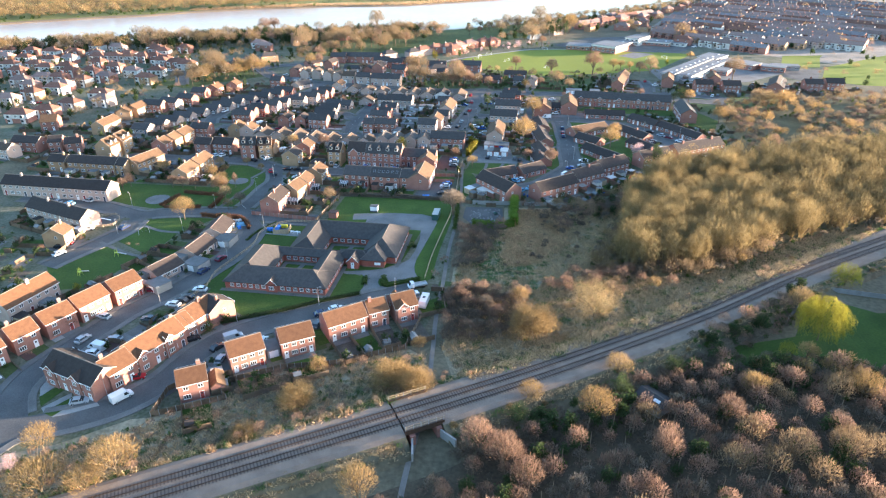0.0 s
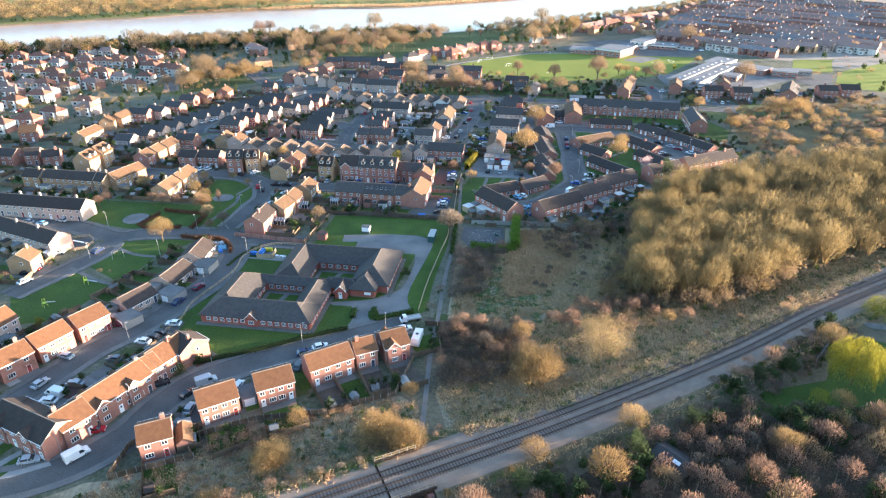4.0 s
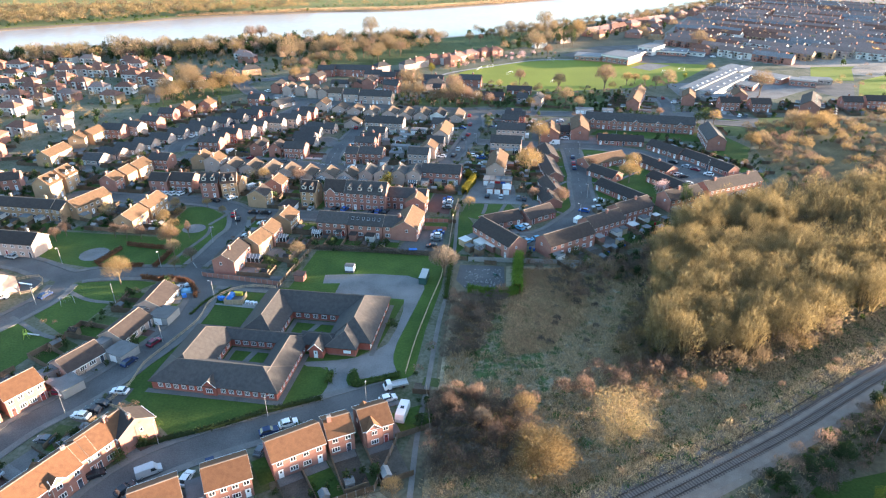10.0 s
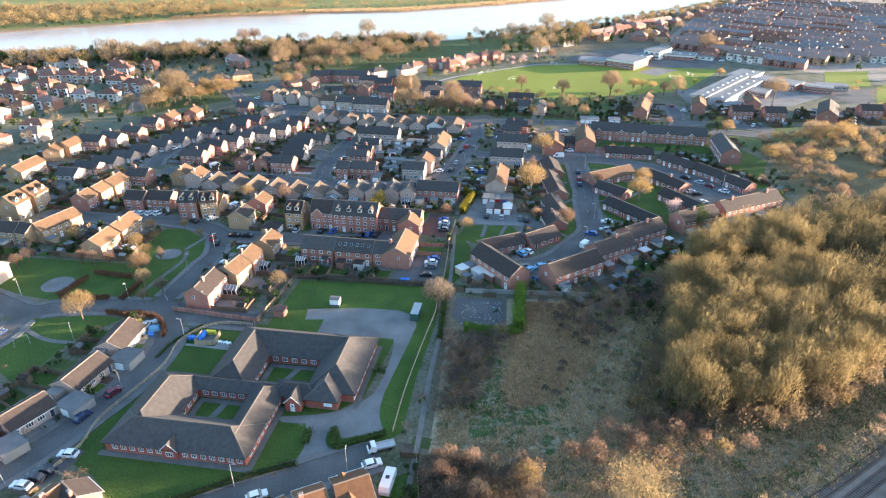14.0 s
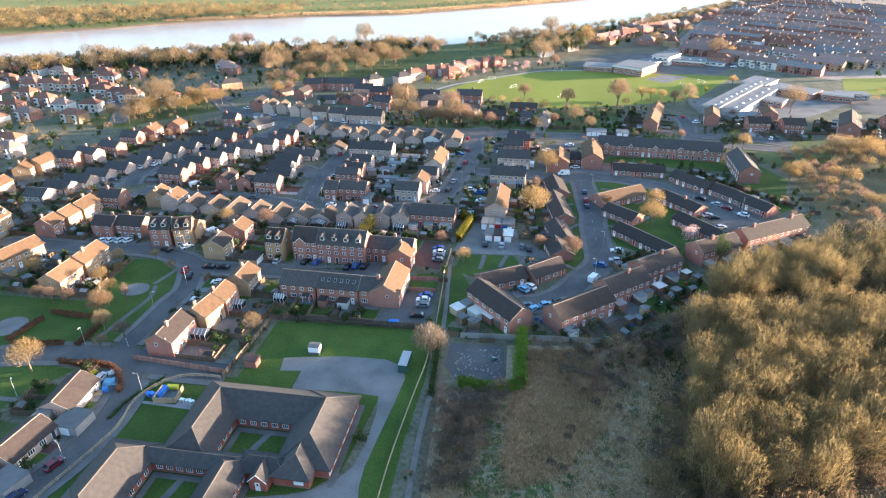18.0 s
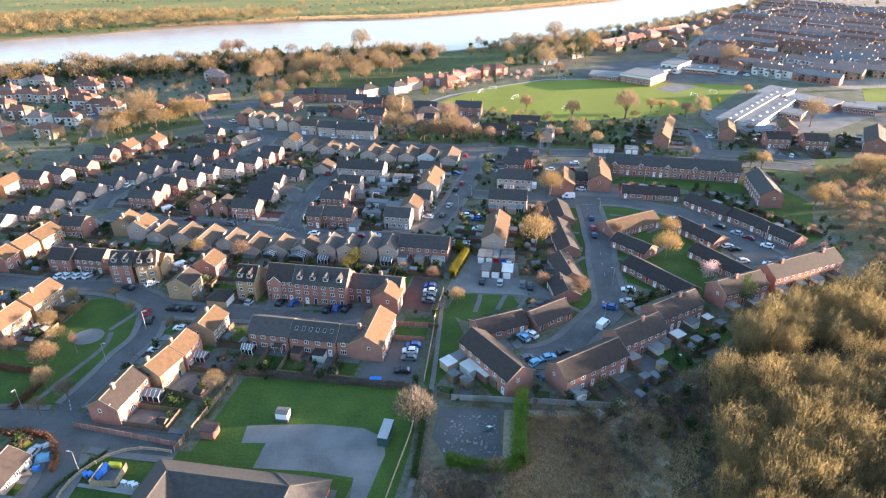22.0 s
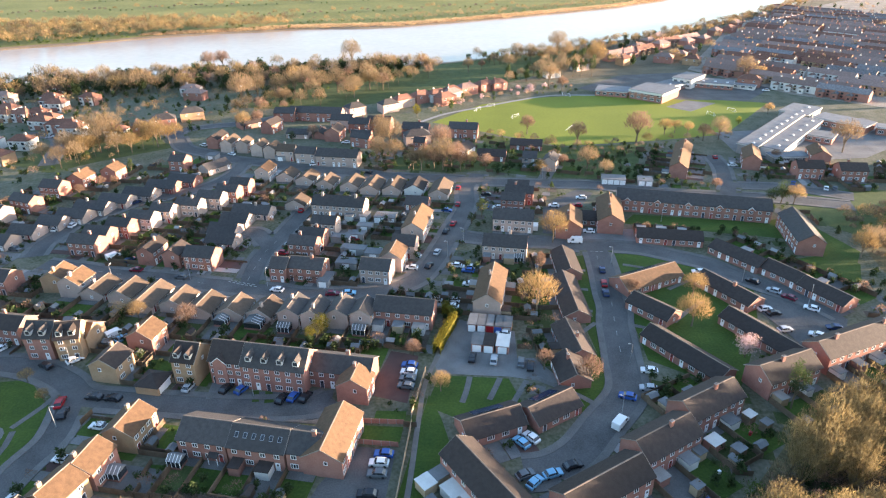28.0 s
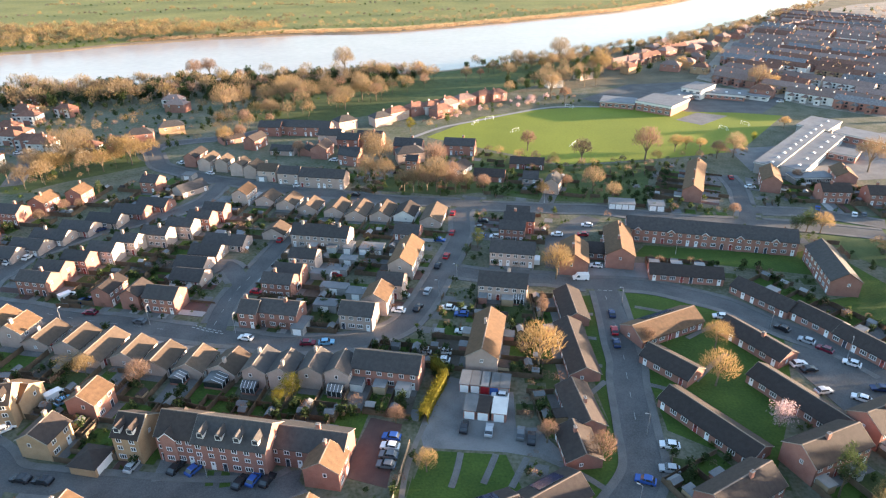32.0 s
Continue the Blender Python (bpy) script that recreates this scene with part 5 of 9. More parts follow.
def limbs(seed, h, r, low=0.3, girth=0.2, n=7):
    rng = random.Random(seed)
    s = Shape(bark)
    fork = h * low
    s.tube((0, 0, -0.3), (0.1, 0, fork), girth, girth * 0.75, 7)
    s.tube((0.1, 0, fork), (0, 0.15, h * 0.75), girth * 0.7, girth * 0.2, 5)
    for i in range(n):
        a = math.tau * (i + rng.random() * 0.6) / n
        z0 = fork * rng.uniform(0.7, 1.3)
        k = rng.uniform(0.5, 0.8)
        mid = (math.cos(a) * r * 0.4 * k, math.sin(a) * r * 0.4 * k, z0 + (h - z0) * 0.35)
        end = (math.cos(a) * r * k, math.sin(a) * r * k, z0 + (h - z0) * rng.uniform(0.55, 0.8))
        s.tube((0.05, 0, z0), mid, girth * 0.45, girth * 0.3, 4).tube(mid, end, girth * 0.3, girth * 0.08, 4)
    return s.mesh("trunk")


KINDS = {
    "bare": ("bare deciduous tree with tan twigs in evening sun", twigs_tan, 9, 4.2),
    "wood": ("tall bare woodland tree with tan twigs", twigs_wood, 14, 4.5),
    "gold": ("tree with golden budding twigs", twigs_gold, 8, 4.0),
    "rust": ("bare tree with rusty brown twigs", twigs_rust, 7, 3.2),
    "grey": ("bare grey-brown thorn tree", twigs_grey, 5, 2.6),
    "poplar": ("tall slender bare tree", twigs_rust, 10, 2.0),
    "green": ("dark green evergreen garden tree", leaf_green, 6, 2.6),
    "conifer": ("tall dark green conifer tree", leaf_green, 9, 2.0),
    "lime": ("willow with fresh lime-green leaves", leaf_lime, 10, 4.6),
    "white": ("tree covered in cream blossom", blossom_white, 4.8, 3.8),
    "pink": ("cherry tree covered in pink blossom", blossom_pink, 5, 3.0),
    "yellow": ("golden yellow conifer bush tree", leaf_yellow, 6, 2.6),
    "tuft": ("dry straw-coloured grass", straw, 1, 0.6),
    "reed": ("dead russet reeds", reed, 1, 0.6),
    "rank": ("rank green grass", grass_blades, 1, 0.6),
    "bush": ("dull green rounded garden shrub", hedge_green, 2.4, 1.5),
    "gorse": ("golden-orange bush of bare stems", twigs_gold, 3.1, 2.8),
}


def tree_data(kind, v, n=1500):
    """Trunk, crown mesh and crown triangles of one of four trees of a kind, with n twigs or leaves; fewer are made broader."""
    def make():
        label, mat, h, r = KINDS[kind]
        seed = hash_of(kind) + v
        wide = (1500 / n) ** 0.5 * (0.75 if n == 1900 else 1.0)
        if kind in ("green", "conifer", "lime", "yellow", "bush", "pink"):
            crown = leaf_crown(seed, h, r, n if h > 4 else n // 4, 0.18 if h > 4 and kind != "white" else 0.02, (0.2 if h > 4 else 0.17) * wide * (1.1 if kind == "lime" else 1.0), 0.9)
            trunk = limbs(seed, h, r, 0.2, 0.14, 5)
            if kind == "lime":
                rng = np.random.default_rng(seed + 3)
                m = n * 2
                a, q = rng.uniform(0, 6.283, m), rng.uniform(0.25, 1, m) ** 0.6
                lob = 1 + 0.14 * np.sin(a * 5 + seed) + 0.08 * np.sin(a * 11)
                top = h * (1.0 - 0.4 * q ** 2.2) * rng.uniform(0.55, 1.0, m) ** (0.35 + q)
                base = np.column_stack([np.cos(a) * q * r * lob, np.sin(a) * q * r * lob, np.maximum(top, 0.9)])
                way = np.column_stack([np.cos(a) * 0.25, np.sin(a) * 0.25, np.full(m, -1.0)]) + rng.normal(size=(m, 3)) * 0.3
                way /= np.linalg.norm(way, axis=1)[:, None]
                crown = np.concatenate([crown[: len(crown) // 9 * 3], blades(rng, base, way, rng.uniform(0.25, 0.8, m), rng.uniform(0.03, 0.08, m) * wide)])
        elif kind in ("tuft", "rank", "reed"):
            rng = np.random.default_rng(seed)
            base = np.column_stack([rng.normal(size=(46, 2)) * 0.55, np.zeros(46)])
            way = rng.normal(size=(46, 3)) * 0.8 + np.array([0, 0, 0.75])
            way[:, 2] = np.abs(way[:, 2])
            way /= np.linalg.norm(way, axis=1)[:, None]
            return None, None, blades(rng, base, way, rng.uniform(0.4, 1.0, 46), rng.uniform(0.05, 0.11, 46))
        elif kind in ("gorse", "white"):
            crown = leaf_crown(seed, h, r, n, 0.02, 0.16 * wide, 1.0)
            if kind == "gorse":
                crown = np.concatenate([crown, bare_crown(seed, h, r, n // 3, 0.02, 0.04 * wide)])
            trunk = limbs(seed, h, r, 0.1, 0.08, 6)
        elif kind == "wood":
            crown = np.concatenate([brush_crown(seed, h, r * 0.92, n // 2, 0.045 * wide), bare_crown(seed + 9, h, r * 1.05, n // 2, 0.1, 0.045 * wide, 1.2)])
            trunk = limbs(seed, h, r, 0.25, 0.22, 8)
        else:
            crown = bare_crown(seed, h, r, n, 0.2, 0.06 * wide)
            trunk = limbs(seed, h, r, 0.28, 0.2, 8)
        return trunk, tri_mesh("crown", crown, mat), crown
    return kept(("tree", kind, v, n), make)


def hash_of(word):
    return sum(ord(c) * (i + 3) for i, c in enumerate(word))


trng = random.Random(11)


def tree(kind, x, y, size=1.0, z=0.0):
    trunk, crown, _ = tree_data(kind, trng.randrange(4), 7000 if kind in ("lime", "white", "gorse") and size >= 1 else 1900)
    s = size * trng.uniform(1.3, 1.5) * (1.12 if y > 440 else 1.0)
    m = Matrix.Translation((x, y, z)) @ Matrix.Rotation(trng.uniform(0, 6.28), 4, 'Z') @ Matrix.Diagonal((s, s, s * trng.uniform(0.92, 1.08), 1))
    name = "shrub" if kind in ("bush", "gorse") else "tree"
    ob = new(name)
    ob.matrix_world = m
    tagged(ob, KINDS[kind][0], "bush" if name == "shrub" else "tree", "shrubs" if name == "shrub" else "trees")
    part("trunk", trunk, ob)
    part("crown", crown, ob)
    return ob


def inside(poly, x, y):
    c = False
    for (x0, y0), (x1, y1) in zip(poly, poly[1:] + poly[:1]):
        if (y0 > y) != (y1 > y) and x < (x1 - x0) * (y - y0) / (y1 - y0) + x0:
            c = not c
    return c


def scatter(poly, gap, seed):
    """Places spread evenly but unevenly spaced inside an outline."""
    rng = random.Random(seed)
    x0, x1 = min(p[0] for p in poly), max(p[0] for p in poly)
    y0, y1 = min(p[1] for p in poly), max(p[1] for p in poly)
    out = []
    y = y0
    while y < y1:
        x = x0
        while x < x1:
            px, py = x + rng.uniform(-0.45, 0.45) * gap, y + rng.uniform(-0.45, 0.45) * gap
            if inside(poly, px, py):
                out.append((px, py))
            x += gap
        y += gap
    return out


def clear_of_roads(x, y, grow=1.0):
    return not near_road(Vector((x, y, 0)), grow=grow)


def thicket(name, label, places, kinds, lo, hi, seed, stems=True, n=900):
    """Many trees or bushes of a wood, joined by kind."""
    rng = random.Random(seed)
    groups = {}
    for x, y in places:
        kind = rng.choice(kinds)
        _, _, crown = tree_data(kind, rng.randrange(4), n)
        a, s = rng.uniform(0, 6.28), rng.uniform(lo, hi)
        rot = np.array([[math.cos(a), -math.sin(a), 0], [math.sin(a), math.cos(a), 0], [0, 0, rng.uniform(0.9, 1.1)]]) * s
        groups.setdefault(kind, []).append(crown @ rot.T + np.array([x, y, ground_z(x, y)]))
    for kind, g in groups.items():
        tagged(new(name, tri_mesh(name, np.concatenate(g), KINDS[kind][1])), label, "trees", kind="stuff")
    if stems:
        s = Shape(bark)
        for x, y in places:
            z = ground_z(x, y)
            s.tube((x, y, z - 0.2), (x + rng.uniform(-0.3, 0.3), y, z + 5 * hi), 0.16, 0.07, 4)
        tagged(new(name + "_trunks", s.mesh("trunks")), "bare grey-brown tree trunks of the wood", "trees", kind="stuff")


# ---- railway on its bank, with a bridge over the footpath ----
RAIL_Z = 3.3
rail_line = spline([(-175, 36), (-120, 59), (-88.8, 72.2), (-59.3, 84.6), (-31.6, 96.3), (-2.8, 108.6), (31.6, 124.2), (74.8, 146.2), (108.3, 165.8), (151.9, 188.4), (220, 222), (330, 272), (520, 350)], 2.0)
gap_at = Vector((-4.6, 107.6, 0))
left_part = [p for p in rail_line if p.x < gap_at.x - 2.6]
right_part = [p for p in rail_line if p.x > gap_at.x + 2.6]
for piece in (left_part, right_part):
    es, nn = Shape(scrub_ground, ballast), sides(piece)
    prof = [(-10.5, -0.1, 0), (-6.2, RAIL_Z - 0.35, 0), (-5.0, RAIL_Z, 1), (5.0, RAIL_Z, 1), (6.2, RAIL_Z - 0.35, 0), (10.5, -0.1, 0)]
    v = [(*(p + k * a).xy, z) for p, k in zip(piece, nn) for a, z, _ in prof]
    f, sl, n = [], [], len(prof)
    for i in range(len(piece) - 1):
        for j in range(n - 1):
            f.append((i * n + j, i * n + j + 1, (i + 1) * n + j + 1, (i + 1) * n + j))
            sl.append(1 if 1 <= j <= 3 else 0)
    f += [tuple(range(n)), tuple((len(piece) - 1) * n + j for j in range(n))]
    sl += [0, 0]
    es.v, es.f, es.s = v, f, sl
    setting("railway_bank", es, "grassy railway bank with a ballast bed", "embankment")
ts = thing("railway_track", Matrix.Identity(4), "double railway track on concrete sleepers", "railway")
for off in (-2.45, -1.0, 1.0, 2.45):
    rs = Shape(rail_mat)
    strip(rs, rail_line, off - 0.06, off + 0.06, RAIL_Z + 0.30, 0, 0.16)
    part("rail", rs, ts)
ss, nn = Shape(sleeper_mat), sides(rail_line)
for p, k, q in zip(rail_line, nn, rail_line[1:]):
    if -120 < p.x < 260:
        for t in (0.0, 0.33, 0.66):
            c = p.lerp(q, t)
            d = Vector((k.y, -k.x, 0)) * 0.13
            for off in (-1.72, 1.72):
                a, b = c + k * (off - 1.25), c + k * (off + 1.25)
                quad = [a - d, a + d, b + d, b - d]
                ss.add([(w.x, w.y, RAIL_Z + 0.06) for w in quad] + [(w.x, w.y, RAIL_Z - 0.02) for w in quad], [(0, 1, 2, 3), (0, 4, 5, 1), (1, 5, 6, 2), (2, 6, 7, 3), (3, 7, 4, 0)])
sl = part("sleeper_bed", ss, ts)
tagged(sl, kind="stuff")
turn = math.degrees(math.atan2(12.3, 28.8))
br = thing("railway_bridge", pose(gap_at.x, gap_at.y, 0, 0, 0, turn), "small girder bridge carrying the railway over the path", "bridge")
part("deck", Shape(ballast).box(-4.2, 4.2, -5.2, 5.2, RAIL_Z - 0.7, RAIL_Z + 0.004), br)
for sg in (-1, 1):
    part("girder", Shape(rail_mat).box(-4.6, 4.6, sg * 5.25 - 0.15, sg * 5.25 + 0.15, RAIL_Z - 0.8, RAIL_Z + 0.5), br, None, "rusty steel girder")
    part("abutment", Shape(brick_red).box(sg * 3.1 - 0.6, sg * 3.1 + 0.6, -6.2, 6.2, -0.3, RAIL_Z - 0.7), br, None, "dark brick abutment")
    for k in range(6):
        part("post", Shape(metal_grey).box(-0.04, 0.04, -0.04, 0.04, 0, 1.1), br, pose(-4.4 + k * 1.76, sg * 5.3, RAIL_Z + 0.5))
    for z in (0.95, 1.5):
        part("handrail", Shape(timber_pale).box(-4.6, 4.6, sg * 5.3 - 0.03, sg * 5.3 + 0.03, RAIL_Z + z, RAIL_Z + z + 0.09), br)
    part("wing_wall", Shape(concrete).box(-0.2, 0.2, -4.5, 0, -0.3, 2.2), br, pose(sg * 3.3, -6.2, 0, 0, 0, sg * 22))


def over_bank(x, y):
    """How high the railway bank stands at a place."""
    best = min((p.x - x) ** 2 + (p.y - y) ** 2 for p in rail_line)
    d = math.sqrt(best)
    return 0.0 if d > 10.5 else min(RAIL_Z, (10.5 - d) / 4.3 * RAIL_Z)


def ground_z(x, y):
    return over_bank(x, y)

# ---- far streets, school, works ----
frng = random.Random(21)


def bay_make():
    """A two-storey bay with white frames and dark panes."""
    s = Shape(render_white, glass).prism([(-1.4, 0.02), (-0.8, -0.9), (0.8, -0.9), (1.4, 0.02)], -0.3, 4.9, "z")
    for z in (0.9, 3.3):
        s.box(-0.7, 0.7, -0.93, -0.88, z, z + 1.25, 1)
    return s.mesh("bay_window")


def hip_house(x, y, turn, L, W, wall, roof, eave=5.0):
    """A far semi-detached house under a hipped roof."""
    wm, ww = WALLS[wall]
    rm = plum_slate_hazed if roof in "dsw" else rosemary
    pale = x < -150 and frng.random() < 0.4
    if x > -150 and 440 < y < 530:
        rm, (wm, ww) = roof_slate, WALLS["R" if wall == "W" else wall]
    ob = thing("house", pose(x, y, 0, 0, 0, turn), f"{ww} semi-detached house with a hipped tiled roof and pale bays", "house", "far houses")

    def roof_make():
        e, top = 0.35, eave + 2.6
        a = W / 2 * 0.85
        s = Shape(rm)
        s.add([(-L / 2 - e, -W / 2 - e, eave), (L / 2 + e, -W / 2 - e, eave), (L / 2 + e, W / 2 + e, eave), (-L / 2 - e, W / 2 + e, eave), (-L / 2 + a, 0, top), (L / 2 - a, 0, top)],
              [(0, 1, 5, 4), (1, 2, 5), (2, 3, 4, 5), (3, 0, 4), (3, 2, 1, 0)])
        return s.mesh("roof")
    part("wall", kept(("hw", L, W, eave, wm.name, pale), lambda: Shape(wm, render_white).box(-L / 2, L / 2, -W / 2, W / 2, -0.3, 2.6).box(-L / 2 - 0.03, L / 2 + 0.03, -W / 2 - 0.03, W / 2 + 0.03, 2.6, eave, 1 if pale else 0).mesh("wall")), ob)
    for u in (-1, 1) if x < -150 else ():
        part("bay_window", kept("bay", bay_make), ob, pose(u * L / 3.4, -W / 2, 0))
    part("roof", kept(("hr", L, W, eave, rm.name), roof_make), ob)
    part("chimney", chimney_mesh(wm), ob, pose(frng.choice((-0.2, 0.2)) * L, 0.3, eave + 2.2))
    for u in (0,) if x < -150 else (-0.25, 0.25):
        part("window", window_mesh(1.3, 1.2, 1), ob, pose(u * L, -W / 2 - 0.03, 3.3))


hip_house(-230, 349, -4, 13, 8, 'R', 'o')
hip_house(-220, 358, -4, 12, 8, 'R', 'o')
hip_house(-214, 373, -16, 12, 8, 'C', 'o')
hip_house(-199, 382, -16, 11, 8, 'C', 'd')
hip_house(-258, 385, -4, 12, 8, 'C', 'd')
hip_house(-251, 399, -16, 11, 8, 'B', 'o')
hip_house(-243, 412, -10, 13, 8, 'C', 'o')
hip_house(-237, 434, -16, 11, 8, 'B', 'o')
hip_house(-226, 445, -16, 12, 8, 'R', 'd')
hip_house(-278, 434, -4, 12, 8, 'C', 'd')
hip_house(-268, 443, -4, 13, 8, 'W', 'd')
hip_house(-257, 443, -10, 11, 8, 'R', 'o')
hip_house(-298, 465, -10, 11, 8, 'R', 'o')
hip_house(-283, 475, -10, 13, 8, 'B', 'o')
hip_house(-270, 478, -4, 12, 8, 'W', 'o')
hip_house(-264, 515, -4, 12, 8, 'C', 'o')
hip_house(-234, 477, -4, 11, 8, 'R', 'o')
hip_house(-316, 486, -4, 13, 8, 'C', 'o')
hip_house(-297, 486, -10, 13, 8, 'B', 'o')
hip_house(-295, 504, -4, 11, 8, 'B', 'o')
hip_house(-284, 511, -16, 11, 8, 'R', 'd')
hip_house(-240, 514, -10, 11, 8, 'B', 'o')
hip_house(-229, 514, -10, 11, 8, 'R', 'o')
hip_house(-209, 498, -10, 12, 8, 'R', 'o')
hip_house(-195, 491, -4, 13, 8, 'R', 'o')
hip_house(-184, 484, -4, 13, 8, 'W', 'o')
hip_house(-229, 544, -10, 13, 8, 'C', 'o')
hip_house(-221, 516, -10, 11, 8, 'R', 'o')
hip_house(-209, 504, -4, 13, 8, 'R', 'o')
hip_house(-189, 490, -10, 12, 8, 'R', 'o')
hip_house(-157, 478, -4, 11, 8, 'R', 'o')
hip_house(-147, 486, 20, 11, 8, 'R', 'd')
hip_house(-141, 499, 20, 13, 8, 'W', 'd')
hip_house(-130, 513, 26, 13, 8, 'B', 'o')
hip_house(-152, 573, -4, 12, 8, 'C', 'd')
hip_house(-120, 587, 26, 13, 8, 'B', 'o')
hip_house(-83, 614, 20, 12, 8, 'R', 'o')
hip_house(-36, 521, 35, 11, 8, 'C', 'd')
hip_house(-17, 528, 35, 11, 8, 'C', 'd')
hip_house(-9, 539, 41, 13, 8, 'C', 'o')
hip_house(2, 549, 41, 13, 8, 'R', 'o')
hip_house(12, 553, 35, 13, 8, 'W', 'o')
hip_house(21, 555, 41, 12, 8, 'C', 'd')
hip_house(21, 562, 41, 11, 8, 'R', 'o')
hip_house(31, 569, 35, 13, 8, 'R', 'd')
hip_house(43, 578, 41, 13, 8, 'R', 'o')
hip_house(52, 581, 35, 11, 8, 'R', 'o')
hip_house(17, 544, 41, 12, 8, 'R', 'o')
hip_house(94, 618, 14, 11, 8, 'W', 'o')
hip_house(178, 699, 36, 11, 8, 'R', 'o')
hip_house(150, 677, 30, 11, 8, 'R', 'd')
hip_house(157, 661, 36, 11, 8, 'B', 'o')
hip_house(119, 642, 30, 12, 8, 'C', 'o')
hip_house(-430, 395, -10, 11, 8, 'R', 'o')
hip_house(-411, 393, -10, 11, 8, 'C', 'd')
hip_house(-392, 388, -10, 11, 8, 'R', 'o')
hip_house(-373, 385, -10, 13, 8, 'R', 'o')
hip_house(-354, 382, -10, 13, 8, 'R', 'o')
hip_house(-335, 379, -10, 12, 8, 'R', 'o')
hip_house(-316, 376, -10, 13, 8, 'W', 'o')
hip_house(-297, 372, -10, 12, 8, 'R', 'd')
hip_house(-259, 364, -10, 13, 8, 'C', 'd')
hip_house(-423, 421, -10, 13, 8, 'R', 'o')
hip_house(-404, 419, -10, 13, 8, 'B', 'o')
hip_house(-385, 415, -10, 11, 8, 'R', 'o')
hip_house(-366, 410, -10, 11, 8, 'R', 'o')
hip_house(-347, 410, -10, 13, 8, 'C', 'o')
hip_house(-328, 407, -10, 12, 8, 'C', 'o')
hip_house(-309, 400, -10, 13, 8, 'R', 'o')
hip_house(-290, 399, -10, 11, 8, 'B', 'o')
hip_house(-416, 449, -10, 13, 8, 'R', 'o')
hip_house(-397, 442, -10, 13, 8, 'W', 'o')
hip_house(-378, 440, -10, 11, 8, 'R', 'o')
hip_house(-359, 436, -10, 12, 8, 'R', 'o')
hip_house(-340, 434, -10, 13, 8, 'W', 'o')
hip_house(-321, 432, -10, 11, 8, 'R', 'd')
hip_house(-302, 426, -10, 12, 8, 'R', 'o')
hip_house(-264, 420, -10, 11, 8, 'R', 'd')
hip_house(-409, 474, -10, 11, 8, 'C', 'd')
hip_house(-390, 469, -10, 12, 8, 'R', 'o')
hip_house(-371, 466, -10, 12, 8, 'C', 'o')
hip_house(-352, 463, -10, 11, 8, 'R', 'd')
hip_house(-333, 459, -10, 13, 8, 'R', 'd')
hip_house(-314, 458, -10, 13, 8, 'R', 'o')
hip_house(-402, 500, -10, 13, 8, 'W', 'o')
hip_house(-383, 495, -10, 12, 8, 'B', 'o')
hip_house(-364, 492, -10, 13, 8, 'W', 'd')
hip_house(-345, 487, -10, 11, 8, 'C', 'o')
hip_house(-395, 524, -10, 13, 8, 'R', 'o')
hip_house(-376, 522, -10, 11, 8, 'B', 'd')
hip_house(-357, 519, -10, 13, 8, 'R', 'o')
hip_house(-338, 517, -10, 13, 8, 'R', 'd')
hip_house(-319, 511, -10, 12, 8, 'R', 'o')
hip_house(-350, 543, -10, 12, 8, 'B', 'o')
hip_house(-331, 542, -10, 11, 8, 'R', 'o')
hip_house(-312, 537, -10, 13, 8, 'R', 'o')
hip_house(-293, 535, -10, 13, 8, 'R', 'o')
hip_house(-274, 531, -10, 11, 8, 'B', 'o')
hip_house(-286, 561, -10, 11, 8, 'W', 'o')
hip_house(-267, 557, -10, 13, 8, 'C', 'd')
hip_house(-241, 579, -10, 11, 8, 'R', 'o')
hip_house(-269, 523, -4, 12, 8, 'B', 'd')
hip_house(-253, 517, -4, 13, 8, 'C', 'o')
hip_house(-254, 493, -16, 12, 8, 'R', 'o')
hip_house(-245, 526, -10, 12, 8, 'R', 'o')
hip_house(-222, 537, -4, 12, 8, 'R', 'o')
hip_house(-215, 462, -10, 11, 8, 'W', 'd')
hip_house(-244, 421, -4, 13, 8, 'R', 'd')
hip_house(-207, 396, -4, 13, 8, 'C', 'o')
hip_house(-145, 561, -10, 13, 8, 'R', 'd')
hip_house(-198, 462, -4, 11, 8, 'W', 'o')
hip_house(-197, 440, -16, 13, 8, 'B', 'o')
hip_house(-260, 464, -16, 12, 8, 'R', 'o')
hip_house(-245, 463, -10, 11, 8, 'R', 'o')
hip_house(-209, 552, -10, 11, 8, 'R', 'o')
hip_house(-234, 553, -16, 12, 8, 'R', 'o')
hip_house(3, 465, 14, 13, 8, 'C', 'd')


def stacks_make(L, wall, rng):
    """Chimney stacks along a ridge, one on each party wall."""
    s = Shape(wall, rosemary)
    for k in range(int(L / 7.5)):
        x = -L / 2 + 3.5 + k * 7.5 + rng.uniform(-1.2, 1.2)
        if rng.random() < 0.25:
            continue
        s.box(x - 0.4, x + 0.4, -0.3, 0.3, 6.4, 8.4)
        for d in (-0.25, 0.25):
            s.tube((x + d, 0, 8.4), (x + d, 0, 8.75), 0.11, 0.09, 5, 1)
    return s.mesh("chimney_stack")


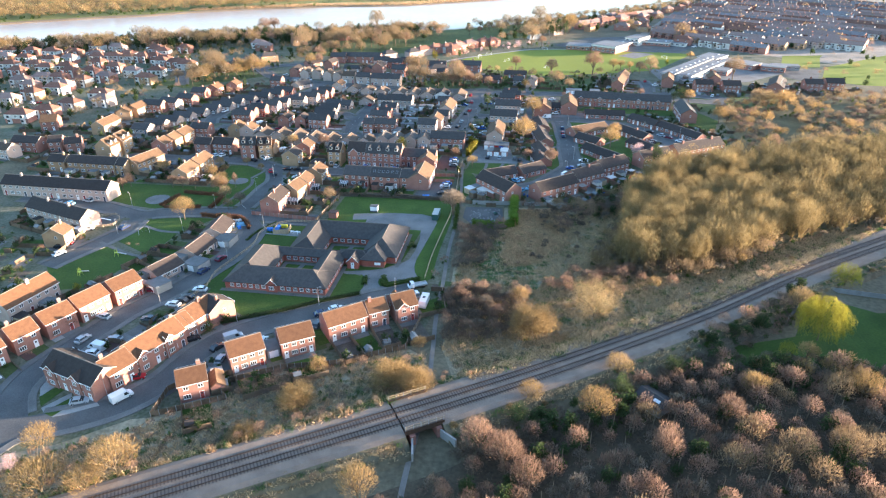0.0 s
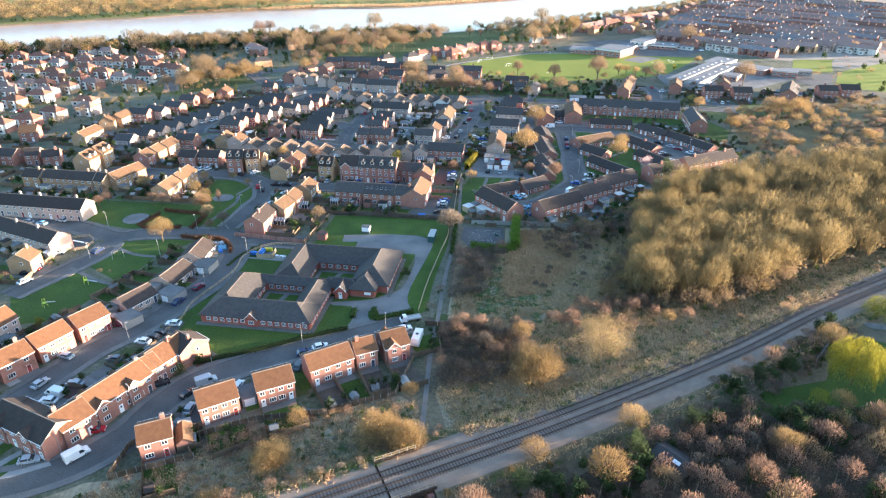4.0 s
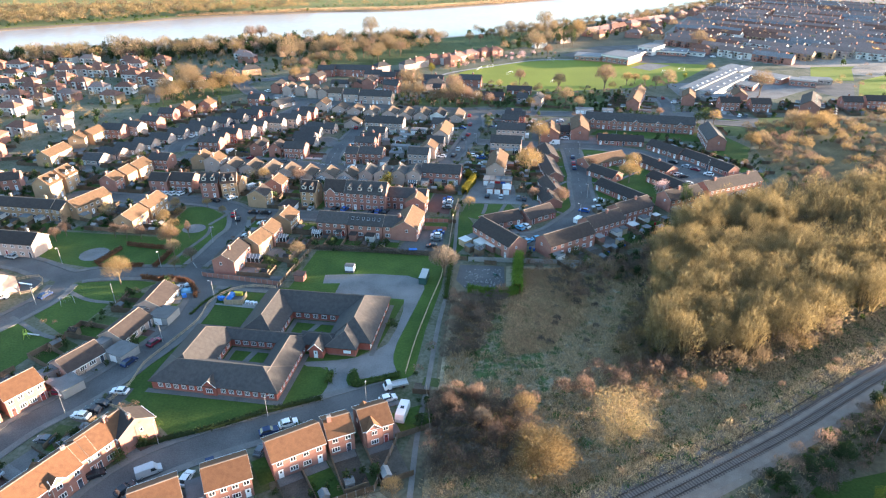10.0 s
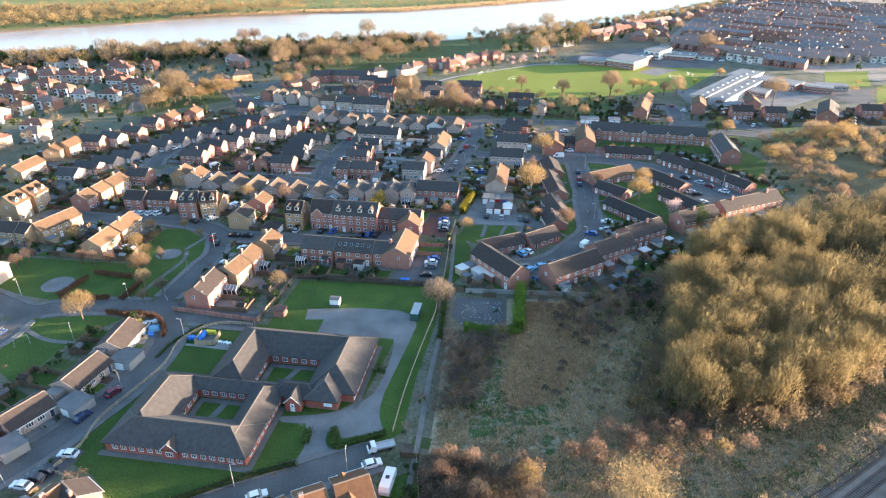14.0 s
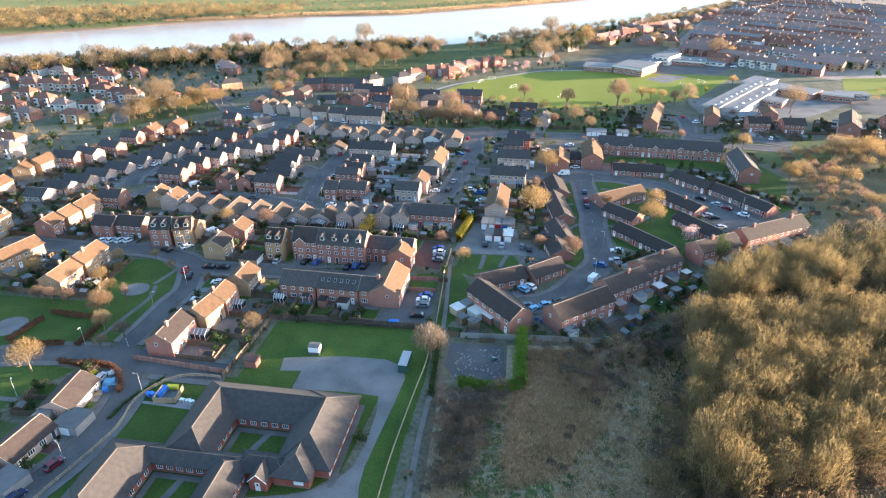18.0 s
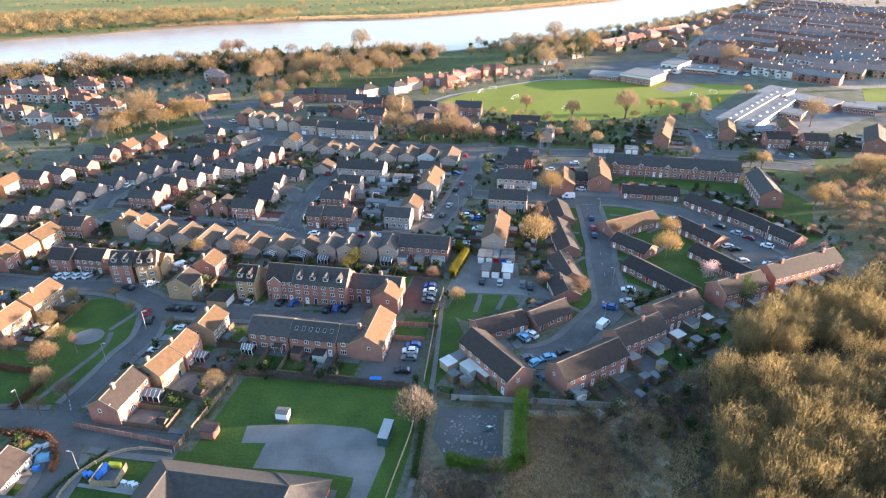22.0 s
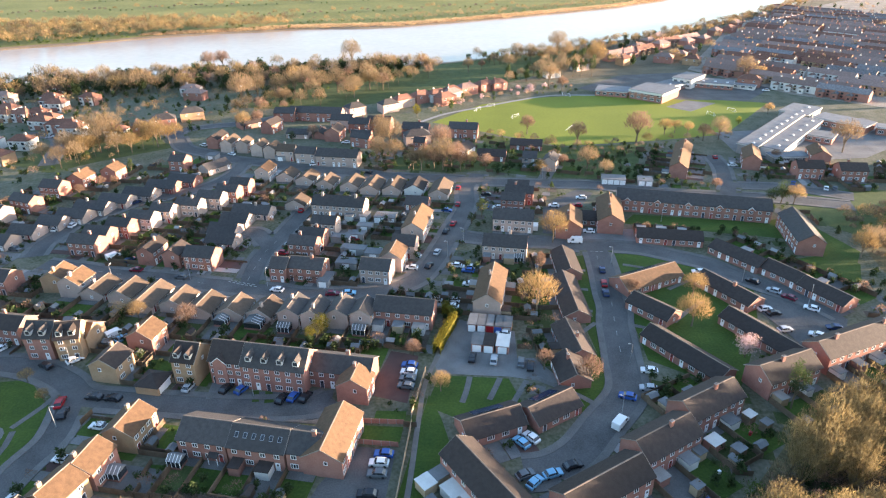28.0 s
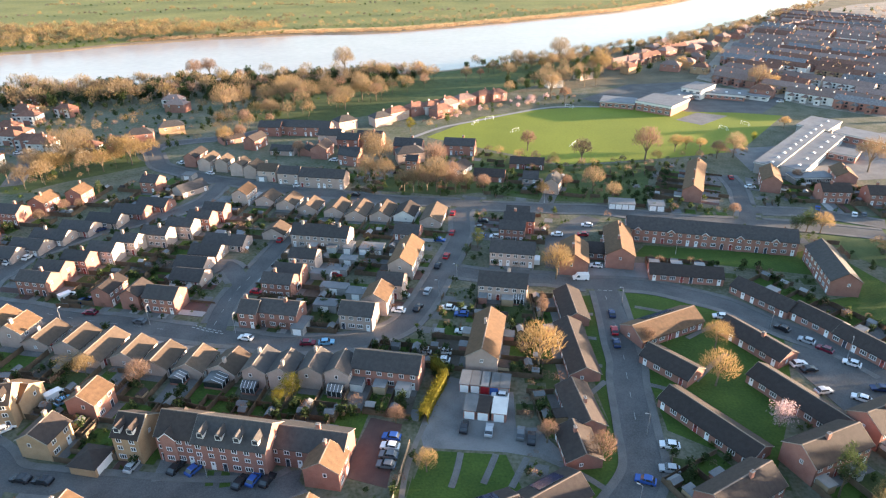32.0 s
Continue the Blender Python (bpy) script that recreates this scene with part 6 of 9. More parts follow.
def wings_make(L, wall, roof):
    """Back wings of a terrace, one for each pair of houses."""
    s = Shape(wall, roof, glass)
    for k in range(int(L / 8)):
        x = -L / 2 + 4 + k * 8
        s.box(x - 1.7, x + 1.7, -7.6, -3, -0.3, 3.4).prism([(x - 1.9, 3.4), (x + 1.9, 3.4), (x, 4.7)], -7.8, -1, "y", 1)
        s.box(x - 0.6, x + 0.6, -7.64, -7.58, 1.0, 2.1, 2)
        for z in (1.0, 2.9):
            s.box(x + 2.6, x + 3.9, -3.76, -3.4, z, z + 1.2, 2)
    return s.mesh("back_wing")


def terrace_row(x0, y0, x1, y1, wall="R", wings=True):
    """A far row of joined houses with a chimney on every party wall."""
    d = Vector((x1 - x0, y1 - y0, 0))
    n = max(1, round(d.length / 34))
    turn = round(math.degrees(math.atan2(d.y, d.x)))
    for i in range(n):
        c = Vector((x0, y0, 0)) + d * (i + 0.5) / n
        L, W = frng.choice((30.0, 32.0, 33.0)), 7.2
        wm, ww = WALLS[frng.choice((wall, wall, wall, "R", "B", "W"))]
        rm = frng.choice((plum_slate_hazed, plum_slate_hazed, plum_slate_hazed, rosemary, roof_old_hazed))
        if frng.random() < 0.05:
            continue
        ob = thing("terrace", pose(c.x + frng.uniform(-1, 1), c.y + frng.uniform(-1, 1), 0, 0, 0, turn + frng.uniform(-1.5, 1.5)), f"row of {ww} terraced houses under one slate roof", "house", "far terraces")
        part("wall", gable_body(L, W, 4.9, 2.5, wm), ob)
        part("roof", roof_mesh(L, W, 4.9, 2.5, rm), ob)
        tagged(part("chimney_stack", kept(("stacks", L, wm.name, i % 4), lambda: stacks_make(L, wm, frng)), ob), kind="stuff")
        if wings:
            tagged(part("back_wing", kept(("wings", L, wm.name, rm.name), lambda: wings_make(L, wm, rm)), ob), kind="stuff")


for k in range(26):
    x0, y0 = 216 + k * 11.5 - 0.12 * k * k, 622 + k * 14.2
    n = 95 + 14 * min(k, 14)
    back = 32 if 3 < k < 17 else 14
    x0, y0, n = x0 - 0.66 * back, y0 + 0.75 * back, n + back
    terrace_row(x0, y0, x0 + n * 0.66, y0 - n * 0.75, "RRRCRRBR"[k % 8], k < 12)
terrace_row(237, 580, 276, 540, "W")
terrace_row(318, 590, 365, 548, "W")
terrace_row(202, 733, 248, 766, "B")
terrace_row(150, 680, 190, 712, "R")
terrace_row(358, 850, 400, 883, "B")


TOWN = [(232, 650), (262, 800), (420, 950), (560, 900), (520, 640), (380, 560), (300, 560)]
thicket("town_trees", "bare and budding trees between the far terraces", scatter(TOWN, 26, 61), ("gold", "bare", "rust", "green", "gold"), 0.7, 1.25, 62, False, 130)
thicket("garden_trees", "evergreens and bare trees behind the school", [(146 + 9 * i + 5 * math.sin(i * 2.1), 640 + 7 * i + 9 * math.cos(i * 1.7)) for i in range(11)], ("conifer", "green", "gold", "bare"), 1.0, 1.5, 63, False, 300)
for x, y, a in ((233, 741, 40), (206, 729, 35), (183, 717, 35), (253, 755, 40), (280, 800, 40), (206, 680, -30), (209, 658, -35), (223, 585, -35), (300, 815, 45), (320, 850, 45), (375, 910, 45), (220, 700, -35), (190, 668, -30), (165, 690, 30), (200, 745, 40), (215, 770, 40)):
    hip_house(x, y, a, frng.choice((12, 14)), 9, frng.choice("RBRB"), frng.choice("osw"))


def flat_block(name, x, y, turn, L, W, h, wall, label, lights=0, band=0.35):
    """A flat-roofed building with a parapet, a window band and roof lights."""
    ob = thing(name, pose(x, y, 0, 0, 0, turn), label, "building")
    part("wall", Shape(wall).box(-L / 2, L / 2, -W / 2, W / 2, -0.3, h), ob)
    part("roof", Shape(flat_roof).box(-L / 2 - 0.4, L / 2 + 0.4, -W / 2 - 0.4, W / 2 + 0.4, h, h + 0.25), ob)
    part("fascia", Shape(render_white).box(-L / 2 - 0.45, L / 2 + 0.45, -W / 2 - 0.45, W / 2 + 0.45, h - band, h - 0.01), ob)
    n = max(2, int(L / 4))
    for i in range(n):
        for z in ((1.0,) if h < 5 else (1.0, 3.6)):
            part("window", window_mesh(2.4, 1.5, 2), ob, pose((i - (n - 1) / 2) * L / n, -W / 2, z))
    for i in range(lights):
        part("roof_light", kept("roof_light", lambda: Shape(lamp_glass).prism([(-0.8, 0), (0.8, 0), (0, 0.45)], -0.8, 0.8).mesh("roof_light")), ob, pose((i - (lights - 1) / 2) * L / lights, -W * 0.15, h + 0.25))
    return ob


flat_block("school_wing", 126, 565, -21, 20, 15, 3.6, brick_red, "flat-roofed red brick school wing")
flat_block("school", 150, 555.5, -42, 22, 24, 5.8, brick_red, "two-storey brick and white school building with a flat roof", 0, 1.3)
flat_block("school_wing", 165, 577, 38, 40, 13, 3.6, brick_red, "low brick school wing with a deep white fascia", 3, 1.0)
flat_block("school_wing", 196, 585, -25, 30, 15, 3.6, brick_red, "low school wing beside the yard with a deep white fascia", 4, 1.1)
flat_block("school_hall", 183, 589, -42, 13, 22, 6.2, render_white, "white school hall with a flat roof")
flat_block("school_wing", 216, 577, -36, 14, 5, 2.6, render_white, "white flat-roofed school cabin")
flat_block("works_hall", 186, 470, 48, 74, 9, 5, concrete, "long pale school hall with roof lights", 9)
flat_block("works_hall", 193.5, 464, 48, 66, 10, 4.2, render_white, "lower pale range beside the long hall", 6)
flat_block("works_block", 219, 508, 45, 22, 15, 4.4, concrete, "pale flat-roofed block with a raised roof", 2)
flat_block("works_block", 177, 434, 4, 17, 7, 3, concrete, "low flat-roofed block in front of the hall")
flat_block("works_block", 232, 487, -50, 26, 14, 4, brick_red, "grey-roofed brick block of the far school")
flat_block("works_block", 208, 464, -40, 12, 11, 3.4, brick_red, "low red brick block beside the hall")
flat_block("works_block", 250, 472, -30, 16, 8, 4, brick_red, "small brick block with a pale roof")
flat_block("works_block", 262, 478, -14, 18, 8, 3.2, concrete, "pale flat-roofed classroom block")
for x, y in ((247, 413), (262, 415)):
    house(x, y, -8, 11.0, 8, "2", "R", "d", "")
house(223, 412, 60, 26.0, 10, "2", "R", "d", "sky")

# ---- woods, scrub, single trees ----
WOOD = [(56, 177), (60, 190), (67, 203), (72, 219), (82, 239), (92, 251), (104, 261), (132, 274), (190, 284), (250, 300), (330, 310), (290, 250), (225, 232), (190, 216), (160, 205), (136, 198), (114, 190), (95, 180), (78, 173), (62, 174)]
wood_places = [p for p in scatter(WOOD, 4.0, 3) if abs(p[1] - 238 - 4 * math.sin(p[0] * 0.06)) > 3.4 or p[0] < 80 or p[0] > 150]
WOOD_WORDS = "dense wood of tall bare tan trees in evening sun"
thicket("woodland", WOOD_WORDS, [p for p in wood_places if p[0] < 132 and p[1] < 262], ["wood"], 0.75, 1.12, 5, True, 1400)
thicket("woodland", WOOD_WORDS, [p for p in wood_places if p[0] >= 132 or p[1] >= 262], ["wood"], 0.7, 1.08, 7, True, 420)
WOOD_EDGE = [(50, 172), (50, 178), (56, 192), (64, 206), (70, 220), (74, 218), (70, 204), (63, 190), (60, 180), (80, 176), (95, 182), (114, 193), (116, 188), (96, 176), (78, 169), (62, 168)]
thicket("wood_edge", "bushy bare trees at the edge of the wood", scatter(WOOD_EDGE, 3.6, 13), ["bare", "bare", "grey", "rust", "gold"], 0.5, 0.85, 15, False, 600)
thicket("undergrowth", "dark bushes between the gardens and the wood", scatter([(54, 221), (80, 237), (104, 253), (120, 264), (126, 262), (104, 244), (84, 228), (60, 212)], 2.1, 43), ["grey", "bush", "grey", "rust", "green"], 0.4, 0.85, 45, False, 260)
thicket("undergrowth", "tangled dark undergrowth of the wood", scatter(WOOD, 3.6, 23) + scatter(WOOD_EDGE, 2.4, 33), ["grey", "bare", "grey", "bush"], 0.5, 0.95, 25, False, 90)
NEAR_WOOD = [(-26, 78), (20, 98), (60, 116), (84, 122), (112, 124), (150, 136), (150, 60), (-26, 40)]
BRAMBLE = [(2, 93), (4, 99), (32, 112), (52, 121), (68, 129), (76, 128), (94, 127), (108, 121), (112, 118), (84, 118), (60, 112), (20, 94)]
thicket("copse", "dark bramble and evergreen bushes below the railway", [p for p in scatter(BRAMBLE, 2.2, 44) if abs(p[0] - 50) + abs(p[1] - 112.4) > 5], ["grey", "grey", "green", "rust", "grey", "grey", "bush"], 0.5, 0.95, 46, False, 400)
thicket("scrub", "rough bushes between the railway and the garden", scatter([(40, 115), (60, 126.5), (80, 136.5), (100, 147.5), (112, 158), (118, 158), (101, 144), (82, 133.5), (70, 127.5), (52, 118.5)], 1.8, 74), ["grey", "bush", "rust", "grey", "green"], 0.35, 0.75, 75, False, 260)
thicket("garden_shrubs", "dark shrubs at the lawn edge", scatter([(78, 127), (94, 127), (104, 124), (114, 120), (150, 124), (150, 117), (112, 112), (90, 119), (76, 122)], 2.2, 64), ["bush", "green", "green", "grey", "gold"], 0.4, 0.95, 66, False, 400)
thicket("garden_shrubs", "dark shrubs round the shaded garden lawn", scatter([(68, 131), (80, 138), (96, 146), (110, 158), (106, 158), (92, 149), (76, 141), (66, 135)], 1.9, 54), ["bush", "green", "grey", "bush", "bush", "rust"], 0.4, 0.9, 56, False, 400)
thicket("copse", "thorny copse of rusty and dark bare trees", [p for p in scatter(NEAR_WOOD, 3.9, 4) if p[1] > 74], ["rust", "rust", "rust", "grey", "grey", "green", "bare", "bush"], 0.6, 1.1, 6, True, 800)
# Added east of the garden, mostly out of view, to block the low sun.
thicket("copse", "bare trees added to shade the garden, mostly unseen", scatter([(120, 118), (128, 150), (150, 168), (220, 205), (280, 215), (280, 60), (150, 60), (150, 132)], 5.0, 24), ["rust", "bare", "wood"], 0.9, 1.2, 26, False, 220)
thicket("undergrowth", "dark bramble undergrowth of the copse", [p for p in scatter(NEAR_WOOD, 3.0, 14) if p[1] > 74], ["grey", "grey", "rust"], 0.3, 0.5, 16, False, 60)
SCRUB = [(8, 118), (60, 140), (98, 162), (150, 194), (160, 208), (128, 198), (95, 178), (78, 170), (62, 172), (54, 178), (60, 196), (72, 222), (90, 246), (56, 222), (44, 214), (34, 206), (12, 205), (6, 170), (2, 135)]
thicket("dry_grass", "tall dry straw grass on the waste ground", [p for p in scatter(SCRUB, 1.15, 7) if not any(inside(g, *p) for g in GREEN_PATCHES) or (p[0] * 7.3 + p[1] * 3.1) % 1 < 0.25], ["tuft"] * 9 + ["rank"], 0.6, 1.25, 8, False)
moss_blobs, mrng = Shape(moss), random.Random(91)
for k, pts in enumerate(GREEN_PATCHES):
    thicket("rank_grass", "rank green grass in the waste ground", scatter(pts, 0.9, 6 + k), ["rank"], 0.3, 0.6, 6 + k, False)
    for x, y in scatter(pts, 2.0, 60 + k):
        r, z = mrng.uniform(0.6, 1.3), 0.022 + 0.004 * mrng.randrange(8)
        piece = slab([(x + r * mrng.uniform(0.6, 1.3) * math.cos(i * 0.785), y + r * mrng.uniform(0.6, 1.3) * math.sin(i * 0.785)) for i in range(8)], z, moss, 0.04)
        moss_blobs.add(piece.v, piece.f)
tagged(new("ground_cover", moss_blobs.mesh("ground_cover")), "patches of fresh green ground cover in dry grass", "grass", kind="stuff")
thicket("dead_reeds", "flattened russet reeds on the waste ground", scatter([(26.5, 206.5), (33, 224), (50, 224), (49, 212), (45.8, 195.3), (34.7, 183.4), (28.5, 179.1), (22.8, 178.1), (22.2, 185.9), (24.6, 195.6)], 0.9, 16), ["reed", "reed", "tuft"], 0.7, 1.4, 17, False)
thicket("scrub", "low tangled grey-brown bramble scrub", scatter(SCRUB, 9.0, 8), ["grey", "rust"], 0.2, 0.4, 9, False, 160)
thicket("scrub", "dense dark bramble bank", scatter([(2.4, 162), (21, 162), (27, 159), (26, 147), (17, 138), (2.2, 136)], 1.6, 28), ["grey", "grey", "grey", "rust"], 0.4, 0.8, 29, False, 260)
thicket("scrub", "rusty sunlit bramble tops", [(6.2, 161.9), (9, 161), (13.6, 160.1), (33.7, 161.6), (38.8, 162.4), (36, 162), (42.8, 168.8), (46.2, 166.8), (48.3, 165), (50, 168), (40, 166), (53, 168), (56.5, 171), (60, 171.5), (46, 163.5), (57, 167.5), (51, 171.5)], ["rust"], 0.6, 1.0, 27, False, 700)
thicket("scrub", "dense dark bramble bank", scatter([(8, 206.8), (25.7, 206.5), (21.5, 195.7), (17.1, 186), (16, 179.3), (9, 175.2), (5.4, 175.2), (6.5, 186.1), (7.6, 195.9)], 1.8, 38), ["grey", "grey", "grey", "rust", "grey"], 0.45, 0.85, 39, False, 260)
thicket("scrub", "bare grey bushes in the waste ground", [(37.8, 192.9), (36.9, 191), (43.3, 206.2), (52.9, 206.1), (31.9, 183.5), (53.6, 174.6), (34, 182), (50, 200), (48, 190), (44, 183)], ["grey", "bare", "grey"], 0.35, 0.7, 37, False, 600)
thicket("scrub", "thorn bushes at the edge of the wood", scatter([(36, 160), (60, 168), (80, 168), (60, 160), (44, 152)], 4.2, 48), ["rust", "bare", "gold", "grey"], 0.4, 0.75, 49, False, 500)
thicket("scrub", "thorn bushes along the gardens", scatter([(34, 224), (54, 224), (80, 240), (98, 252), (76, 232), (52, 206), (44, 200)], 2.5, 58), ["grey", "grey", "grey", "bare", "rust"], 0.4, 0.8, 59, False, 260)
WEST = [(-120, 70), (-60, 92), (-26, 104), (-3.5, 114), (-2.5, 131), (-7.5, 134), (-34, 127.5), (-50, 119), (-50, 114), (-62, 109), (-80, 101), (-110, 88)]
thicket("dry_grass", "dry grass on the railway bank", scatter(WEST, 1.2, 17), ["tuft", "tuft", "tuft", "reed", "rank"], 0.6, 1.1, 20, False)
thicket("scrub", "dark bramble patch below the gardens", scatter([(-48.9, 118.3), (-35.2, 125.6), (-27.3, 125.4), (-31.4, 115.3), (-45.9, 114.1)], 2.4, 70) + scatter([(-14.7, 128.4), (-4.7, 131.6), (-4.5, 117), (-12.8, 115)], 2.6, 71), ["rust", "grey", "rust"], 0.25, 0.5, 72, False, 350)
thicket("scrub", "rough bank of brambles and bushes", scatter(WEST, 3.2, 18), ["grey", "grey", "rust", "bush"], 0.25, 0.55, 19, False, 250)
EAST = [(150, 275), (158, 330), (166, 370), (200, 380), (270, 392), (300, 380), (300, 330), (290, 318), (250, 310), (190, 288)]
thicket("scrub", "rough land with bare bushes and thorn trees", [p for p in scatter(EAST, 3.9, 68) if noise.noise((p[0] * 0.045, p[1] * 0.045, 2.0)) > -0.22], ["bare", "grey", "rust", "bush", "grey", "bush", "gold"], 0.45, 1.05, 69, False, 330)
bank_sides = [(p.x + k.x * d, p.y + k.y * d) for p, k in list(zip(rail_line, sides(rail_line)))[::1] for d in (7.0, 8.2, 9.6, -7.2, -8.6) if -110 < p.x < 200 and (abs(p.x + 4.6) > 5)]
thicket("dry_grass", "dry tussocks along the railway bank", bank_sides, ["tuft", "tuft", "rank"], 0.7, 1.2, 21, False)
thicket("scrub", "orange-brown bushes along the railway", [q for i, q in enumerate(bank_sides) if i % 7 == 0], ["gorse", "grey", "rust", "grey"], 0.2, 0.45, 22, False, 250)
BELT = [(x, bank_y(BANK_NEAR, x) - d) for x, d in [(-380, 12), (-289, 9), (-144, 9), (-78, 9), (0, 12), (0, 36), (-78, 62), (-144, 66), (-289, 60), (-380, 50)]]
thicket("tree_belt", "belt of evergreens and bare trees along the river", scatter(BELT, 6.4, 78), ["green", "green", "green", "bare", "bare", "gold", "green", "rust"], 1.0, 1.9, 79, True, 330)
thicket("tree_belt", "sparse trees along the river bank", scatter([(x, bank_y(BANK_NEAR, x) - d) for x, d in [(30, 6), (120, 6), (210, 5), (333, 5), (520, 5), (520, 26), (333, 34), (210, 46), (120, 50), (60, 40)]], 7.0, 88), ["bare", "green", "bare", "gold"], 0.7, 1.2, 89, True, 350)
FARBANK = [(-640, 666), (-430, 752), (-330, 797), (-259, 840), (-152, 874), (-152, 905), (-303, 925), (-440, 900), (-700, 860)]
thicket("bank_bushes", "golden willows and bushes along the far bank", scatter(FARBANK, 7.0, 98), ["gold", "gold", "bush", "gold", "bare"], 0.9, 1.8, 99, False, 90)
thicket("bank_bushes", "bushes behind the far reed bed", scatter([(-152, 898), (-35, 912), (90, 975), (243, 1062), (400, 1220), (400, 1250), (243, 1095), (90, 1005), (-35, 945), (-152, 930)], 7.5, 97), ["gold", "bush", "bare"], 0.5, 1.1, 96, False, 70)
thicket("reed_bed", "tall tan reeds along the far bank", scatter([(-300, 832), (-152, 872), (-35, 886), (90, 949), (243, 1043), (322, 1113), (480, 1296), (480, 1312), (322, 1135), (243, 1064), (90, 972), (-35, 908), (-152, 896), (-300, 850)], 3.2, 95), ["reed", "tuft"], 2.0, 3.4, 94, False)
FARTOWN = [(230, 640), (260, 570), (340, 500), (660, 420), (900, 700), (560, 1050), (420, 960)]
thicket("town_trees", "scattered trees among the far terraces", scatter(FARTOWN, 19, 108), ["bare", "green", "rust"], 0.5, 1.1, 109, False, 90)
thicket("town_trees", "trees between the school and the terraces", scatter([(195, 640), (240, 560), (262, 580), (250, 640), (225, 690), (190, 690)], 10, 168) + scatter([(255, 430), (330, 400), (420, 420), (380, 500), (300, 500), (262, 470)], 17, 169), ["bare", "rust", "gold", "green"], 0.5, 0.95, 170, False, 160)
thicket("field_trees", "trees and shrubs along the foot of the sports field", scatter([(40, 478), (76, 455), (126, 463), (164, 472), (164, 467), (126, 457), (76, 449), (38, 472)], 4.2, 178), ["bush", "grey", "bare", "rust", "gold", "bush"], 0.4, 0.95, 179, False, 260)
thicket("field_trees", "trees and gardens behind the sports field", scatter([(12, 512), (40, 545), (76, 562), (108, 570), (104, 590), (70, 582), (36, 560), (6, 530)], 7.0, 188), ["bush", "green", "rust", "bare", "pink"], 0.4, 0.9, 189, False, 260)
FARWEST = [(-430, 395), (-200, 350), (-150, 430), (-90, 520), (-60, 590), (-150, 600), (-380, 540)]
thicket("garden_trees", "garden trees among the far houses", [p for p in scatter(FARWEST, 7.5, 118) if clear_of_roads(*p, 2)], ["green", "bush", "bare", "bush", "green", "green", "rust", "bush", "gold"], 0.4, 1.0, 119, False, 110)
far_hedges = [(x, 900 + 0.25 * x + row * 130 + 6 * math.sin(x * 0.05)) for row in range(4) for x in range(-560, 120, 7)]
thicket("field_hedge", "dark hedges between the far meadows", [p for p in far_hedges if p[1] > bank_y(BANK_FAR, p[0]) + 45], ["grey", "bush", "gold"], 0.7, 1.4, 129, False, 200)

GROVE = [(-165, 430), (-172, 450), (-150, 476), (-132, 486), (-118, 470), (-130, 462), (-150, 440)]
thicket("grove", "grove of tall golden-tan bare trees on the green", scatter(GROVE, 9.0, 138), ["gold", "bare", "gold"], 1.1, 1.5, 139, True, 700)
thicket("grove", "tall bare park trees near the river", scatter([(-112, 525), (-100, 548), (-62, 560), (-40, 590), (-20, 615), (0, 640), (14, 650), (20, 640), (-10, 590), (-50, 545), (-90, 515)], 10.5, 148), ["bare", "bare", "gold", "rust", "green"], 1.0, 1.7, 149, True, 600)
thicket("grove", "trees behind the sports field", scatter([(60, 590), (84, 600), (130, 640), (150, 670), (140, 690), (100, 650), (60, 612)], 8.5, 158), ["bare", "green", "conifer", "bare"], 1.0, 1.5, 159, True, 500)
tree("white", 44.4, 149.4, 1.55)
tree("gorse", 25.7, 141.3, 2.00)
tree("gold", 24.1, 156.0, 0.60)
tree("rust", 7.2, 157.5, 0.60)
tree("grey", 14.3, 152.3, 0.80)
tree("rust", 17.1, 147.9, 0.60)
tree("gorse", -32.3, 113.9, 1.40)
tree("gorse", -11.1, 120.5, 1.60)
tree("gorse", -5.0, 117.9, 1.40)
tree("gorse", -41.5, 102.0, 1.00)
tree("gorse", -21.6, 106.9, 0.90)
tree("gorse", -13.3, 112.3, 0.90)
tree("gold", -82.3, 99.2, 0.70)
tree("gold", -64.1, 92.1, 1.10)
tree("gold", -76.0, 87.3, 1.00)
tree("gold", -67.7, 87.4, 0.80)
tree("gold", -15.2, 85.8, 0.90)
tree("pink", -87.2, 95.3, 0.60)
tree("gorse", -29.1, 91.3, 0.80)
tree("gold", -28.7, 124.2, 0.50)
tree("gold", -4.4, 133.8, 0.50)
tree("rust", 8.5, 98.1, 0.95)
tree("rust", 13.3, 93.4, 1.10)
tree("rust", 17.2, 88.3, 1.00)
tree("gold", 35.4, 107.5, 0.85)
tree("gold", 21.7, 112.9, 0.70)
tree("green", 17.6, 105.2, 0.90)
tree("gold", 44.2, 121.8, 0.70)
tree("green", 43.0, 114.6, 0.90)
tree("lime", 101.8, 137.3, 1.02)
tree("lime", 124.5, 164.0, 0.60)
tree("gold", 103.4, 150.0, 0.90)
tree("green", 57.2, 121.6, 0.90)
tree("gold", 73.8, 114.1, 0.70)
tree("green", 87.5, 140.6, 0.80)
tree("green", 79.6, 138.1, 0.70)
tree("gold", 94.1, 128.5, 0.60)
tree("lime", 90.1, 130.4, 0.35)
tree("gold", 98.3, 112.6, 0.90)
tree("bare", 83.4, 93.7, 0.80)
tree("rust", 64.4, 105.8, 0.90)
tree("bare", 73.0, 93.8, 0.80)
tree("rust", 47.2, 95.2, 0.90)
tree("gorse", -10.5, 99.1, 0.80)
tree("grey", 6.7, 220.2, 1.50)
tree("gold", -93.7, 216.4, 0.85)
tree("gold", 44.2, 305.0, 1.2)
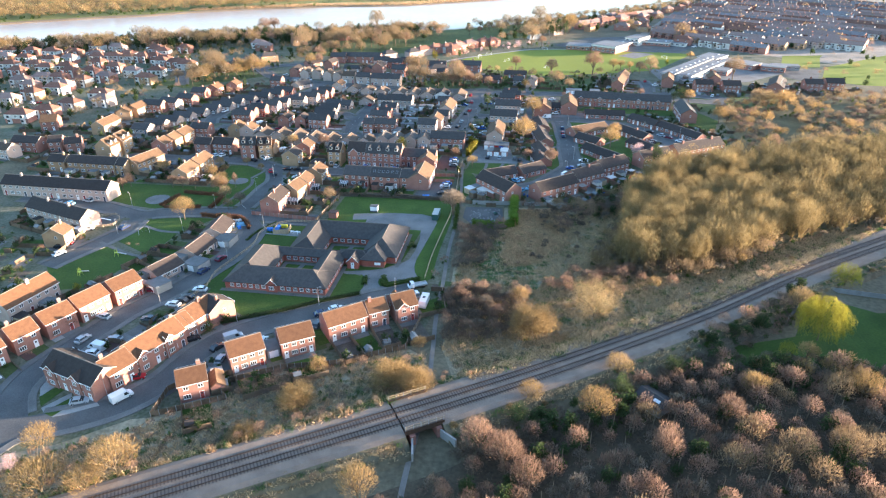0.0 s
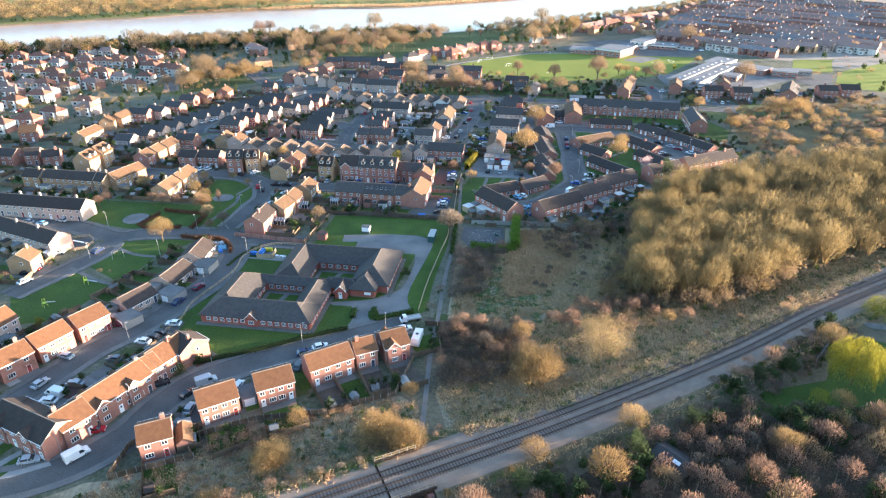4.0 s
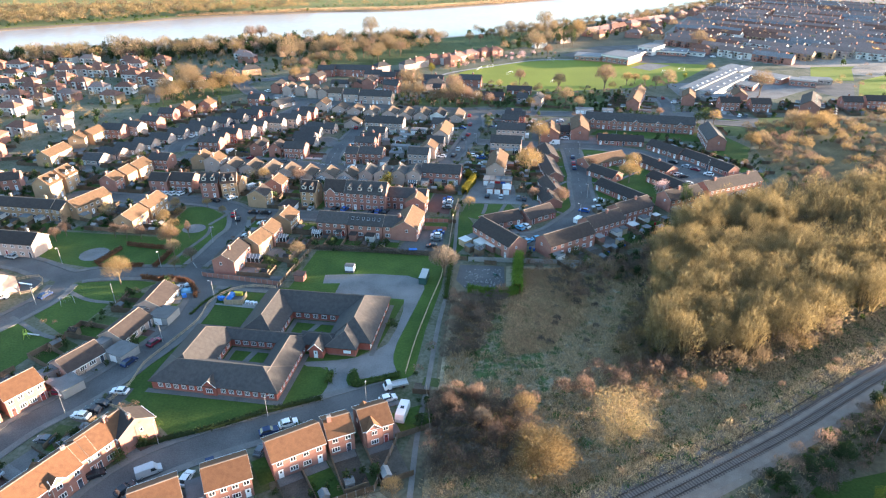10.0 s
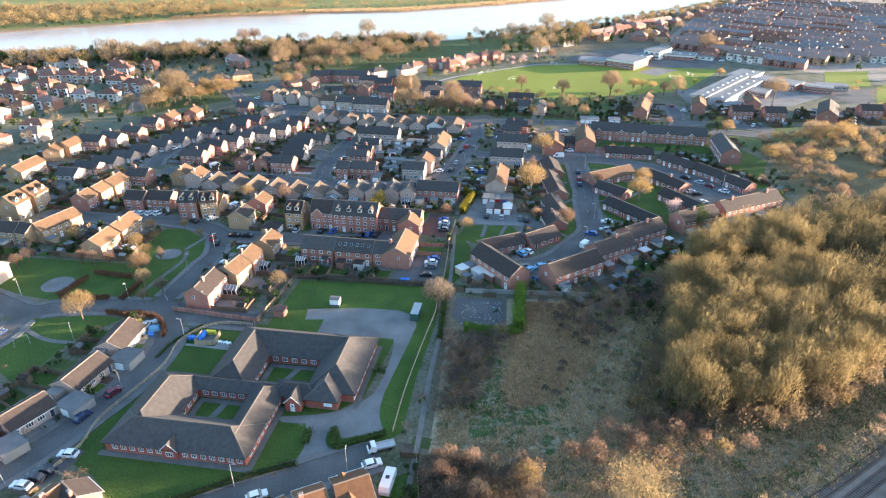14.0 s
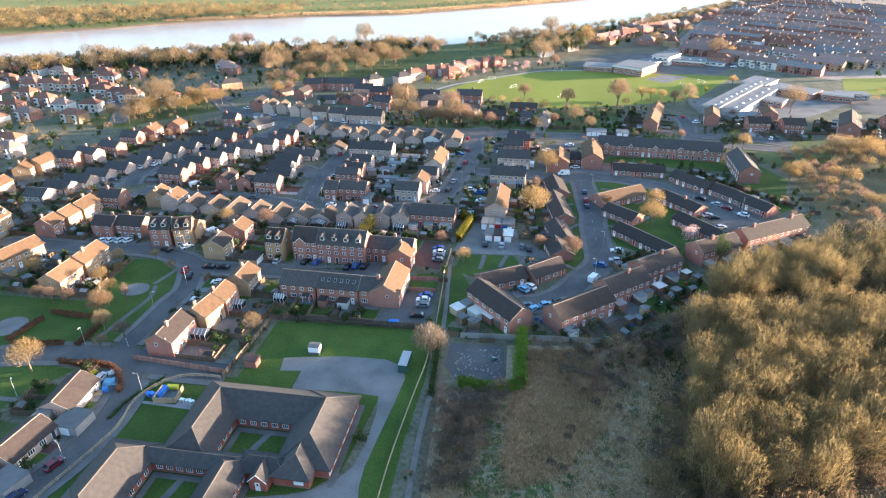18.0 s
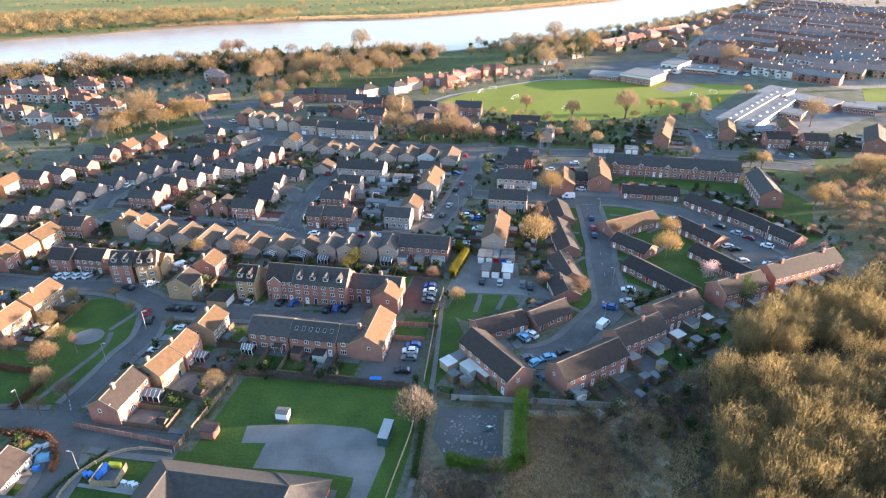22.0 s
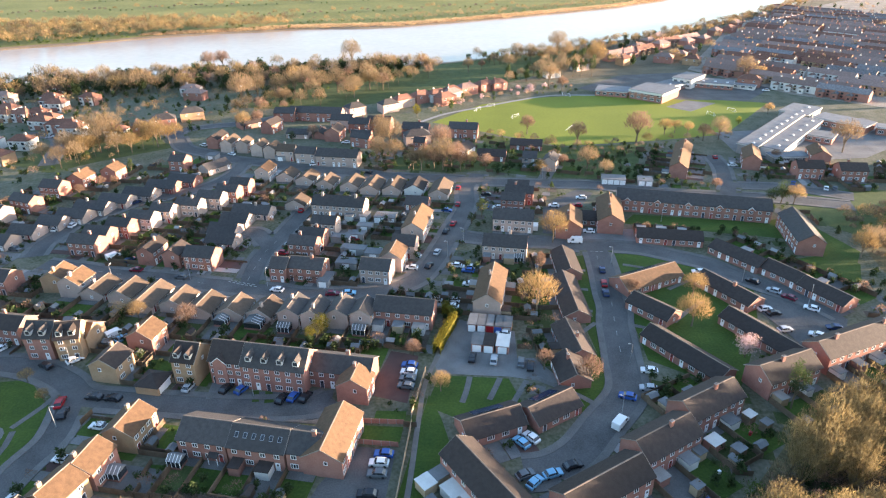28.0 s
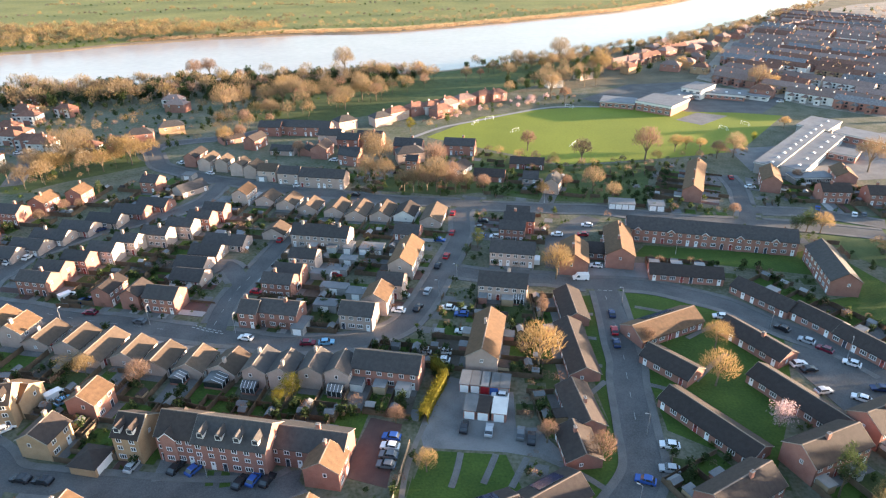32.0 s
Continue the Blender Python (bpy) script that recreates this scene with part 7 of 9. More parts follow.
tree("poplar", 47.6, 325.9, 0.80)
tree("gold", 55.4, 350.5, 1.05)
tree("rust", 42.8, 279.4, 0.65)
tree("gold", 16.9, 271.2, 0.55)
tree("rust", 9.5, 285.4, 0.60)
tree("rust", 52.9, 273.2, 0.85)
tree("yellow", -16.0, 294.3, 0.90)
tree("yellow", -18.2, 291.9, 0.70)
tree("white", -75.0, 305.0, 0.85)
tree("gold", -69.8, 302.8, 0.60)
tree("rust", -54.2, 298.6, 0.80)
tree("gold", 91.7, 313.4, 0.85)
tree("gold", 86.2, 298.2, 0.95)
tree("pink", 95.1, 284.0, 1.05)
tree("conifer", 97.6, 264.6, 1.20)
tree("rust", 74.2, 315.7, 0.60)
tree("conifer", 2.2, 313.1, 0.35)
tree("conifer", 4.7, 313.6, 0.45)
tree("rust", 12.3, 426.0, 1.10)
tree("bare", 16.4, 425.1, 1.30)
tree("rust", 20.3, 425.8, 1.20)
tree("rust", 24.4, 424.2, 1.00)
tree("bare", 2.7, 426.2, 0.90)
tree("bare", 6.6, 424.6, 0.80)
tree("bare", -10.1, 452.4, 1.30)
tree("bare", -14.7, 435.9, 1.00)
tree("rust", -51.4, 472.0, 0.80)
tree("green", -62.0, 468.4, 0.70)
tree("gold", -93.3, 489.5, 0.90)
tree("yellow", 0.7, 513.7, 0.90)
tree("bare", 28.8, 425.6, 0.80)
tree("green", -17.0, 440.7, 0.60)
tree("rust", 114.5, 463.3, 1.60)
tree("rust", 83.9, 460.7, 1.10)
tree("rust", 60.8, 478.7, 0.90)
tree("rust", 15.3, 450.3, 1.30)
tree("rust", 23.0, 438.1, 1.00)
tree("bare", 8.4, 431.4, 0.80)
tree("rust", 35.9, 424.2, 0.90)
tree("bare", 81.7, 423.3, 0.95)
tree("gold", 59.9, 418.0, 0.60)
tree("rust", 71.4, 428.1, 0.70)
tree("bare", 87.6, 413.2, 0.70)
tree("bare", -13.8, 457.8, 0.90)
tree("bare", -17.1, 476.2, 0.90)
tree("bare", -6.5, 435.2, 1.00)
tree("green", 31.5, 372.7, 0.90)
tree("green", 27.4, 366.4, 0.70)
tree("gold", -129.3, 461.8, 1.30)
tree("bare", -166.1, 445.9, 1.00)
tree("bare", -155.0, 454.3, 1.40)
tree("bare", -158.4, 473.6, 1.20)
tree("gold", -138.7, 452.9, 0.90)
tree("gold", -157.0, 445.7, 1.00)
tree("conifer", -124.8, 421.6, 0.70)
tree("bare", -162.7, 431.6, 0.90)
tree("bare", -174.6, 438.8, 0.90)
tree("rust", -126.2, 408.3, 0.60)
tree("rust", -130.4, 405.1, 0.60)
tree("rust", -135.8, 397.0, 0.60)
tree("bare", -56.4, 660.1, 1.60)
tree("rust", -36.1, 648.8, 1.00)
tree("rust", -21.1, 643.0, 0.80)
tree("bare", 3.9, 632.2, 0.90)
tree("bare", -65.6, 565.9, 1.30)
tree("bare", -82.1, 569.6, 1.40)
tree("bare", -54.9, 575.9, 1.30)
tree("bare", -91.0, 562.8, 1.20)
tree("bare", -78.3, 584.4, 1.20)
tree("bare", -42.0, 561.1, 1.20)
tree("bare", -34.3, 582.7, 1.30)
tree("rust", -25.2, 582.4, 1.10)
tree("bare", -109.3, 543.4, 1.40)
tree("bare", -103.1, 556.4, 1.20)
tree("bare", -81.9, 540.0, 0.90)
tree("rust", -88.6, 500.6, 0.90)
tree("rust", -163.7, 644.6, 1.40)
tree("rust", -156.7, 654.4, 1.50)
tree("bare", 74.8, 680.8, 1.20)
tree("bare", 85.0, 675.0, 1.10)
tree("bare", 99.3, 668.5, 1.10)
tree("bare", 111.1, 704.0, 1.50)
tree("bare", 113.9, 678.9, 1.20)
tree("conifer", 109.6, 618.4, 1.10)
tree("conifer", 114.7, 614.6, 1.00)
tree("conifer", 123.0, 617.8, 1.20)
tree("gold", 133.0, 651.2, 1.60)
tree("bare", 87.0, 582.3, 1.30)
tree("rust", 94.7, 574.5, 0.90)
tree("pink", 72.7, 567.8, 0.90)
tree("bare", 227.5, 604.6, 1.30)
tree("gold", 238.6, 604.1, 0.80)
tree("bare", 34.1, 635.7, 0.90)
tree("rust", 44.6, 644.9, 0.80)
tree("bare", 64.6, 639.1, 1.10)
tree("gold", 138.8, 478.4, 0.60)
tree("gold", 145.0, 476.4, 0.55)
tree("gold", 132.5, 475.8, 0.80)
tree("rust", 149.0, 465.0, 0.90)
tree("bare", 157.2, 466.0, 0.90)
tree("yellow", 177.6, 491.4, 0.50)
tree("gold", 203.4, 513.2, 0.60)
tree("bare", 208.6, 444.8, 1.20)
tree("green", 150.7, 383.6, 1.10)
tree("gold", 155.2, 382.6, 0.80)
tree("green", 146.2, 382.7, 1.00)
tree("rust", 130.3, 398.2, 0.60)
tree("rust", 171.2, 434.1, 0.60)
tree("gold", -85.6, 275.0, 0.40)
tree("gold", -77.4, 267.9, 0.35)
tree("gold", -87.8, 242.3, 0.80)
tree("poplar", -83.5, 248.4, 0.50)
tree("gold", -96.9, 273.0, 0.50)
tree("gold", -95.9, 258.6, 0.60)
tree("gold", -93.0, 265.6, 0.40)
tree("rust", -87.6, 241.9, 0.90)
tree("gold", -90.2, 252.3, 0.60)
tree("gold", -118.9, 264.1, 0.60)
tree("bare", -83.3, 233.7, 0.60)
tree("bare", -79.9, 225.0, 0.40)
tree("grey", -76.8, 231.0, 0.80)
tree("rust", -105.6, 248.3, 0.60)
tree("rust", -110.1, 249.4, 0.60)
tree("rust", -100.2, 247.7, 0.60)
tree("bare", -42.0, 233.0, 0.60)
tree("rust", -128.1, 250.7, 0.60)
tree("poplar", -130.4, 239.4, 0.50)
tree("rust", -129.5, 246.3, 0.60)
tree("bush", -58.0, 152.3, 1.00)
tree("yellow", -107.2, 163.8, 0.50)
tree("bush", -73.9, 163.3, 0.50)
tree("bush", -61.8, 143.6, 1.20)
tree("gold", 193.9, 363.7, 1.30)
tree("gold", 203.6, 363.5, 1.20)
tree("bare", 187.9, 363.8, 1.10)
tree("gold", 155.6, 337.5, 0.90)
tree("bare", 161.8, 341.5, 0.80)
tree("bush", 52.7, 225.3, 1.30)
tree("bush", 50.4, 232.3, 1.20)
tree("bush", 77.5, 238.3, 1.50)


# ---- hedges ----
def hedge(label, pts, width, height, mat, seed, size=0.16):
    """A clipped hedge: leaves over a solid core, along a line."""
    line = spline(pts, 1.0)
    rng = np.random.default_rng(seed)
    ob = thing("hedge", Matrix.Translation((line[0].x, line[0].y, 0)), label, "hedge")
    core = Shape(mat)
    moved = [p - line[0] for p in line]
    strip(core, moved, -width * 0.36, width * 0.36, height * 0.86, 0, height)
    part("core", core, ob)
    n = int(len(moved) * 90 * (width + height) / 3)
    i = rng.integers(0, len(moved), n)
    L = np.array([[p.x, p.y] for p in moved])
    nn = np.array([[k.x, k.y] for k in sides(moved)])
    a = rng.uniform(-0.5, 0.5, n) * width
    b = np.where(np.abs(a) > width * 0.34, rng.uniform(0, 1, n), rng.uniform(0.75, 1.08, n)) * height
    base = np.column_stack([L[i] + nn[i] * a[:, None] + rng.normal(size=(n, 2)) * 0.3, b])
    way = rng.normal(size=(n, 3)) + np.array([0, 0, 0.5])
    way /= np.linalg.norm(way, axis=1)[:, None]
    part("leaves", tri_mesh("leaves", blades(rng, base, way, rng.uniform(0.8, 1.6, n) * size * 1.5, rng.uniform(0.5, 1.0, n) * size), mat), ob)


hedge("bright green conifer hedge round the ash patch", [(13.9, 210), (18.6, 208.3), (24.5, 207.7), (28.6, 208.8)], 2.4, 2.6, hedge_bright, 1)
hedge("bright green conifer hedge round the ash patch", [(28.8, 209), (29, 214), (30, 221), (31.4, 229)], 3.2, 4.0, hedge_bright, 2)
hedge("tall golden conifer hedge", [(15.6, 286), (17.6, 292.7), (20.2, 301), (17.6, 306)], 2.6, 3.4, leaf_yellow, 3)
hedge("low clipped hedge along the road", [(-62, 147), (-54.5, 149.6), (-44, 153.6), (-34, 158.2), (-23, 162.4)], 1.2, 1.0, leaf_green, 4)
hedge("clipped hedge by the drive", [(-16.2, 172), (-15.6, 167), (-11.5, 168.3), (-5, 170.8)], 1.6, 1.1, hedge_green, 5)
hedge("clipped hedge by the drive", [(-21.8, 171.8), (-22, 168)], 1.4, 1.1, hedge_green, 6)
for k, pts in enumerate(([(-105.6, 227.9), (-98, 227.6), (-91.6, 227.7)], [(-87.5, 226.8), (-86.6, 232), (-86, 238.3)], [(-87, 240), (-94.9, 241.2), (-102.9, 243.2)], [(-107.5, 229.5), (-106, 234), (-104, 240)])):
    hedge("russet beech hedge in the park", pts, 1.4, 1.2, hedge_brown, 7 + k)
hedge("rough hedge behind the lawn", [(-37, 239.5), (-24, 238), (-8, 235.5), (4, 234)], 2.0, 1.2, twigs_grey, 12)
hedge("overgrown hedge by the footpath", [(7, 206), (8.5, 222), (9.3, 232)], 1.4, 1.0, hedge_green, 13)
hedge("low hedge along the old railing", [(-66, 199), (-64, 206), (-59, 213.5)], 0.5, 0.5, hedge_green, 14)

hedge("clipped brown beech hedge round the end garden", [(-88.2, 219.5), (-85.3, 219.1), (-82.4, 218.4), (-79.8, 219.0), (-76.1, 218.0), (-73.4, 217.0), (-70.6, 214.0), (-68.3, 210.3), (-67.9, 207.9)], 1.0, 1.6, hedge_brown, 77)

# ---- garages, sheds, conservatories ----
def garage(x, y, turn, L, W, doors=1, wall=None, top=None, door=None, h=2.4):
    ob = thing("garage", pose(x, y, 0, 0, 0, turn), "flat-roofed garage with an up-and-over door", "garage", "garages")
    part("wall", Shape(wall or concrete).box(-L / 2, L / 2, -W / 2, W / 2, -0.2, h), ob)
    part("roof", Shape(top or felt).box(-L / 2 - 0.12, L / 2 + 0.12, -W / 2 - 0.12, W / 2 + 0.12, h, h + 0.14), ob)
    for i in range(doors):
        w = min(2.3, L / doors - 0.3)
        s = Shape(door or white_paint)
        for k in range(5):
            s.box(-w / 2, w / 2, -0.05, 0.02, 0.05 + k * 0.42, 0.44 + k * 0.42)
        part("garage_door", s, ob, pose((i - (doors - 1) / 2) * L / doors, -W / 2, 0))


blue_door, red_door = PAINTS[3], PAINTS[4]
for g in ((-4.9, 370, -10, 8, 5.4, 3), (-13, 371, -10, 3.2, 5.2, 1), (-11.8, 361.6, -10, 5.5, 3.4, 1), (-14.3, 355, -10, 6.4, 3.6, 1), (-19.3, 352.3, 80, 3.4, 6.5, 1), (-13.5, 343.5, -10, 8.5, 3.6, 1), (-6.2, 340.3, -10, 6, 4.2, 1), (-14.4, 333.7, -10, 7, 4, 1), (-19.7, 323.2, -10, 3.6, 6.5, 1),
          (-84.2, 166.7, -35, 5.6, 5.2, 1), (-77, 179.8, -25, 6, 5.6, 1), (-72.7, 196.9, -12, 6, 6, 1), (-91, 171.4, -32, 3, 4, 1), (-83.2, 184, -25, 3, 4, 1), (-80.4, 199, -10, 3, 4, 1), (-42.6, 134.2, 25, 3.2, 5, 1), (90, 408, -10, 10, 6, 4), (103, 406, -10, 6, 6, 2), (-61, 440, -10, 5, 3, 1), (-95, 443, -8, 5, 5, 1)):
    garage(*g)
for k, x in enumerate((25.6, 28.2, 30.5, 32.7, 35.1)):
    garage(x, 298.8 - k * 0.35, -10, 2.3, 5.4, 1, brick_red, felt, (white_paint, white_paint, red_door, blue_door, concrete)[k])
for k, x in enumerate((26.6, 29.6, 33.2)):
    garage(x, 289.6 - k * 0.5, -10, 2.8 + 0.5 * (k == 2), 5.6, 1, brick_red, (felt, roof_dark, render_white)[k], white_paint)


def shed(x, y, turn, w, d, h, wall, top):
    ob = thing("shed", pose(x, y, 0, 0, 0, turn), "small wooden garden shed with a felt roof", "shed", "garden sheds")
    part("wall", kept(("shedw", w, d, h, wall.name), lambda: Shape(wall).prism([(-d / 2, -0.1), (d / 2, -0.1), (d / 2, h), (0, h + 0.5), (-d / 2, h)], -w / 2, w / 2).mesh("wall")), ob)
    part("roof", kept(("shedr", w, d, h, top.name), lambda: Shape(top).prism([(0, h + 0.62), (-d / 2 - 0.15, h + 0.02), (-d / 2 - 0.15, h - 0.06), (0, h + 0.5), (d / 2 + 0.15, h - 0.06), (d / 2 + 0.15, h + 0.02)], -w / 2 - 0.1, w / 2 + 0.1).mesh("roof")), ob)


def outhouse(x, y, turn, w, d, wall, top):
    """A lean-to store against the back of a terrace."""
    ob = thing("outhouse", pose(x, y, 0, 0, 0, turn), "flat-roofed lean-to store behind a terraced house", "outhouse", "outhouses")
    part("wall", kept(("outw", w, d, wall.name), lambda: Shape(wall).box(-w / 2, w / 2, -d / 2, d / 2, -0.1, 2.3).mesh("wall")), ob)
    part("roof", kept(("outr", w, d, top.name), lambda: Shape(top).prism([(-d / 2 - 0.15, 2.3), (d / 2 + 0.15, 2.3), (d / 2 + 0.15, 2.5), (-d / 2 - 0.15, 2.42)], -w / 2 - 0.12, w / 2 + 0.12).mesh("roof")), ob)


def conservatory(x, y, turn, w, d):
    ob = thing("conservatory", pose(x, y, 0, 0, 0, turn), "white framed glass conservatory", "conservatory", "conservatories")
    part("base", Shape(brick_red).box(-w / 2, w / 2, -d / 2, d / 2, -0.2, 0.6), ob)
    part("glazing", Shape(glass).box(-w / 2 + 0.05, w / 2 - 0.05, -d / 2 + 0.05, d / 2 - 0.05, 0.6, 2.2), ob)
    part("roof", Shape(felt).prism([(-d / 2 - 0.1, 2.2), (d / 2 + 0.1, 2.2), (0, 3.1)], -w / 2 - 0.1, w / 2 + 0.1), ob, None, "pale translucent roof")
    for i in range(4):
        for sg in (-1,):
            part("mullion", kept("cmull", lambda: Shape(white_paint).box(-0.05, 0.05, -0.05, 0.05, 0.6, 2.25).mesh("mullion")), ob, pose(-w / 2 + 0.05 + i * (w - 0.1) / 3, sg * (d / 2 - 0.03), 0))
    for i in range(5):
        for sg in (-1,):
            part("glazing_bar", Shape(white_paint).prism([(sg * (d / 2 + 0.12), 2.18), (sg * (d / 2 + 0.12), 2.26), (0, 3.2), (0, 3.1)], -0.04, 0.04), ob, pose(-w / 2 + i * w / 4, 0, 0))


for c in ((-26.4, 345, -10, 3.4, 3), (-45.2, 301, 80, 4, 3.6), (-35.5, 299.6, 80, 4.5, 5), (-26.6, 296.8, -10, 3.4, 3), (-5.6, 295.4, -10, 3.6, 3), (-55.6, 230.2, -10, 4.4, 3), (-49.6, 245, -10, 3.6, 2.8), (42.2, 336.4, -10, 3, 3), (-104.5, 144.2, 55, 3.2, 3), (-38, 248, -10, 3, 2.6)):
    conservatory(*c)
pg = thing("garage", pose(-53.2, 273.2, 0, 0, 0, -10), "brick double garage with a pyramid tiled roof", "garage")
part("wall", Shape(brick_buff).box(-3, 3, -3, 3, -0.2, 2.5), pg)
part("roof", Shape(roof_dark).add([(-3.4, -3.4, 2.45), (3.4, -3.4, 2.45), (3.4, 3.4, 2.45), (-3.4, 3.4, 2.45), (0, 0, 4.4)], [(0, 1, 4), (1, 2, 4), (2, 3, 4), (3, 0, 4), (3, 2, 1, 0)]), pg)
part("garage_door", Shape(white_paint).box(-2.4, 2.4, -0.05, 0.03, 0, 2.1), pg, pose(3.02, 0, 0, 0, 0, 90))
eg = thing("garage", pose(-52.6, 120.6, 0, 0, 0, 112), "small brick garage with a tiled gable roof", "garage")
part("wall", gable_body(5.5, 3.2, 2.3, 1.2, brick_red), eg)
part("roof", roof_mesh(5.5, 3.2, 2.3, 1.2, roof_orange), eg)


# ---- garden plots round the houses ----
def clear_of_houses(x, y, skip, grow=0.5):
    for i, (hx, hy, turn, L, W, kind) in enumerate(HOUSES):
        if i != skip and abs(hx - x) < 40 and abs(hy - y) < 40:
            a = radians(turn)
            u = (x - hx) * math.cos(a) + (y - hy) * math.sin(a)
            v = -(x - hx) * math.sin(a) + (y - hy) * math.cos(a)
            if abs(u) < L / 2 + grow and abs(v) < W / 2 + grow:
                return False
    return True


def in_patch(x, y):
    return any(a < x < b and c < y < d and inside(p, x, y) for p, a, b, c, d in PATCHES)


prng = random.Random(31)


def fence_run(name, label, a, b, high, mat, z=0.0, step=1.83):
    """Fence panels between posts from a to b."""
    a, b = Vector((*a, z)), Vector((*b, z))
    n = max(1, round((b - a).length / step))
    d = (b - a) / n
    turn = math.degrees(math.atan2(d.y, d.x))
    L = round(d.length, 1)
    ob = thing(name, pose(a.x, a.y, z, 0, 0, turn), label, "fence")
    pm = kept(("panel", L, high, mat.name), lambda: Shape(mat).box(0.06, L - 0.06, -0.025, 0.025, 0.08, high).box(0.06, L - 0.06, -0.045, 0.045, high, high + 0.05).mesh("panel"))
    po = kept(("fpost", high), lambda: Shape(concrete).box(-0.06, 0.06, -0.06, 0.06, -0.3, high + 0.12).mesh("post"))
    for i in range(n):
        part("panel", pm, ob, pose(i * d.length, 0, 0))
        part("post", po, ob, pose(i * d.length, 0, 0))
    return ob


far_fences, plots, patios = Shape(fence_wood), {}, Shape(paving)
FENCES = []


def long_fence(a, b, high, mat):
    """A garden fence: one boarded run with its posts; those far off are joined."""
    a, b = Vector((*a, 0)), Vector((*b, 0))
    L = round((b - a).length, 0)
    if L < 2:
        return
    n = max(1, int(L / 1.83))
    pts = []
    for i in range(n):
        x = i * L / n
        pts += [(x, high), (x, high + 0.12), (x + 0.12, high + 0.12), (x + 0.12, high)]
    outline = [(0, -0.2)] + pts + [(L, high), (L, -0.2)]
    m = pose(a.x, a.y, 0, 0, 0, math.degrees(math.atan2(b.y - a.y, b.x - a.x)))
    if a.y > 285 or len(FENCES) > 200:
        s = Shape(mat).prism(outline, -0.04, 0.04, "y")
        far_fences.add([m @ Vector(p) for p in s.v], s.f)
        return
    me = kept(("lf", L, high, mat.name), lambda: Shape(mat).prism(outline, -0.04, 0.04, "y").mesh("garden_fence"))
    ob = tagged(new("garden_fence", me), "weathered boarded wooden garden fence", "fence", "garden fences")
    ob.matrix_world = m
    FENCES.append(ob)


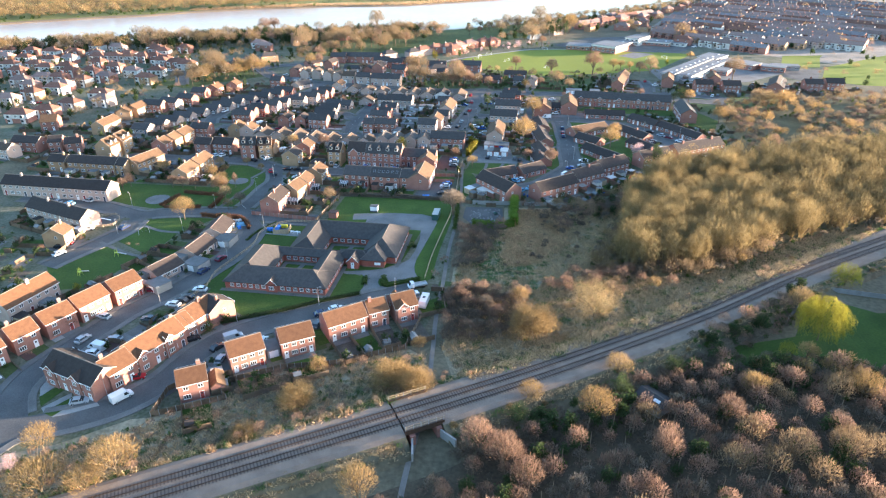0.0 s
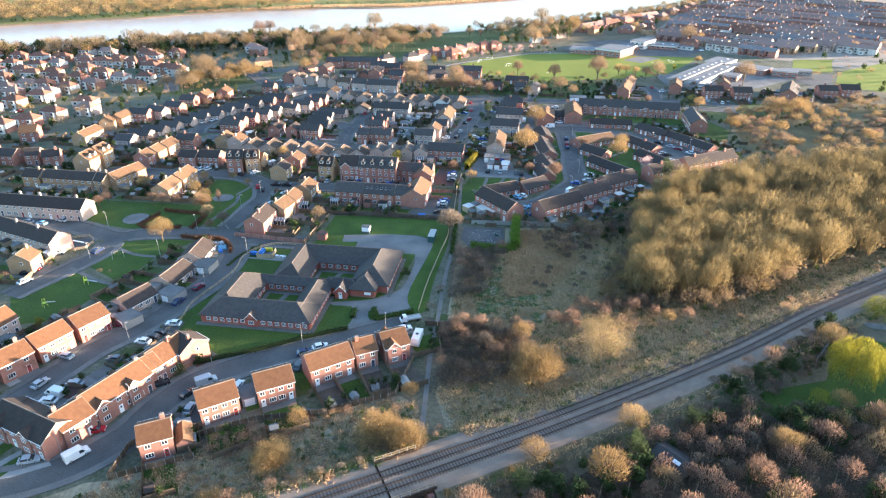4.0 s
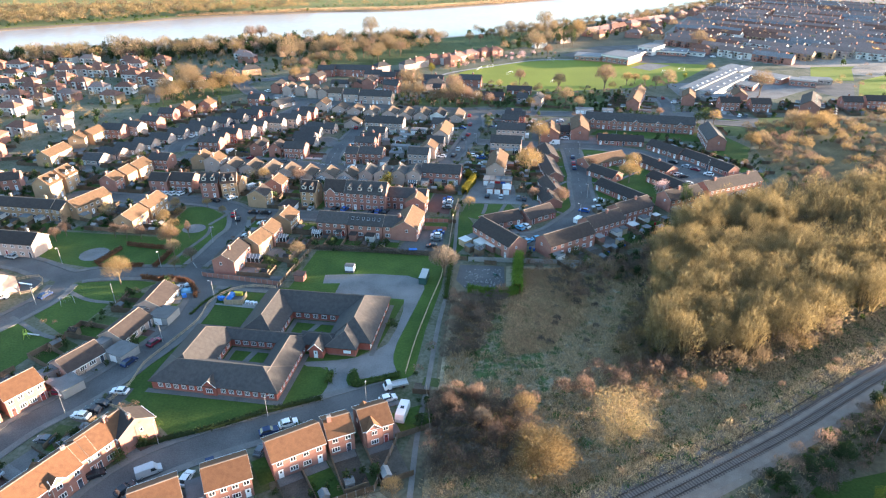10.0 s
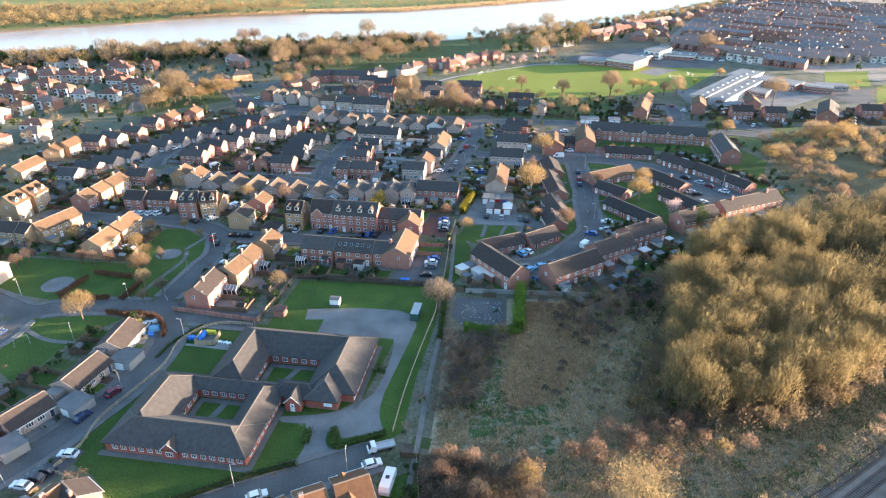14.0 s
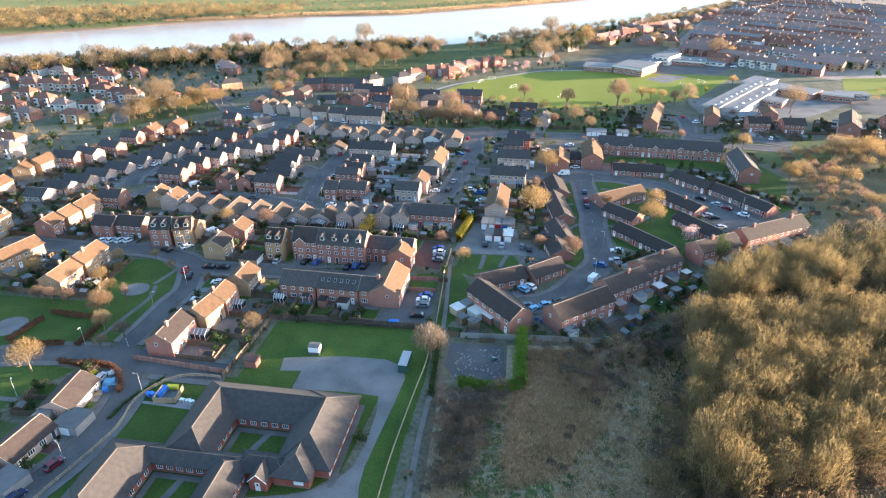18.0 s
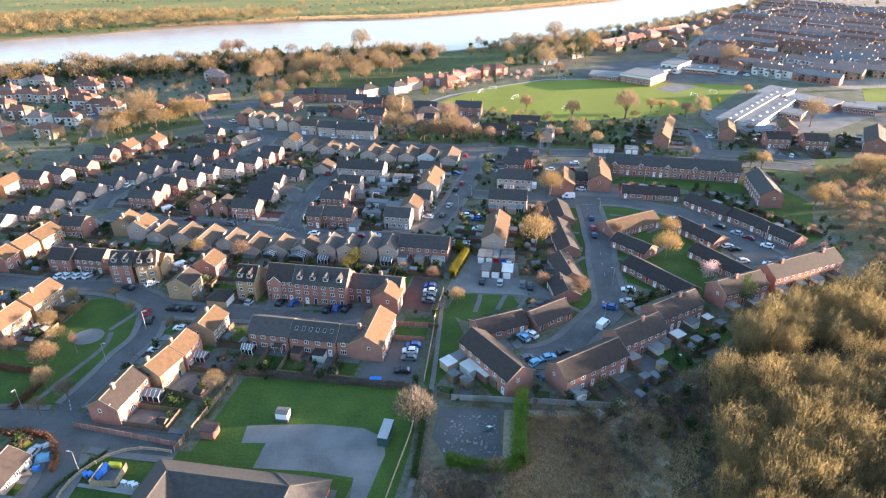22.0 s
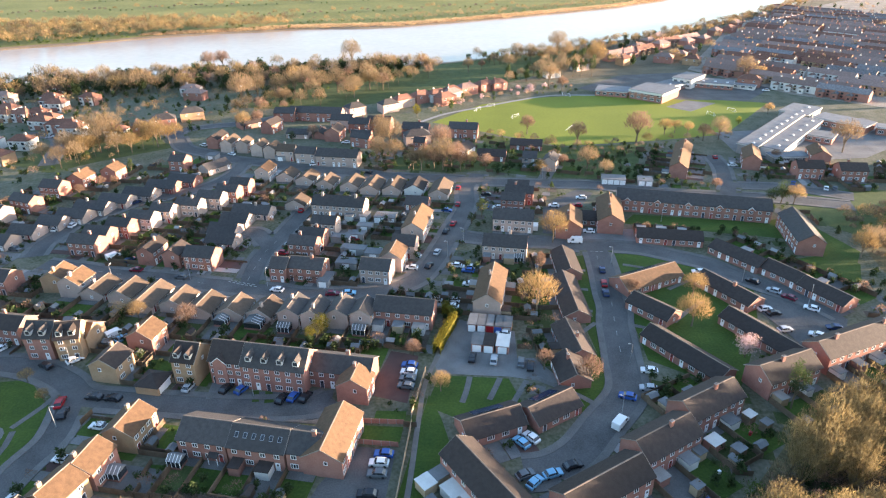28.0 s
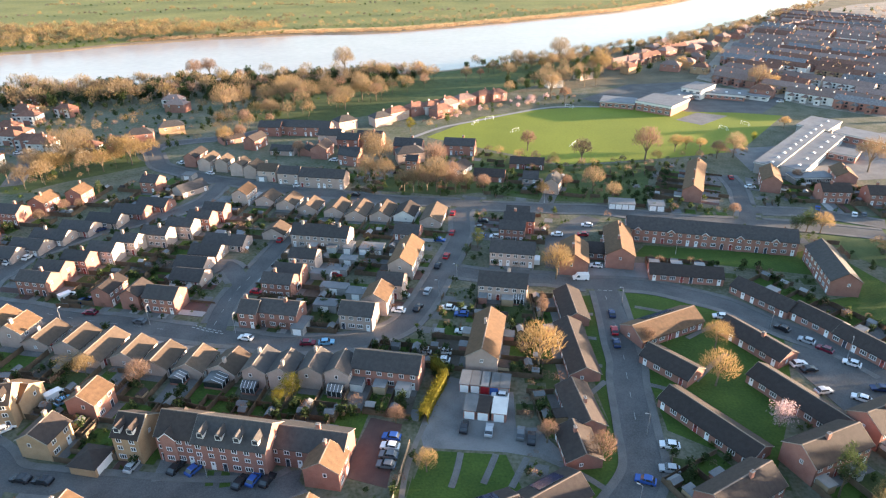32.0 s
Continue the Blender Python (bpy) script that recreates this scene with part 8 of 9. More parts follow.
bushes, taken, drive_cars = [], [], []
for i, (hx, hy, turn, L, W, kind) in enumerate(HOUSES):
    if hy > 440:
        continue
    a = radians(turn)
    ex, ey = Vector((math.cos(a), math.sin(a), 0)), Vector((-math.sin(a), math.cos(a), 0))
    c = Vector((hx, hy, 0))
    dirs = [(ex, ey, L, W, -1), (ex, ey, L, W, 1)]
    if L < 13:
        dirs += [(ey, ex, W, L, -1), (ey, ex, W, L, 1)]
    for e1, e2, L1, W1, sg in dirs:
        end = e1 is not ex
        depth = 0
        while depth < 11 and all(clear_of_roads(*(c + e2 * sg * (W1 / 2 + depth + 1) + e1 * u * L1).xy, 0.6) and clear_of_houses(*(c + e2 * sg * (W1 / 2 + depth + 1) + e1 * u * L1).xy, i, 0.3) and not in_patch(*(c + e2 * sg * (W1 / 2 + depth + 1) + e1 * u * L1).xy) for u in (-0.4, 0, 0.4)):
            depth += 1
        if depth < 2:
            continue
        front = near_road(c + e2 * sg * (W1 / 2 + depth + 2.5), grow=2.0)
        units = max(1, round(L1 / 6.5))
        for u in range(units):
            u0, u1 = -L1 / 2 + L1 * u / units, -L1 / 2 + L1 * (u + 1) / units
            mat = prng.choice((paving, block_red, lawn, asphalt_light, garden_grass) if front else (lawn, lawn, garden_grass, lawn, paving, soil))
            z = 0.045 + 0.0006 * (len(taken) % 97)

            def at(uu, vv):
                return c + e1 * uu + e2 * sg * vv
            q = [at(u0 + 0.1, W1 / 2 + 0.05), at(u1 - 0.1, W1 / 2 + 0.05), at(u1 - 0.1, W1 / 2 + depth), at(u0 + 0.1, W1 / 2 + depth)]
            piece = slab([tuple(p.xy) for p in q], z, mat, 0.06)
            taken.append(tuple(at((u0 + u1) / 2, W1 / 2 + depth / 2).xy))
            if hy < 260 and not end:
                setting("garden_plot", piece, "small garden plot of grass or paving", "garden")
            else:
                plots.setdefault(mat.name, Shape(mat)).add(piece.v, piece.f)
            if front:
                half = [at(u0 + 0.2, W1 / 2 + 0.06), at(u0 + 2.8, W1 / 2 + 0.06), at(u0 + 2.8, W1 / 2 + depth), at(u0 + 0.2, W1 / 2 + depth)]
                dm = prng.choice((paving, block_red, asphalt_light, concrete))
                piece = slab([tuple(p.xy) for p in half], z + 0.066, dm, 0.1)
                plots.setdefault(dm.name, Shape(dm)).add(piece.v, piece.f)
                for _ in range(2):
                    bushes.append(tuple(at(prng.uniform(u0 + 0.5, u1 - 0.5), W1 / 2 + depth * prng.uniform(0.1, 0.95)).xy))
                if depth > 4.5 and hy < 400 and u % 2 == 0 and prng.random() < 0.62:
                    drive_cars.append((*at(u0 + 1.5, W1 / 2 + depth - 2.4).xy, math.degrees(math.atan2((e2 * sg).y, (e2 * sg).x)) + prng.choice((0, 180)), prng.choice((0, 0, 1, 1, 2, 5, 4, 3, 7))))
                if depth > 3 and prng.random() < 0.6:
                    long_fence(at(u1, W1 / 2 + 0.3).xy, at(u1, W1 / 2 + depth).xy, 0.8, fence_wood)
            elif depth > 3:
                pt = [at(u0 + 0.3, W1 / 2 + 0.05), at(u1 - 0.3, W1 / 2 + 0.05), at(u1 - 0.3, W1 / 2 + 2.2), at(u0 + 0.3, W1 / 2 + 2.2)]
                piece = slab([tuple(p.xy) for p in pt], z + 0.066, paving, 0.1)
                patios.add(piece.v, piece.f)
                long_fence(at(u0, W1 / 2 + 0.3).xy, at(u0, W1 / 2 + depth).xy, 1.6, fence_wood)
                if depth < 11 or u == 0:
                    long_fence(at(u0, W1 / 2 + depth).xy, at(u1, W1 / 2 + depth).xy, 1.6, fence_wood)
                if prng.random() < 0.8 and depth > 4 and clear_of_houses(*at(u0 + 1.5, W1 / 2 + depth - 1.6).xy, -1, 1.2):
                    p = at(u0 + 1.5, W1 / 2 + depth - 1.6)
                    shed(p.x, p.y, turn + prng.choice((0, 90)), prng.choice((1.8, 2.2, 2.6)), 1.7, 1.8, prng.choice((fence_wood, fence_wood, timber_pale, felt)), prng.choice((felt, roof_dark, felt, felt, concrete)))
                if (L > 12 or kind == "t") and prng.random() < 0.7:
                    p = at(u0 + prng.uniform(1.6, 2.4), W1 / 2 + 1.5)
                    outhouse(p.x, p.y, turn, prng.choice((2.4, 3.0, 3.4)), 2.8, prng.choice((brick_red, render_white, timber_pale)), prng.choice((felt, felt, felt, concrete, roof_dark)))
                for _ in range(5):
                    bushes.append(tuple(at(prng.uniform(u0 + 0.5, u1 - 0.5), W1 / 2 + depth * prng.uniform(0.5, 0.97)).xy))
# leftover corners between the plots: grass, gravel, shrubs
for x, y in scatter([(-180, 300), (-150, 190), (-118, 112), (-60, 110), (-6, 138), (4, 166), (8, 228), (52, 226), (112, 266), (156, 310), (160, 390), (172, 425), (150, 440), (120, 460), (75, 455), (40, 476), (0, 470), (-60, 428), (-120, 400), (-160, 350)], 4.6, 301):
    if not clear_of_roads(x, y, 3.0) or not clear_of_houses(x, y, -1, 2.4) or in_patch(x, y) or any(abs(x - tx) + abs(y - ty) < 4.5 for tx, ty in taken):
        continue
    k = prng.random()
    if k < 0.6:
        mat = prng.choice((lawn, garden_grass, garden_grass, soil, paving, asphalt_light))
        w, d, a = prng.uniform(1.5, 2.2), prng.uniform(1.5, 2.2), radians(-10 + prng.uniform(-6, 6))
        q = [(x + du * math.cos(a) - dv * math.sin(a), y + du * math.sin(a) + dv * math.cos(a)) for du, dv in ((-w, -d), (w, -d), (w, d), (-w, d))]
        if any(in_patch(*p) for p in q):
            continue
        piece = slab(q, 0.0165 + 0.00037 * (len(bushes) % 41), mat, 0.05)
        plots.setdefault(mat.name, Shape(mat)).add(piece.v, piece.f)
        if prng.random() < 0.55:
            long_fence(q[0], q[prng.choice((1, 3))], 1.5, fence_wood)
    for _ in range(prng.choice((0, 1, 2, 3))):
        bushes.append((x + prng.uniform(-2.2, 2.2), y + prng.uniform(-2.2, 2.2)))
tagged(new("garden_fences", far_fences.mesh("garden_fences")), "boarded fences of the farther gardens", "fence", kind="stuff")
tagged(new("patios", patios.mesh("patios")), "paved patios behind the houses", "patio", kind="stuff")
for shape in plots.values():
    tagged(new("garden_plots", shape.mesh("garden_plots")), "garden plots of the farther houses", "garden", kind="stuff")
thicket("garden_shrubs", "small shrubs and bushes in the gardens", bushes, ["bush", "bush", "green", "green", "rust"], 0.22, 0.62, 77, False, 110)

for x, y, turn, w, d, wall, top in ((14.2, 241.4, -52, 3.4, 3.0, timber_pale, render_white), (16.8, 243.6, -52, 3.0, 3.2, timber_pale, felt), (19.6, 239.6, -52, 4.2, 3.4, render_white, render_white), (15.4, 236.6, -52, 2.6, 2.2, fence_wood, felt), (18.6, 234.4, -52, 2.8, 2.2, fence_wood, felt), (23.2, 237.2, -52, 3.6, 2.8, brick_red, render_white), (25.6, 234.6, -52, 2.4, 2.0, fence_wood, felt),
                             (79.5, 250.2, 32, 2.6, 2.2, fence_wood, felt), (75.2, 252.4, 32, 3.4, 2.8, brick_red, render_white), (71.0, 249.4, 32, 2.4, 2.0, timber_pale, felt), (86.0, 260.4, 32, 2.4, 2.0, fence_wood, render_white), (88.6, 257.8, 32, 2.2, 1.8, fence_wood, felt), (81.2, 262.6, 32, 3.0, 2.6, brick_red, felt), (67.4, 240.4, 32, 2.2, 1.8, timber_pale, felt), (61.6, 235.2, 32, 2.2, 1.8, fence_wood, felt)):
    outhouse(x, y, turn, w, d, wall, top)
for x, y, k in ((62.0, 233.6, 3), (68.8, 238.4, 3), (37.4, 236.2, 3), (36.2, 237.4, 3), (79.0, 247.6, 4), (84.6, 256.0, 4), (73.6, 245.0, 0), (90.0, 259.0, 6)):
    b = thing("wheeled_bin", pose(x, y, 0.05, 0, 0, 30), "wheeled plastic refuse bin in a back yard", "bin", "bins")
    part("body", Shape(PAINTS[k]).prism([(-0.25, 0.1), (0.25, 0.1), (0.3, 1.0), (-0.3, 1.0)], -0.28, 0.28), b)
    part("lid", Shape(PAINTS[k]).prism([(-0.33, 1.0), (0.33, 1.0), (0.2, 1.1), (-0.28, 1.08)], -0.3, 0.3), b)

# ---- near fences ----
NEAR = "weathered timber panel fence with concrete posts"
for run in (((-1.6, 254.0), (8.0, 252.9)), ((-0.6, 260.3), (8.8, 259.8))):
    fence_run("fence", "red-brown panel fence round a small lawn", *run, 1.4, brick_red)
for run in (((-64.6, 110.2), (-64, 119)), ((-64, 119), (-57.1, 126)), ((-64.6, 110.2), (-49.3, 116)), ((-53.5, 120.7), (-38.9, 127)), ((-38.9, 127), (-25.1, 128.6)), ((-25.1, 128.6), (-8, 135.2)), ((-8, 135.2), (-4, 150)), ((-49.3, 116), (-53.5, 120.7))):
    fence_run("fence", NEAR, *run, 1.6, fence_wood)
for run in (((14.8, 229.4), (36, 227.8)), ((36, 227.8), (53, 226.2))):
    fence_run("fence", "grey concrete panel fence behind the gardens", *run, 1.7, concrete)
for run in (((-44.5, 213.4), (-38.5, 238)), ((-70, 221), (-44.5, 214.8))):
    fence_run("fence", "brick-pillared garden fence along the road" if run[0][0] < -60 else NEAR, *run, 1.5, brick_red if run[0][0] < -60 else fence_wood)
for run in (((3, 150), (1.8, 166)), ((10.2, 262), (13, 279)), ((8.2, 236), (10.4, 260))):
    fence_run("fence", "pale timber fence along the footpath", *run, 1.5, timber_pale)


def rail_fence(pts, high=1.1):
    """A post and rail fence along a line."""
    line = spline(pts, 2.4)
    ob = thing("rail_fence", Matrix.Identity(4), "low timber post and rail fence", "fence")
    for p in line:
        part("post", kept("rpost", lambda: Shape(timber_pale).box(-0.07, 0.07, -0.07, 0.07, -0.3, high).mesh("post")), ob, pose(p.x, p.y, 0))
    for z in (0.4, 0.75, 1.0):
        rs = Shape(timber_pale)
        strip(rs, line, -0.035, 0.035, z, 0, 0.11)
        part("rail", rs, ob)


rail_fence([(-3.4, 171.5), (-1.2, 186), (2.5, 204), (5.8, 219), (6.4, 227)])
rail_fence([(-73, 161), (-70.2, 168), (-70, 176), (-66, 186.5), (-62.8, 196), (-62.6, 205), (-58, 212), (-52, 214), (-45, 213)])
rail_fence([(-73, 161), (-66, 158.5)])

# ---- street lamps ----
lamp = thing("street_lamp", pose(-34.1, 156.8, 0), "grey steel street lamp with a short arm", "street lamp", "street lamps")
part("column", Shape(metal_grey).tube((0, 0, -0.2), (0, 0, 1.4), 0.1, 0.1, 8).tube((0, 0, 1.4), (0, 0, 6), 0.07, 0.045, 8), lamp)
part("arm", Shape(metal_grey).tube((0, 0, 5.95), (0.7, 0, 6.1), 0.04, 0.035, 6), lamp)
part("lantern", Shape(metal_grey, lamp_glass).prism([(-0.12, 6.05), (0.12, 6.05), (0.09, 6.2), (-0.09, 6.2)], 0.55, 1.15).box(0.6, 1.1, -0.09, 0.09, 6.02, 6.05, 1), lamp)
for x, y, a in ((-55.6, 148.4, 100), (-88, 325, 80), (-63.6, 325.9, 80), (-37.8, 321.5, 80), (-2.8, 335.8, 200), (46.9, 326.4, 90), (72.4, 335, 180), (65, 281.7, 180), (98.4, 367, 260), (-80.6, 158, 330), (-113.6, 205, 330), (-119, 230, 270), (-90.4, 205.4, 120), (-69, 185.7, 150), (-73.9, 244.4, 0), (-69.9, 259.3, 0), (-62, 207.7, 180), (-60.8, 222.2, 270), (-85.3, 227, 270), (-68.5, 132.1, 140), (-78, 118, 150), (-12, 160.4, 90), (24, 350, 180), (18.5, 340, 180), (-12, 429, 270), (60, 412, 270), (124, 309, 60), (110, 322, 240), (58, 262, 150), (-28, 269.6, 270), (-78, 281.5, 270)):
    copy_thing(lamp, pose(x, y, 0, 0, 0, a))


# ---- cars and vans ----
def wheel_mesh():
    s = Shape(tyre_mat)
    return s.tube((0, -0.1, 0), (0, 0.1, 0), 0.31, 0.31, 12).mesh("wheel")


def rim_mesh():
    return Shape(metal_grey).tube((0, -0.115, 0), (0, 0.115, 0), 0.18, 0.18, 8).mesh("rim")


def car_parts(colour, big):
    L, W, H = (5.0, 1.95, 2.15) if big else (4.25, 1.75, 1.46)
    h = L / 2
    if big:
        low = [(-h, 0.35), (h, 0.35), (h + 0.02, 0.85), (h - 0.75, 1.12), (h - 1.35, H - 0.1), (h - 1.6, H), (-h + 0.1, H), (-h, H - 0.15)]
        cab = None
    else:
        low = [(-h + 0.05, 0.3), (h - 0.05, 0.3), (h, 0.6), (h - 0.15, 0.78), (h - 1.05, 0.92), (-h + 0.55, 0.95), (-h + 0.02, 0.88)]
        cab = [(h - 1.1, 0.9), (h - 1.75, H - 0.06), (h - 2.0, H), (-h + 0.95, H), (-h + 0.35, 0.94)]
    s = Shape(colour)
    s.prism(low, -W / 2, W / 2, "y")
    body = s.mesh("body")
    g = Shape(glass, colour)
    if big:
        g.prism([(h - 0.8, 1.14), (h - 1.32, H - 0.18), (h - 1.37, H - 0.18), (h - 0.88, 1.12)], -W / 2 + 0.12, W / 2 - 0.12, "y")
        for sg in (-1, 1):
            g.prism([(h - 0.95, 1.15), (h - 1.45, H - 0.25), (h - 2.1, H - 0.25), (h - 2.1, 1.15)], sg * W / 2 - 0.015, sg * W / 2 + 0.015, "y")
        return body, g.mesh("glazing"), None, L, W
    g.prism(cab, -W / 2 + 0.1, W / 2 - 0.1, "y")
    roof = Shape(colour).prism([(h - 1.72, H - 0.06), (h - 2.0, H + 0.012), (-h + 0.95, H + 0.012), (-h + 0.85, H - 0.06)], -W / 2 + 0.12, W / 2 - 0.12, "y")
    for sg in (-1, 1):
        y = sg * (W / 2 - 0.1)
        for x in (0.05, h - 1.4, -h + 0.7):
            roof.box(x - 0.05, x + 0.05, y - 0.012, y + 0.012, 0.9, H - 0.03)
    return body, g.mesh("glazing"), roof.mesh("roof"), L, W


PAINT_WORDS = ("white", "silver", "black", "bright blue", "red", "dark grey", "pale blue", "navy blue", "maroon")


parked = []


def car(x, y, turn, paint, big=False):
    parked.append((x, y))
    body, glaz, roof, L, W = kept(("car", paint, big), lambda: car_parts(PAINTS[paint], big))
    kind = "van" if big else "car"
    ob = thing(kind, pose(x, y, 0.07, 0, 0, turn), f"{PAINT_WORDS[paint]} {kind} parked on the asphalt", kind, "parked cars")
    part("body", body, ob)
    part("glazing", glaz, ob)
    if roof:
        part("roof", roof, ob)
    wm = kept("wheel", wheel_mesh)
    for sx in (-0.31, 0.31):
        for sy in (-1, 1):
            wheel = part("wheel", wm, ob, pose(sx * L, sy * (W / 2 - 0.08), 0.31))
            if y < 180:
                part("rim", kept("rim", rim_mesh), wheel, None, "grey metal rim")
    for sy in (-1, 1) if y < 230 else ():
        part("headlight", kept("headlight", lambda: Shape(lamp_glass).box(-0.04, 0.04, -0.18, 0.18, -0.07, 0.07).mesh("headlight")), ob, pose(L / 2 - 0.04, sy * W * 0.36, 0.68))


def van(x, y, turn, paint):
    car(x, y, turn, paint, True)


for x, y, paint in ((5.0, 250.4, 3), (4.2, 247.9, 0), (4.1, 245.0, 5), (2.7, 239.8, 2)):
    car(x, y, 176, paint)
car(68.3, 329.7, 84, 7)
car(67.0, 321.1, 84, 4)
car(66.2, 315.3, 86, 7)
car(61.0, 268.4, 159, 3)
car(69.7, 358.4, 170, 0)
car(20.7, 365.8, 75, 4)
car(17.9, 359.1, 75, 2)
car(15.0, 342.8, 74, 1)
car(12.5, 333.2, 67, 2)
car(6.8, 332.0, 170, 0)
car(7.6, 340.2, 170, 1)
car(-34.0, 318.4, 167, 0)
car(-16.5, 315.9, 2, 8)
car(-11.5, 316.2, 6, 6)
car(-83.4, 331.6, 172, 8)
car(-66.8, 326.8, 166, 5)
car(-88.6, 338.6, 60, 7)
car(14.9, 312.2, 170, 0)
car(20.2, 311.9, 170, 0)
car(19.7, 308.2, 170, 0)
car(31.1, 296.8, 170, 2)
car(33.7, 294.4, 170, 0)
car(24.9, 283.7, 80, 2)
car(30.4, 282.7, 80, 1)
car(37.3, 281.7, 80, 5)
car(39.5, 280.1, 80, 2)
car(8.9, 280.7, 170, 3)
car(8.8, 277.9, 170, 0)
car(8.7, 275.3, 170, 5)
car(8.4, 272.6, 170, 5)
car(113.2, 321.8, 133, 2)
car(117.0, 316.0, 141, 1)
car(119.8, 312.1, 133, 8)
car(123.4, 306.1, 145, 0)
car(110.0, 306.0, 10, 0)
car(111.4, 303.7, 10, 2)
car(110.8, 295.5, 10, 1)
car(118.1, 292.8, 145, 0)
car(124.6, 296.3, 170, 7)
car(98.6, 327.9, 170, 0)
car(68.8, 278.0, 170, 0)
car(66.7, 271.3, 170, 1)
car(-66.0, 269.0, 171, 2)
car(-61.2, 268.5, 171, 2)
car(-44.5, 272.6, 75, 1)
car(-35.2, 271.9, 70, 2)
car(-31.2, 271.6, 60, 3)
car(-70.2, 293.0, 60, 6)
car(-78.3, 283.5, 45, 0)
car(-18.1, 268.9, 70, 3)
car(-20.7, 268.1, 70, 2)
car(-15.3, 268.6, 70, 2)
car(-109.6, 288.8, 60, 0)
car(-106.9, 288.8, 60, 0)
car(-103.7, 288.7, 60, 0)
car(-100.6, 288.7, 60, 0)
car(-84.5, 281.1, 151, 2)
car(-73.1, 267.0, 101, 4)
car(-70.4, 263.3, 101, 2)
car(-60.0, 259.0, 170, 0)
car(-62.9, 249.1, 170, 0)
car(-121.5, 272.5, 20, 1)
car(-118.8, 276.1, 10, 2)
car(-100.2, 260.1, 50, 0)
car(-150.1, 233.3, 162, 1)
car(-144.3, 231.8, 162, 6)
car(-138.2, 234.4, 162, 1)
car(-126.2, 189.2, 59, 0)
car(-113.1, 209.3, 69, 7)
car(-125.9, 208.4, 10, 0)
car(-127.6, 197.0, 0, 4)
car(-128.4, 194.4, 0, 2)
car(-70.9, 185.0, 64, 8)
car(-74.0, 176.6, 65, 7)
car(-71.4, 165.3, 175, 0)
car(-73.7, 160.9, 170, 2)
car(-74.8, 158.9, 170, 2)
car(-76.5, 157.0, 170, 0)
car(-86.8, 165.2, 170, 8)
car(-94.3, 140.0, 67, 1)
car(-89.0, 133.8, 170, 0)
car(-85.9, 139.9, 170, 1)
car(-80.6, 149.5, 170, 5)
car(-93.8, 150.9, 160, 1)
car(-73.4, 124.0, 10, 4)
car(-65.1, 139.6, 30, 2)
car(-57.2, 135.8, 54, 2)
car(-55.0, 130.6, 85, 1)
car(-83.1, 115.4, 15, 1)
car(-55.7, 126.1, 70, 5)
car(-32.6, 151.5, 23, 7)
car(-28.8, 153.9, 23, 0)
car(-32.9, 146.0, 75, 5)
car(-46.1, 138.4, 80, 0)
car(-7.1, 161.8, 22, 0)
car(34.4, 253.6, 130, 6)
car(36.7, 255.1, 130, 0)
car(34.3, 244.6, 25, 5)
car(36.0, 242.6, 45, 6)
car(39.9, 244.8, 20, 6)
car(44.4, 247.1, 20, 2)
car(60.5, 382.0, 170, 0)
car(69.7, 381.8, 170, 4)
car(32.9, 381.5, 170, 3)
car(38.2, 380.5, 170, 0)
car(21.1, 333.2, 170, 0)
car(25.4, 332.0, 170, 0)
car(25.1, 329.7, 170, 3)
car(25.2, 321.1, 170, 0)
car(23.1, 401.5, 80, 4)
car(22.7, 384.1, 80, 4)
car(72.8, 389.8, 170, 0)
car(-115.0, 384.6, 0, 0)
car(-108.6, 388.5, 53, 7)
car(-127.3, 363.3, 82, 0)
car(-122.8, 366.8, 82, 0)
car(-195.3, 479.9, 30, 0)
car(-106.5, 463.1, 147, 0)
car(-87.6, 448.5, 148, 0)
car(-44.0, 432.4, 20, 0)
car(-33.8, 465.5, 170, 0)
car(-17.6, 421.1, 165, 2)
car(-50.6, 372.5, 0, 0)
car(-38.8, 379.0, 82, 4)
car(-14.8, 353.2, 0, 4)
car(227.2, 569.0, 170, 0)
car(148.9, 427.0, 0, 0)
car(165.3, 403.9, 60, 3)
car(176.1, 397.8, 60, 0)
car(179.6, 397.7, 60, 5)
car(145.1, 438.1, 80, 4)
car(-242.5, 387.8, 170, 4)
car(-245.2, 386.3, 170, 0)
car(-236.1, 411.3, 170, 0)
van(63.2, 350.3, 177, 0)
van(-94.9, 340.6, 50, 0)
van(-72.9, 294.8, 50, 0)
van(-128.4, 206.0, 155, 0)
van(-88.7, 136.3, 160, 0)
van(-54.3, 140.2, 31, 1)
van(-73.9, 116.6, 49, 0)
van(57.1, 259.4, 50, 0)
van(50.8, 361.8, 80, 0)
for x, y, turn, paint in drive_cars:
    if clear_of_houses(x, y, -1, 1.0) and all(abs(x - hx) + abs(y - hy) > 5.5 for hx, hy in parked):
        car(round(x, 1), round(y, 1), round(turn), paint)

